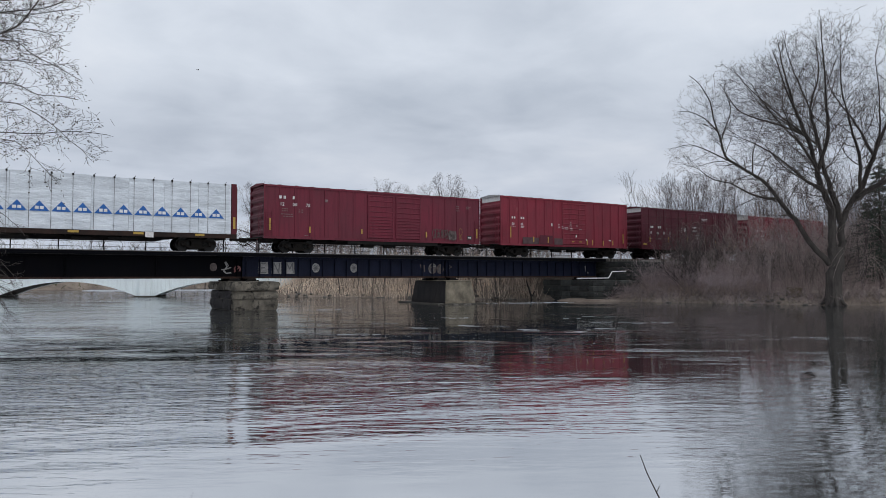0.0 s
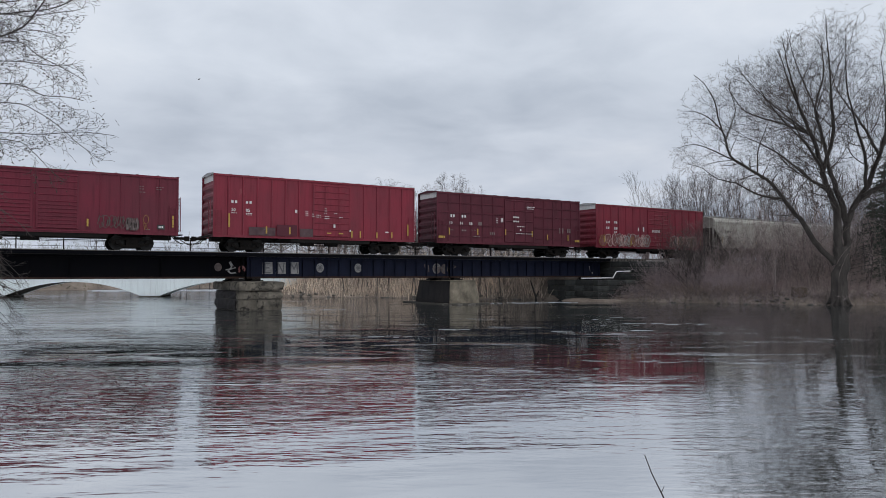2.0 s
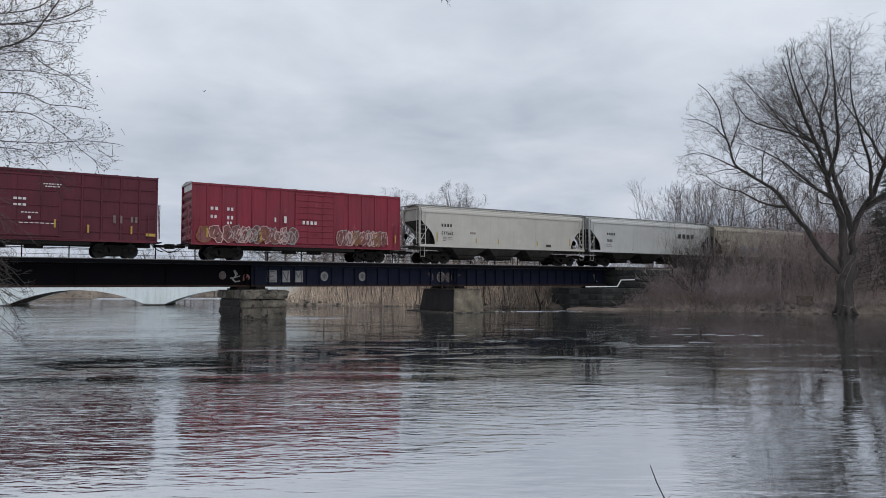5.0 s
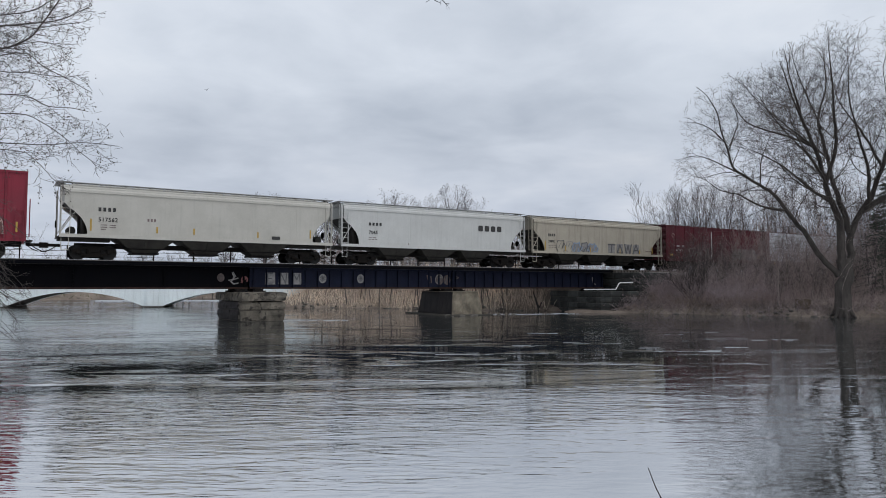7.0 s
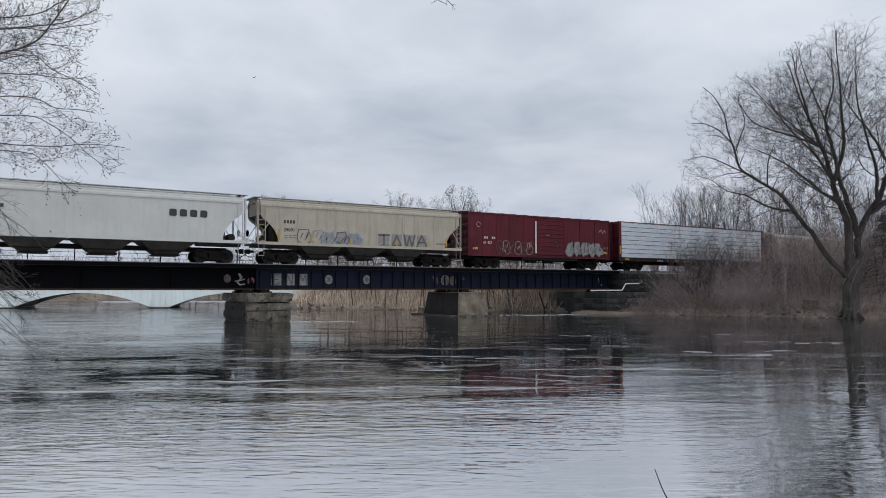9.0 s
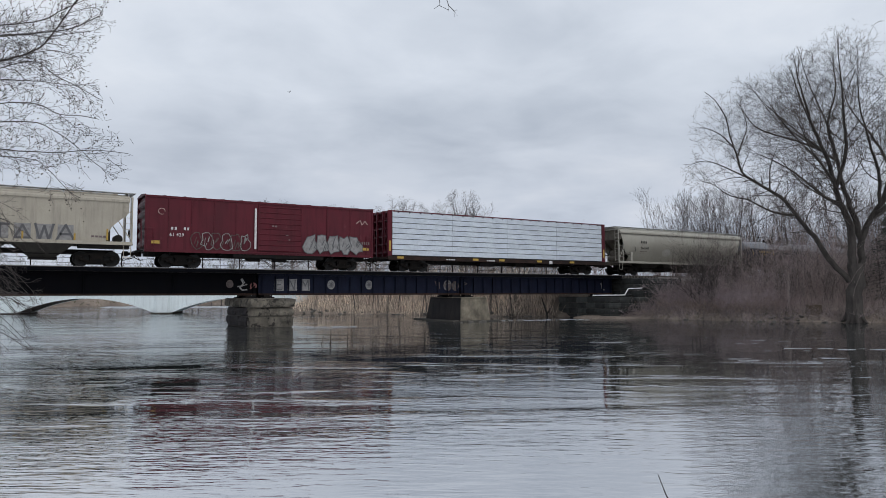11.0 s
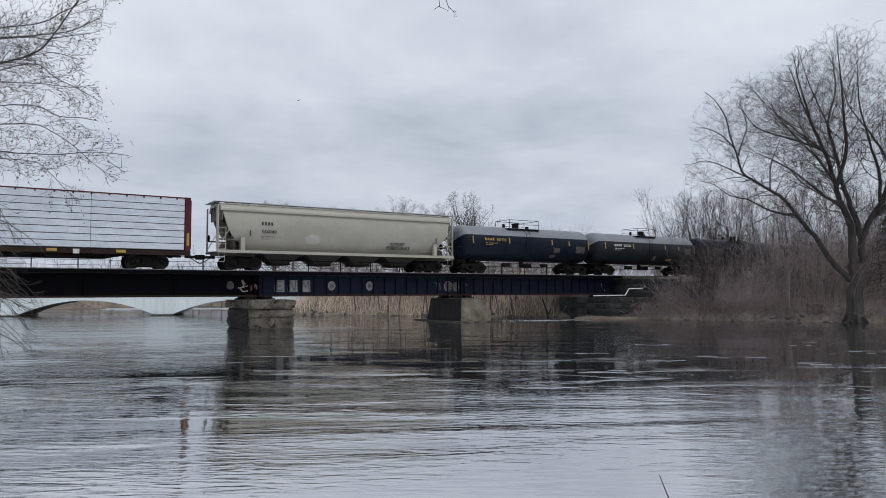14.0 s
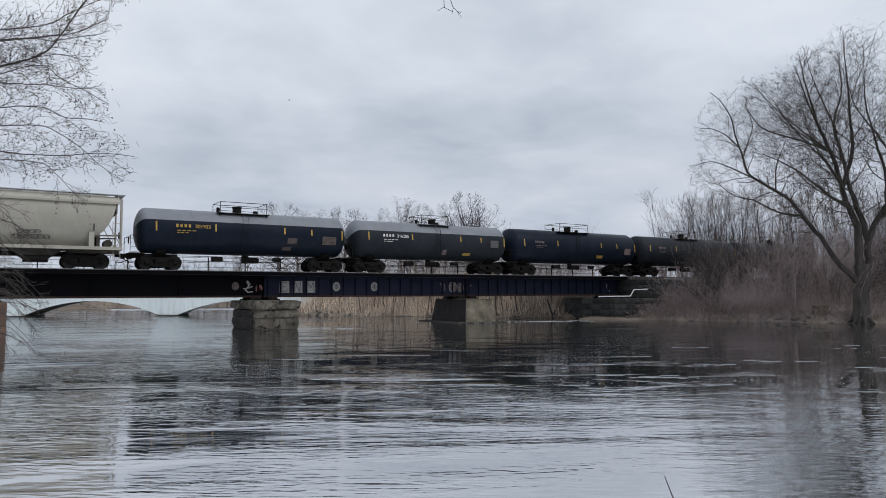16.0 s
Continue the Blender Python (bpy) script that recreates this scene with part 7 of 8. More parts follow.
part("spray_stroke", Form().ribbon([(h - 1.4, 3.5), (h - 1.1, 3.75), (h - 0.95, 3.4), (h - 0.7, 3.7), (h - 0.5, 3.45)], 0.05, y - 0.02).ribbon(arc(-h + 1.0, 3.6, 0.2, 0, 300), 0.035, y - 0.02), SPRAY_PINK, car, "thin pale sprayed scribble")
for x in (-h + 0.4, h - 0.9):
    part("reflector", Form().box(x, x + 0.5, y - 0.06, y - 0.05, 1.5, 1.7), YELLOW, car)


def hopper(name, label, s0, s1, height, paint, bays, belly=0.0, deep_end=2.3, letter=None):
    """A covered hopper: curved side sheets, open ends with slope sheets, discharge bays, roof walk."""
    half = (s1 - s0) / 2
    sill, eave, hw = 1.32 if belly else 1.50, height - 0.34, 1.52
    car = thing(name, label, "freight car", group="freight cars")
    # colour of the recessed end parts, with their shade painted in
    grime_shade, inset = (HOPPER_DIRT_SHADE, 0.78) if belly else (HOPPER_SHADE, 0.14)
    # side sheets: long panel whose ends sweep down and inwards
    ends = [(0.0, eave), (0.0, eave - 0.95), (0.10, eave - 1.12), (0.55, eave - 1.45), (0.95, eave - 1.85), (1.2, eave - 2.3), (1.28, sill + 0.25), (1.28, sill)] if not belly else \
           [(0.0, eave), (0.12, eave - 0.35), (0.28, eave - 0.95), (0.52, eave - 1.55), (0.82, eave - 2.0), (1.15, eave - 2.3), (1.5, eave - 2.45), (1.5, sill)]
    zs = [sill + (eave - sill) * i / 12 for i in range(13)]

    def cut(z):
        pts = sorted((b, a) for a, b in ends)
        return float(np.interp(z, [p[0] for p in pts], [p[1] for p in pts]))

    def bulge(z):
        k = (z - sill) / (eave - sill)
        if belly:
            return hw - 0.88 + 0.90 * math.sin(math.pi * (0.05 + 0.68 * k))
        return hw - 0.02 - 0.05 * (1 - k) - 0.02 * math.cos(k * 3.1)
    for s in (-1, 1):
        f = Form()
        rings = []
        xs = [-1 + 2 * i / 16 for i in range(17)]
        verts, faces = [], []
        for z in zs:
            reach = half - 0.28 - cut(z)
            for u in xs:
                verts.append((u * reach, s * bulge(z), z))
        for j in range(len(zs) - 1):
            for i in range(16):
                a = j * 17 + i
                faces.append((a, a + 1, a + 18, a + 17))
        n = len(verts)
        verts += [(x, yy - s * 0.05, z) for x, yy, z in verts]
        back = [tuple(i + n for i in reversed(q)) for q in faces]
        rim = []
        for j in range(len(zs) - 1):
            for i in (0, 16):
                a, b = j * 17 + i, (j + 1) * 17 + i
                rim.append((a, b, b + n, a + n))
        f.add(verts, faces + back + rim)
        f.rounded = True
        part("side_sheet", f, paint, car)
        for i in range(1, 6):
            x = -half + 2 * half * i / 6 + 0.15
            pts = [(x, s * (bulge(z) + 0.002), z) for z in zs if abs(x) < half - 0.3 - cut(z)]
            part("weld_seam", Form().pipe(pts, 0.004 if belly else 0.008, 4), paint, car)
        part("top_chord", Form().prism([(s * (hw - 0.12), eave - 0.30), (s * (hw + 0.055), eave - 0.30), (s * (hw + 0.05), eave - 0.16), (s * (hw - 0.02), eave - 0.02), (s * (hw - 0.16), eave + 0.09), (s * (hw - 0.36), eave + 0.14)], "x", -half + 0.25, half - 0.25), paint, car)
        part("side_sill", Form().box(-half + 0.05, half - 0.05, *sorted((s * (hw - 0.16), s * (hw + 0.07))), sill - 0.17, sill + 0.03), paint, car)
        if belly:
            part("sill_ledge", Form().box(-half + 1.6, half - 1.6, *sorted((s * (hw - 0.80), s * (hw - 0.163))), sill - 0.06, sill), grime_shade, car)
            for e in (-1, 1):
                part("end_gusset", Form().box(*sorted((e * (half - 1.62), e * (half - 1.92))), *sorted((s * (hw - 0.30), s * (hw + 0.035))), sill + 0.032, sill + 0.92), paint, car)
                part("end_brace", Form().rod((e * (half - 0.12), s * (hw - 0.12), sill + 0.75), (e * (half - 1.62), s * (hw - 0.12), sill + 0.70), 0.05, 6), grime_shade, car)
    # roof, trough hatches, walkways
    prof = [(-hw + 0.2, eave + 0.02), (-hw * 0.75, eave + 0.17), (-0.5, eave + 0.27), (0.5, eave + 0.27), (hw * 0.75, eave + 0.17), (hw - 0.2, eave + 0.02)]
    part("roof", Form().prism(prof, "x", -half + 0.22, half - 0.22), paint, car)
    hatch = Form().box(-half + 0.8, half - 0.8, -0.32, 0.32, eave + 0.272, eave + 0.35)
    for i in range(12):
        x = -half + 1.0 + (2 * half - 2.0) * i / 11
        hatch.box(x - 0.05, x + 0.05, -0.38, 0.38, eave + 0.352, eave + 0.39)
    part("hatch_cover", hatch, paint, car)
    walkway = Form()
    for s in (-1, 1):
        walkway.box(-half - 0.12, half + 0.12, *sorted((s * 0.78, s * 1.30)), height - 0.04, height)
        for i in range(10):
            x = -half + 0.3 + (2 * half - 0.6) * i / 9
            walkway.box(x - 0.03, x + 0.03, *sorted((s * 1.2, s * 1.26)), eave + 0.10, height - 0.042)
    for e in (-1, 1):
        walkway.box(*sorted((e * (half + 0.12), e * (half - 0.4))), -0.775, 0.775, height - 0.04, height)
    part("running_board", walkway, GALV, car, "galvanised grating roof walkway")
    # ends: slope sheet, posts, ladders
    for e in (-1, 1):
        f = Form()
        x1 = e * (half - 0.35)
        xin = e * (half - deep_end - 1.0)
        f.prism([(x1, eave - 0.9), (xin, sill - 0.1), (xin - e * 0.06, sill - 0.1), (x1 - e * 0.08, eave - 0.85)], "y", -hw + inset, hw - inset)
        part("end_sheet", Form().box(*sorted((x1 + e * 0.003, x1 - e * 0.08)), -hw + 0.06, hw - 0.06, eave - 0.9, eave + 0.02), grime_shade if belly else paint, car)
        part("shear_plate", Form().prism([(e * (half - 1.15), eave - 1.6), (e * (half - 1.15), sill - 0.05), (xin, sill - 0.05)], "y", 0.06, 0.12), grime_shade, car)
        part("slope_sheet", f, grime_shade, car, "grimy slope sheet with shade in its colour")
        f = Form().box(*sorted((e * (half - 0.05), e * (half - 3.0))), -0.35, 0.35, sill - 0.35, sill - 0.05).box(*sorted((e * (half - 0.02), e * (half - 1.5))), -hw + 0.02, hw - 0.02, sill - 0.16, sill - 0.09)
        f.box(*sorted((e * (half - 1.3), e * (half - 1.45))), -0.9, 0.9, sill - 0.1, sill + 1.15)
        f.rod((e * (half - 0.75), -0.55, sill + 0.28), (e * (half - 0.75), 0.35, sill + 0.28), 0.26, 12)
        part("end_platform", f, grime_shade, car, "open end platform with air tank")
        for s in (-1, 1):
            posts = Form().box(*sorted((e * (half - 0.05), e * (half - 0.15))), *sorted((s * (hw - 0.02), s * (hw - 0.12))), sill - 0.1, eave + 0.05)
            posts.rod((e * (half - 0.1), s * (hw - 0.07), sill + 0.1), (e * (half - 1.0), s * (hw - 0.07), eave - 1.3), 0.03, 5)
            part("corner_post", posts, paint, car)
        grabs(car, e * (half - 0.12), sill + 0.15, eave, -hw + 0.12, paint, width=0.42, axis="y", name="end_ladder")
        grabs(car, min(e * (half - 0.12), e * (half - 0.60)), sill + 0.1, eave - 0.2 if not belly else sill + 1.5, -hw + 0.03, paint, width=0.48, name="side_ladder")
        part("brake_wheel", Form().turned([(-0.03, 0.24), (0.03, 0.24), (0.03, 0.20), (-0.03, 0.20)], "x", 14, (e * (half + 0.02), 0.5, 2.2)), STEEL_BLACK, car)
        part("sill_step", Form().pipe([(e * (half - 0.15), -hw + 0.03, sill - 0.1), (e * (half - 0.15), -hw + 0.03, 0.55), (e * (half - 0.55), -hw + 0.03, 0.55), (e * (half - 0.55), -hw + 0.03, sill - 0.1)], 0.018), paint, car)
    # discharge bays
    run = half - 3.1
    for i in range(bays):
        c = -run + 2 * run * (i + 0.5) / bays
        w = run / bays
        f = Form().rings([[(c - w * 0.96, -hw + 0.2, sill - 0.1), (c + w * 0.96, -hw + 0.2, sill - 0.1), (c + w * 0.96, hw - 0.2, sill - 0.1), (c - w * 0.96, hw - 0.2, sill - 0.1)],
                          [(c - w * 0.36, -0.75, 0.50), (c + w * 0.36, -0.75, 0.50), (c + w * 0.36, 0.75, 0.50), (c - w * 0.36, 0.75, 0.50)]])
        # bays are darkened for the shade below the sill
        b = part("discharge_bay", f, HOPPER_SHADE, car, "grimy tapered discharge bay with shade in its colour")
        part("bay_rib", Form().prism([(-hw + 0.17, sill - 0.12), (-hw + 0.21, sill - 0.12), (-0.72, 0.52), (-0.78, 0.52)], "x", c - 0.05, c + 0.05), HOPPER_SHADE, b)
        part("outlet_gate", Form().box(c - w * 0.42, c + w * 0.42, -0.85, 0.85, 0.40, 0.497).rod((c, -1.05, 0.45), (c, -0.853, 0.45), 0.05), STEEL_BLACK, b)
    part("centre_sill", Form().box(-half + 1, half - 1, -0.16, 0.16, 0.74, 1.05).rod((-half + 2, -1.0, 0.72), (half - 2, -1.0, 0.72), 0.03), STEEL_BLACK, car)
    running_gear(car, half, half - 2.0, 0.72)
    return car, half, lambda z: -(bulge(z) + 0.012), sill


car, h, y, sill = hopper("hopper_car", "pale tan covered hopper car with black reporting marks", 90.55, 108.35, 4.72, HOPPER_TAN, 3)
TRAIN.append((car, 99.45))
words(car, "517562", -h + 2.15, 2.35, 0.36, BLACK_PAINT, y(2.4) - 0.01, "black car number", 1.05)
marks(car, [(-h + 2.15, 2.95, 1.1, 0.3, 4)], BLACK_PAINT, y(3.0) - 0.01)
marks(car, [(-h + 2.3, 2.12, 1.0, 0.05, 2), (-h + 2.3, 1.98, 1.0, 0.05, 2), (-h + 2.3, 1.84, 0.4, 0.05, 1), (-h + 5.0, 2.45, 0.6, 0.22, 3), (-h + 1.2, 3.75, 0.5, 0.08, 2), (-h + 1.2, 3.5, 0.4, 0.06, 2), (1.0, 3.3, 0.5, 0.04, 2), (3.2, 3.4, 0.9, 0.04, 3)], FAINT_PAINT, y(2.4) - 0.004)
part("number_plate", Form().box(h - 4.6, h - 4.0, y(1.8) - 0.012, y(1.8), 1.62, 1.85), BLACK_PAINT, car)
yellow_bars(car, [(-h + 1.75, 1.75, 0.75), (-h + 5.6, 1.75, 0.4), (-1.0, 1.75, 0.4), (3.3, 1.7, 0.4), (h - 1.75, 1.8, 0.6)], y(1.8) - 0.01)

car, h, y, sill = hopper("hopper_car", "pale grey covered hopper car with large black letters", 108.95, 126.55, 4.72, HOPPER_GREY, 3)
TRAIN.append((car, 117.75))
for x in (3.75, 4.4, 5.05, 5.7):
    part("letter_block", Form().prism([(x, 3.02), (x + 0.12, 2.98), (x + 0.40, 2.98), (x + 0.46, 3.05), (x + 0.46, 3.38), (x + 0.36, 3.45), (x + 0.08, 3.45), (x, 3.38)], "y", y(3.1) - 0.016, y(3.1) - 0.008), BLACK_PAINT, car, "bold black company mark")
words(car, "7065", -h + 2.35, 2.35, 0.36, BLACK_PAINT, y(2.4) - 0.01, "black car number", 1.1)
marks(car, [(-h + 2.35, 2.95, 1.2, 0.28, 4)], BLACK_PAINT, y(3.0) - 0.01)
marks(car, [(-h + 2.35, 2.05, 0.7, 0.05, 2), (-h + 2.35, 1.9, 0.8, 0.05, 3), (-3.0, 1.6, 0.12, 0.14, 1)], FAINT_PAINT, y(2) - 0.004)

car, h, y, sill = hopper("hopper_car", "dull tan covered hopper car with grey and blue graffiti", 127.25, 144.3, 4.66, HOPPER_DULL, 3)
TRAIN.append((car, 135.77))
words(car, "29091", -h + 1.95, 2.3, 0.34, BLACK_PAINT, y(2.4) - 0.01, "black car number")
marks(car, [(-h + 1.95, 2.85, 0.9, 0.28, 4)], BLACK_PAINT, y(3) - 0.01)
marks(car, [(-h + 2.0, 2.0, 1.0, 0.05, 3), (-h + 2.0, 1.85, 1.0, 0.05, 3), (h - 2.4, 1.75, 0.9, 0.14, 4)], FAINT_PAINT, y(2) - 0.004)
tag_marks(car, rnd, -h + 3.0, -h + 5.0, 1.5, 2.5, y(1.9) - 0.01, (SPRAY_DARK, SPRAY_GREY), 2, "grey sprayed outline letters", 0.08)
tag_marks(car, rnd, -h + 4.9, -0.6, 1.42, 2.45, y(1.9) - 0.02, (SPRAY_BLUE, SPRAY_DARK), 3, "blue and grey sprayed letters", 0.11, SPRAY_GREY)
for i, strokes in enumerate(([[(0.0, 0.9), (1.0, 0.9)], [(0.5, 0.9), (0.5, 0.0)], [(0.1, 0.0), (0.9, 0.0)]], [[(0.1, 0.1), (0.5, 0.9), (0.9, 0.1), (0.1, 0.1)]], [[(0.0, 1.0), (0.25, 0.0), (0.5, 0.9), (0.75, 0.0), (1.0, 1.0)]], [[(0.0, 0.0), (0.5, 1.0), (1.0, 0.0)], [(0.2, 0.4), (0.8, 0.4)]])):
    f = Form()
    for s in strokes:
        f.ribbon([(0.9 + i * 1.12 + a * 0.95, 1.5 + b * 0.95) for a, b in s], 0.13, y(1.9) - 0.03)
    part("spray_stroke", f, SPRAY_DARK, car, "dark sprayed block outline")
    part("spray_fill", Form().box(0.95 + i * 1.12, 1.8 + i * 1.12, y(1.9) - 0.02, y(1.9) - 0.012, 1.5, 2.45), SPRAY_GREY, car)
yellow_bars(car, [(-h + 1.6, 1.65, 0.8), (-h + 4.0, 1.55, 0.5), (-1.4, 1.5, 0.5), (2.5, 1.5, 0.5), (h - 3.3, 1.5, 0.45), (h - 1.5, 1.6, 0.7)], y(1.8) - 0.045)

car, h, y, sill = hopper("hopper_car", "cream rounded covered hopper car with faded patch", 187.0, 205.9, 4.66, HOPPER_CREAM, 4, 1.0)
TRAIN.append((car, 196.45))
words(car, "566040", -h + 3.05, 2.55, 0.36, BLACK_PAINT, y(2.95) - 0.02, "black car number")
marks(car, [(-h + 3.05, 3.08, 0.9, 0.28, 4)], BLACK_PAINT, y(3.36) - 0.02)
marks(car, [(-h + 3.05, 2.3, 1.1, 0.06, 3), (-h + 3.05, 2.15, 0.6, 0.05, 2)], FAINT_PAINT, y(2.4) - 0.02)
rows = [2.28 + 0.36 * math.sin(math.pi * (i / 8 - 0.5)) for i in range(9)]
patch = [(-h + 6.9 + e * 0.62 * math.sqrt(max(0.02, 1 - ((z - 2.28) / 0.37) ** 2)), y(z) - 0.012, z) for z in rows for e in (-1, 1)]
part("faded_patch", Form().add(patch, [(i, i + 1, i + 3, i + 2) for i in range(0, 16, 2)]), LOGO_FADED, car, "faded white logo patch")
tag_marks(car, rnd, h - 6.0, h - 4.0, 1.72, 1.98, y(2.0) - 0.03, (BLACK_PAINT,), 6, "small black sprayed scrawl", 0.05)
tag_marks(car, rnd, h - 5.7, h - 4.5, 2.05, 2.25, y(2.25) - 0.03, (BLACK_PAINT,), 4, "small black sprayed scrawl", 0.04)
for x in (-h + 2.3, h - 1.65):
    part("reflector", Form().box(x - 0.035, x + 0.035, y(2.75) - 0.02, y(2.75) - 0.008, 2.3, 2.75), BLACK_PAINT, car, "dark vertical strip")


def tank_car(name, label, s0, s1, radius, paint, top_sheen=None, dome=0.0, cage=(-1.6, 1.2), number="", letters=4, letter_paint=WHITE_PAINT, plates=()):
    half = (s1 - s0) / 2
    zc = 1.06 + radius + 0.02
    car = thing(name, label, "tank car", group="freight cars")
    k = 0.62
    prof = [(-half, 0.02)] + [(-half + k * (1 - math.cos(a)), radius * math.sin(a)) for a in [math.pi / 2 * i / 6 for i in range(1, 7)]]
    prof += [(-w, r) for w, r in reversed(prof)]
    part("tank", Form().turned(prof, "x", 40, (0, 0, zc)), paint, car, "smooth welded tank shell")
    # thin pale sheet over the top paints the sky's sheen on the shell
    if top_sheen:
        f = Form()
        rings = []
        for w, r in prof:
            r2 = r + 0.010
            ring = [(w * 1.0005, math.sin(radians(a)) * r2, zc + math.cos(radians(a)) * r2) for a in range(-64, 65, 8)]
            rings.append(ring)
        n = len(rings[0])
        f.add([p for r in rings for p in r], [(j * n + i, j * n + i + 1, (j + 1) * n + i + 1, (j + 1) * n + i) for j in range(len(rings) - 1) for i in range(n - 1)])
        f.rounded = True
        part("tank_top", f, top_sheen, car, "grey sky sheen painted on the upper shell")
    for x in (-half + 3.4, 0.05, half - 3.4):
        part("weld_band", Form().turned([(x - 0.03, radius), (x - 0.03, radius + 0.008), (x + 0.03, radius + 0.008), (x + 0.03, radius)], "x", 40, (0, 0, zc)), paint, car)
    # dome platform
    a, b = cage
    z = zc + radius
    part("manway", Form().turned([(z - 0.1, 0.30), (z + 0.30, 0.30), (z + 0.34, 0.34), (z + 0.42, 0.34), (z + 0.46, 0.0)], "z", 16, ((a + b) / 2 - 0.2 + dome, 0, 0)), STEEL_BLACK, car)
    part("safety_valve", Form().turned([(z - 0.1, 0.12), (z + 0.3, 0.12), (z + 0.34, 0.0)], "z", 10, (a + 0.1, 0, 0)), STEEL_BLACK, car)
    part("outlet_cap", Form().turned([(z - 0.1, 0.16), (z + 0.18, 0.16), (z + 0.22, 0.0)], "z", 10, (b - 0.5, 0, 0)), STEEL_BLACK, car)
    f = Form()
    for s in (-1, 1):
        f.box(a - 0.2, b + 0.2, *sorted((s * 0.45, s * 1.05)), z - 0.16, z - 0.12)
        for x in (a, b):
            f.rod((x, s * 0.9, z - 0.14), (x, s * 1.0, z - 0.5), 0.03, 5)
    part("platform", f, STEEL_BLACK, car)
    f = Form()
    for s in (-1, 1):
        yy = s * 1.02
        f.pipe([(a, yy, z - 0.12), (a, yy, z + 0.62), (b, yy, z + 0.62), (b, yy, z - 0.12)], 0.022)
        f.pipe([(a, yy, z + 0.25), (b, yy, z + 0.25)], 0.016)
    for x in (a, b):
        f.pipe([(x, -1.02, z + 0.62), (x, 1.02, z + 0.62)], 0.02)
    part("hand_rail", f, STEEL_BLACK, car)
    f = Form()
    x = (a + b) / 2
    for i in range(9):
        f.rod((x - 0.2, -radius - 0.08, 1.0 + i * 0.34), (x + 0.2, -radius - 0.08, 1.0 + i * 0.34), 0.014, 4)
    for w in (-0.2, 0.2):
        f.rod((x + w, -radius - 0.08, 0.8), (x + w, -radius - 0.08, zc + 0.9), 0.016, 4).rod((x + w, -radius - 0.08, zc + 0.9), (x + w, -1.0, z - 0.13), 0.016, 4)
    part("side_ladder", f, STEEL_BLACK, car)
    # saddles, stub sills, end railings
    for e in (-1, 1):
        tx = half - 1.55
        f = Form().box(*sorted((e * (half - 2.7), e * (half + 0.42))), -0.28, 0.28, 0.76, 1.05)
        f.prism([(-1.0, 1.32), (1.0, 1.32), (0.5, 0.86), (-0.5, 0.86)], "x", *sorted((e * (tx - 0.30), e * (tx + 0.30)))).box(*sorted((e * (half - 0.5), e * (half + 0.4))), -1.4, 1.4, 1.0, 1.06)
        part("end_sill", f, STEEL_BLACK, car)
        f = Form()
        for s in (-1, 1):
            f.pipe([(e * (half + 0.36), s * 1.35, 1.06), (e * (half + 0.36), s * 1.35, 2.15), (e * (half - 0.3), s * 1.3, 2.15)], 0.02)
        f.pipe([(e * (half + 0.36), -1.35, 2.1), (e * (half + 0.36), 1.35, 2.1)], 0.02)
        f.turned([(e * (half + 0.36), 0.22), (e * (half + 0.40), 0.22), (e * (half + 0.40), 0.18), (e * (half + 0.36), 0.18)], "x", 12, (0, -0.7, 1.85))
        f.rounded = False
        part("end_rail", f, STEEL_BLACK, car)
        part("sill_step", Form().pipe([(e * (half + 0.3), -1.4, 1.0), (e * (half + 0.3), -1.4, 0.5), (e * (half - 0.1), -1.4, 0.5), (e * (half - 0.1), -1.4, 1.0)], 0.018), STEEL_BLACK, car)
        grabs(car, min(e * (half - 0.1), e * (half + 0.3)), 1.1, 1.7, -1.36, STEEL_BLACK, 2, 0.4, name="grab_iron")
    f = Form()
    for s in (-1, 1):
        f.rod((-half + 2.6, s * 1.38, 1.04), (half - 2.6, s * 1.38, 1.04), 0.022, 5)
    f.rod((-half + 2.6, -0.5, 0.62), (half - 2.6, -0.5, 0.62), 0.028, 5).rod((-0.3, -0.2, 0.75), (0.9, -0.2, 0.75), 0.19, 12).box(-2.4, -1.7, -0.7, -0.3, 0.62, 0.95).turned([(0.62, 0.18), (1.12, 0.22)], "z", 12, (0.0, 0, 0)).rod((1.8, -0.6, 0.8), (2.4, -0.6, 0.8), 0.14, 10)
    f.rounded = False
    part("under_piping", f, STEEL_BLACK, car)
    running_gear(car, half, half - 1.55, 0.78)

    def skin(z):
        return -math.sqrt(max(0.01, radius ** 2 - (z - zc) ** 2)) - 0.01
    zt = zc + radius * 0.12

    def on_skin(ob, z):
        lean = math.degrees(math.asin(max(-1, min(1, (z - zc) / radius))))
        ob.matrix_basis = pose(0, skin(z), z, -lean)
        return ob
    if number:
        me = lettering(number, 0.34, letter_paint)
        on_skin(part("lettering", me, letter_paint, car, "painted car number"), zt).location.x = -half + 3.55
    on_skin(marks(car, [(-half + 2.35, 0.0, 1.05, 0.26, letters), (-half + 2.4, -0.22, 1.3, 0.06, 4), (-half + 2.4, -0.36, 0.8, 0.05, 3)], letter_paint, 0.0), zt)
    for x, z, hgt in ((-half + 1.15, zc + 0.22, 0.62), (-half + 4.9, zc + 0.25, 0.5), (half - 4.9, zc + 0.25, 0.45), (half - 2.9, zc + 0.22, 0.42), (half - 0.55, zc + 0.1, 0.72)):
        on_skin(part("reflector", Form().box(x - 0.05, x + 0.05, -0.012, 0.0, -hgt / 2, hgt / 2), YELLOW, car, "yellow reflective strip"), z)
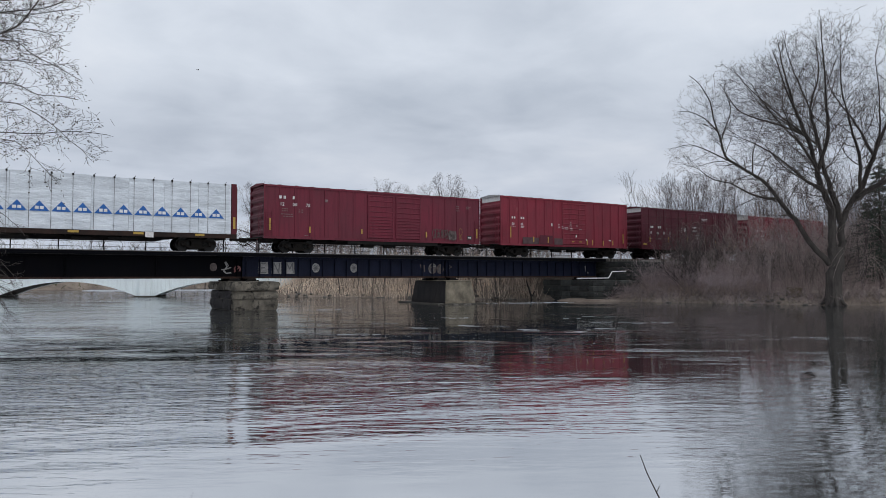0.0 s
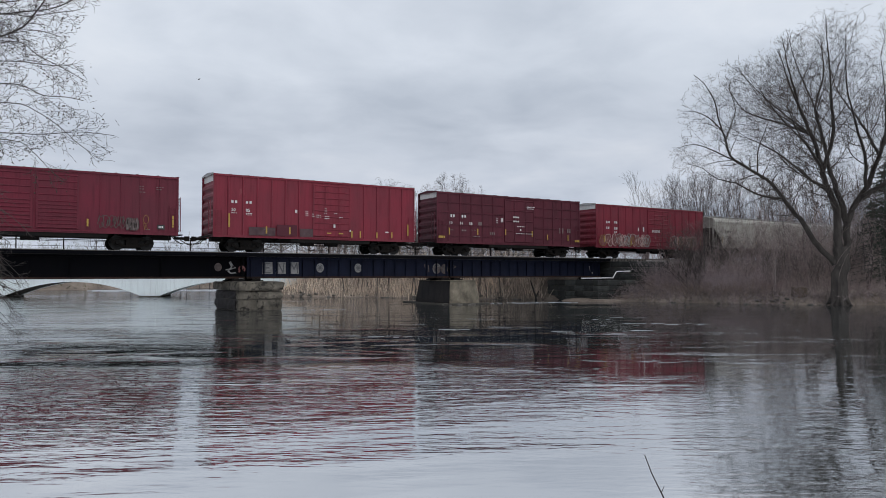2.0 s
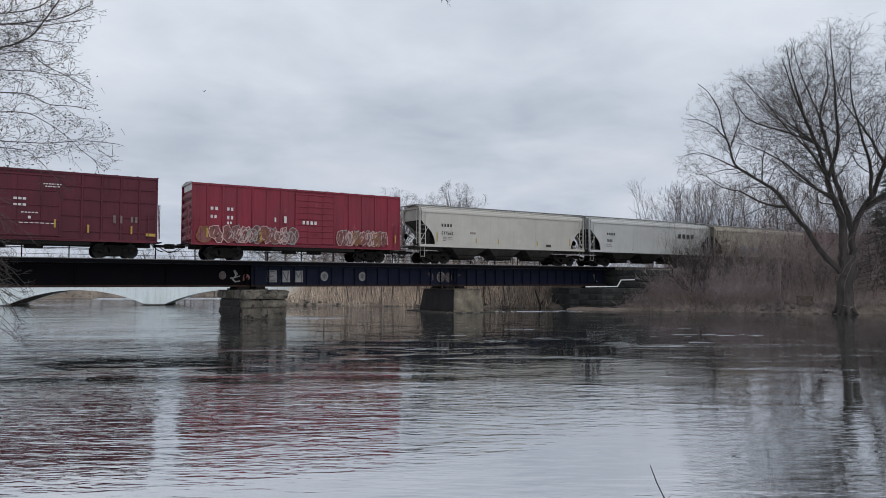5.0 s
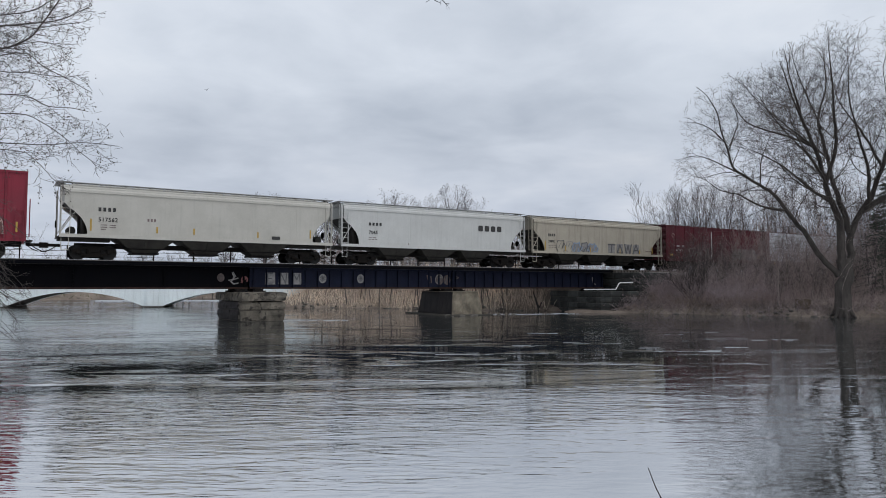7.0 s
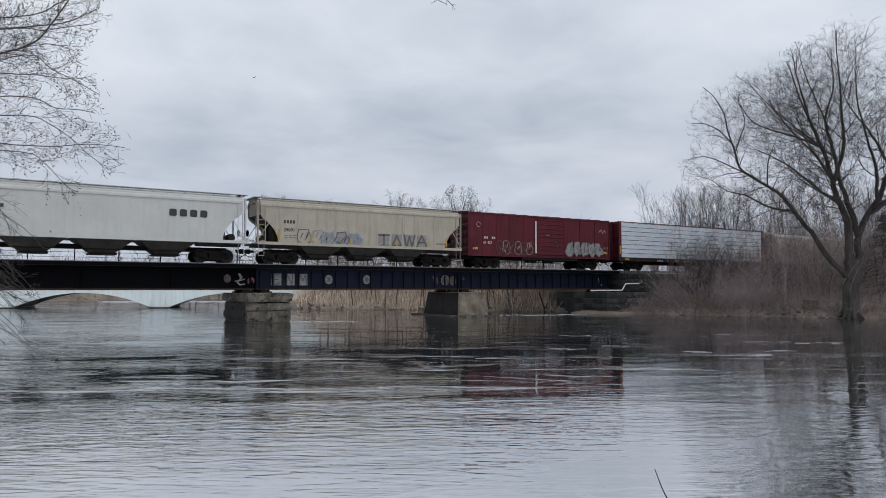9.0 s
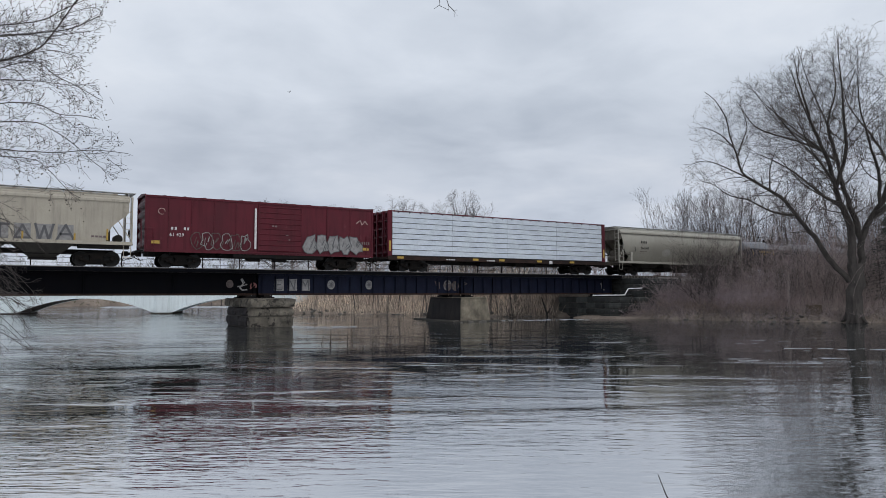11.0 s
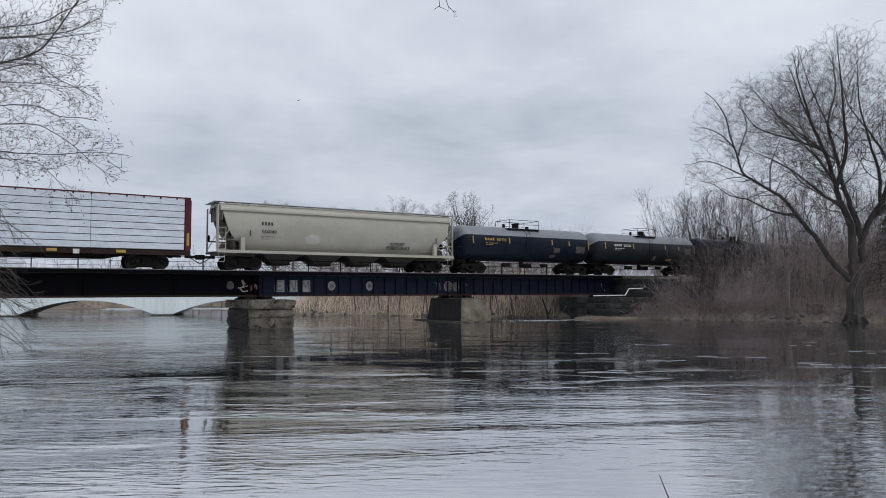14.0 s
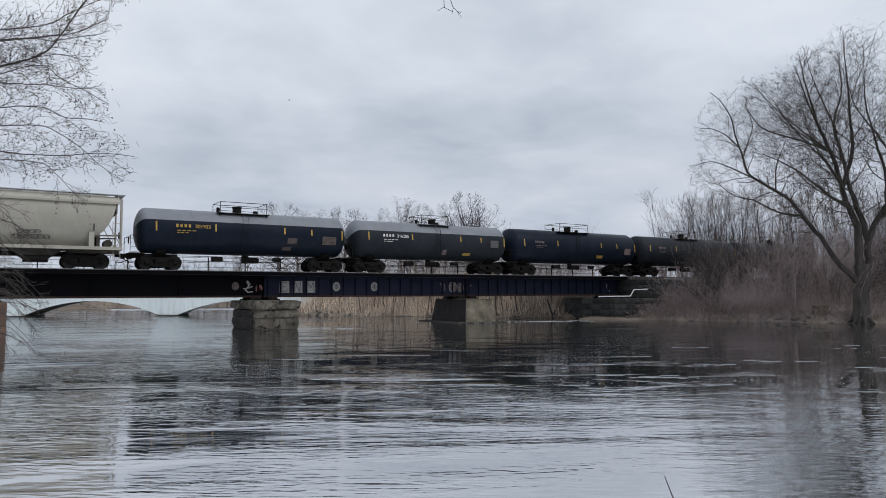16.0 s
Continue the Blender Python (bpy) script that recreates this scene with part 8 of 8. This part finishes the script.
    for x, z, w, hgt, m in plates:
        on_skin(part("label_plate", Form().box(x, x + w, -0.014, 0.0, -hgt / 2, hgt / 2), m, car), z)
    return car


TRAIN.append((tank_car("tank_car", "long black tank car with painted grey top sheen and yellow marks", 206.7, 221.25, 1.49, TANK_BLACK, TANK_SHEEN, 0.0, (-2.0, 1.2), "301933", 4, YELLOW, ((2.6, 2.15, 0.7, 0.42, SPRAY_DULL), (5.2, 2.25, 1.05, 0.6, SPRAY_DULL), (2.3, 1.6, 0.65, 0.28, SPRAY_DULL))), 213.98))
TRAIN.append((tank_car("tank_car", "dusty dark tank car with white number and squat dome", 221.75, 236.05, 1.47, TANK_DUST, TANK_SHEEN, 0.5, (-1.2, 1.3), "216288", 4, WHITE_PAINT, ((0.6, 1.7, 0.4, 0.5, FAINT_PAINT), (2.6, 1.6, 0.75, 0.25, YELLOW), (5.2, 2.5, 0.8, 0.6, SPRAY_DARK))), 228.9))
TRAIN.append((tank_car("tank_car", "black tank car with yellow strips and small hatch cage", 236.55, 251.6, 1.49, TANK_BLACK, None, 0.3, (-2.0, 1.4), "", 6, FAINT_PAINT, ((2.2, 1.75, 0.75, 0.3, YELLOW), (5.6, 2.3, 0.8, 0.6, FAINT_PAINT))), 244.07))
TRAIN.append((tank_car("tank_car", "dusty dark tank car partly hidden by brush", 252.1, 266.8, 1.47, TANK_DUST, None, 0.3, (-1.6, 1.3), "", 6, FAINT_PAINT), 259.45))
TRAIN.append((tank_car("tank_car", "dusty dark tank car hidden behind the bank thicket", 267.3, 282.0, 1.47, TANK_DUST, None, 0.3, (-1.6, 1.3), "", 6, FAINT_PAINT), 274.65))


def centerbeam(name, label, s0, s1, height, frame_paint, wrapped_in, style):
    half = (s1 - s0) / 2
    floor, hw = 1.12, 1.42
    car = thing(name, label, "flat car", group="freight cars")
    part("deck", Form().box(-half, half, -hw, hw, floor - 0.12, floor).box(-half, half, -hw - 0.04, -hw - 0.003, floor - 0.24, floor + 0.06).box(-half, half, hw + 0.003, hw + 0.04, floor - 0.24, floor + 0.06), SILL_STEEL, car, "dark steel deck and side sill")
    f = Form()
    f.prism([(-half + 0.3, 0.98), (-half + 3.4, 0.98), (-half + 5.0, 0.62), (half - 5.0, 0.62), (half - 3.4, 0.98), (half - 0.3, 0.98)], "y", -0.32, 0.32)
    for i in range(14):
        x = -half + 0.8 + (2 * half - 1.6) * i / 13
        f.box(x - 0.06, x + 0.06, -hw + 0.05, hw - 0.05, floor - 0.30, floor - 0.123)
    f.box(-2.6, -1.2, -1.1, -0.5, 0.55, 0.86).rod((1.2, -0.9, 0.72), (2.4, -0.9, 0.72), 0.16, 10).box(3.2, 5.0, -1.2, -0.9, 0.66, 0.8)
    part("underframe", f, STEEL_BLACK, car)
    for e in (-1, 1):
        x0, x1 = sorted((e * (half - 0.02), e * (half - 0.36)))
        w = part("end_bulkhead", Form().box(*sorted((e * (half - 0.30), e * (half - 0.36))), -hw, hw, floor + 0.003, height), frame_paint, car, "red steel end bulkhead")
        for yy in (-hw, -0.5, 0.5, hw - 0.12):
            part("bulkhead_post", Form().box(*sorted((e * (half - 0.02), e * (half - 0.297))), yy, yy + 0.12, floor + 0.003, height - 0.003), frame_paint, w)
        for i in range(6):
            z = floor + 0.35 + (height - floor - 0.5) * i / 5
            part("bulkhead_rib", Form().box(*sorted((e * (half - 0.1), e * (half - 0.296))), -hw + 0.123, hw - 0.123, z - 0.05, z + 0.05), frame_paint, w)
        part("reflector", Form().box(*sorted((e * (half - 0.10), e * (half - 0.26))), -hw - 0.012, -hw - 0.004, 1.55, 2.35), YELLOW, car, "yellow warning panel")
        grabs(car, e * (half + 0.02), 1.4, height - 0.3, -hw + 0.1, frame_paint, width=0.4, axis="y")
    drop = 0.0 if style == "layers" else 0.34
    part("centre_beam", Form().box(-half + 0.362, half - 0.362, -0.14, 0.14, floor + 0.003, height - 0.12 - drop).box(-half + 0.362, half - 0.362, -0.42 if not drop else -0.14, 0.42 if not drop else 0.14, height - 0.117 - drop, height - drop), frame_paint, car)
    part("top_rail", Form().box(-half + 0.362, half - 0.362, -hw + 0.06, -hw + 0.14, height - 0.09, height - 0.01), frame_paint, car) if style == "layers" else None
    # load
    inner = half - 0.40
    if style == "layers":
        rows = 8
        z0, z1 = floor + 0.10, height - 0.13
        for k in range(4):
            a, b = -inner + 2 * inner * k / 4, -inner + 2 * inner * (k + 1) / 4
            for r in range(rows):
                za, zb = z0 + (z1 - z0) * r / rows, z0 + (z1 - z0) * (r + 1) / rows
                for s in (-1, 1):
                    y0, y1 = sorted((s * 0.16, s * (hw - 0.03 + rnd.uniform(-0.02, 0.015))))
                    part("wrapped_package", Form().box(a + 0.012, b - 0.012, y0, y1, za + 0.045, zb - 0.004), wrapped_in, car)
            for s in (-1, 1):
                y0, y1 = sorted((s * 0.17, s * (hw - 0.06)))
        # near-black blocks behind the packages give the gaps their shade
        part("dunnage", Form().box(-inner, inner, -hw + 0.07, -0.165, z0, z1 - 0.02).box(-inner, inner, 0.165, hw - 0.07, z0, z1 - 0.02), GAP_DARK, car, "dark filler painting the shade in gaps between bundles")
        winch = Form().box(-0.045, 0.045, -hw - 0.01, -hw + 0.06, z1 - 0.06, z1 + 0.06).mesh("tie_down", STEEL_BLACK)
        for i in range(22):
            part("tie_down", winch, STEEL_BLACK, car, at=pose(-inner + 0.5 + (2 * inner - 1.0) * i / 21, 0, 0))
        marks(car, [(-h2, floor - 0.18, 0.9, 0.12, 4) for h2 in (6.2, 2.2)], WHITE_PAINT, -hw - 0.045)
        for x in (-half + 0.8, -3.6, -0.9, 3.2, 7.0):
            part("reflector", Form().box(x, x + 0.55, -hw - 0.052, -hw - 0.043, floor - 0.14, floor + 0.03), YELLOW, car)
        part("number_plate", Form().box(4.6, 4.95, -hw - 0.06, -hw - 0.043, floor - 0.26, floor + 0.02), WHITE_PAINT, car)
    else:
        z0, z1 = floor + 0.06, height - 0.06
        n = 10
        for k in range(n):
            a, b = -inner + 2 * inner * k / n, -inner + 2 * inner * (k + 1) / n
            for s in (-1, 1):
                y0, y1 = sorted((s * 0.16, s * (hw - 0.02 + rnd.uniform(-0.015, 0.015))))
                part("lumber_pack", Form().box(a + 0.006, b - 0.006, y0, y1, z0, z1 + rnd.uniform(-0.03, 0.03)), wrapped_in, car, "board stack in cloudy white wrap")
        m = 19
        for i in range(m):
            x = -inner + 0.4 + (2 * inner - 0.8) * i / (m - 1)
            part("strap", Form().box(x - 0.010, x + 0.010, -hw - 0.018, -hw - 0.005, floor, height - 0.05), SPRAY_DARK, car)
            part("tie_down", Form().box(x - 0.05, x + 0.05, -hw - 0.03, -hw + 0.05, height - 0.14, height - 0.02).rod((x, -hw, height - 0.03), (x + 0.12, -hw + 0.2, height + 0.12), 0.014, 4), STEEL_BLACK, car)
            c = x + 0.55
            if i < m - 1:
                t = Form().prism([(c - 0.53, 2.22), (c + 0.53, 2.22), (c, 2.84)], "y", -hw - 0.012, -hw - 0.006)
                part("printed_mark", t, BLUE_PRINT, car, "blue triangular print on the wrap")
                for u in (-0.24, 0.02):
                    part("print_bar", Form().box(c + u, c + u + 0.20, -hw - 0.018, -hw - 0.013, 2.33, 2.52), END_WHITE, car)
        for x in (-8.2, -3.2, 0.9, 4.6, 8.4):
            part("reflector", Form().box(x, x + 0.6, -hw - 0.052, -hw - 0.043, floor - 0.12, floor + 0.02), YELLOW, car)
        part("number_plate", Form().box(5.3, 5.8, -hw - 0.06, -hw - 0.043, floor - 0.30, floor + 0.05), WHITE_PAINT, car)
    running_gear(car, half, half - 2.55, 0.95)
    return car


TRAIN.append((centerbeam("centerbeam_car", "red centerbeam flat car loaded with white-wrapped lumber bundles", 162.4, 185.35, 4.72, DARK_RED, WRAP_WHITE, "layers"), 173.88))
TRAIN.append((centerbeam("centerbeam_car", "centerbeam flat car with cloudy plastic-wrapped boards and blue prints", -7.55, 14.80, 4.62, DARK_RED, WRAP_CLEAR, "wrap"), 3.62))


# ---------------------------------------------------------------- bird
def bird():
    b = thing("bird", "small dark bird flying far off under the clouds", "bird")
    part("body", Form().turned([(-0.2, 0.0), (-0.12, 0.045), (0.02, 0.06), (0.14, 0.035), (0.2, 0.0)], "x", 8), SEED, b)
    for s in (-1, 1):
        part("wing", Form().prism([(-0.05, 0.0), (0.08, 0.0), (0.05, s * 0.2), (-0.04, s * 0.42)], "z", 0.01, 0.025), SEED, b, at=pose(0, s * 0.04, 0, s * 18))
    return b


BIRD = bird()


# ---------------------------------------------------------------- movement
def travelled(t):
    """Metres that the train has moved after t seconds."""
    return float(np.interp(t, (0, 1.5, 3.5, 7, 9, 12.5, 14.5, 16), (0, 18.49, 43.28, 87.06, 112.03, 155.93, 181.0, 199.7)))


TIMES = [0, 1.5, 3.5, 7, 9, 12.5, 14.5, 16]
CURVE = np.polyfit(TIMES, [travelled(t) for t in TIMES], 3)


def run(t):
    return float(np.polyval(CURVE, t) - np.polyval(CURVE, 0))


def motions():
    for car, s in TRAIN:
        walk(car, [(t, pose(s - run(t), TRACK_Y, RAIL_Z)) for t in range(17)])
    steps = [i / FPS for i in range(16 * FPS + 1)]
    turns = [-math.degrees(run(t) / WHEEL_R) for t in steps]
    for wheel, x in WHEELS:
        walk(wheel, [(t, pose(x, 0, WHEEL_R, 0, a % 360)) for t, a in zip(steps, turns)])
    flight = []
    for t, across, up in ((0, -0.349, 0.291), (1.5, -0.352, 0.284), (3, -0.357, 0.270), (5, -0.354, 0.274), (7, -0.349, 0.279), (9, -0.290, 0.299), (10.7, -0.250, 0.290), (12.5, -0.215, 0.272), (14.2, -0.232, 0.276), (16, -0.250, 0.278)):
        p = (AWAY + SIDE * across) * 110
        flight.append((t, pose(p.x, p.y, EYE[2] + up * 110, 0, 0, 30)))
    walk(BIRD, flight)
    for floating in (water, FLECKS):
        walk(floating, [(t, Matrix.Translation(FLOW * 0.75 * (t - 8))) for t in (0, 4, 8, 12, 16)])


motions()
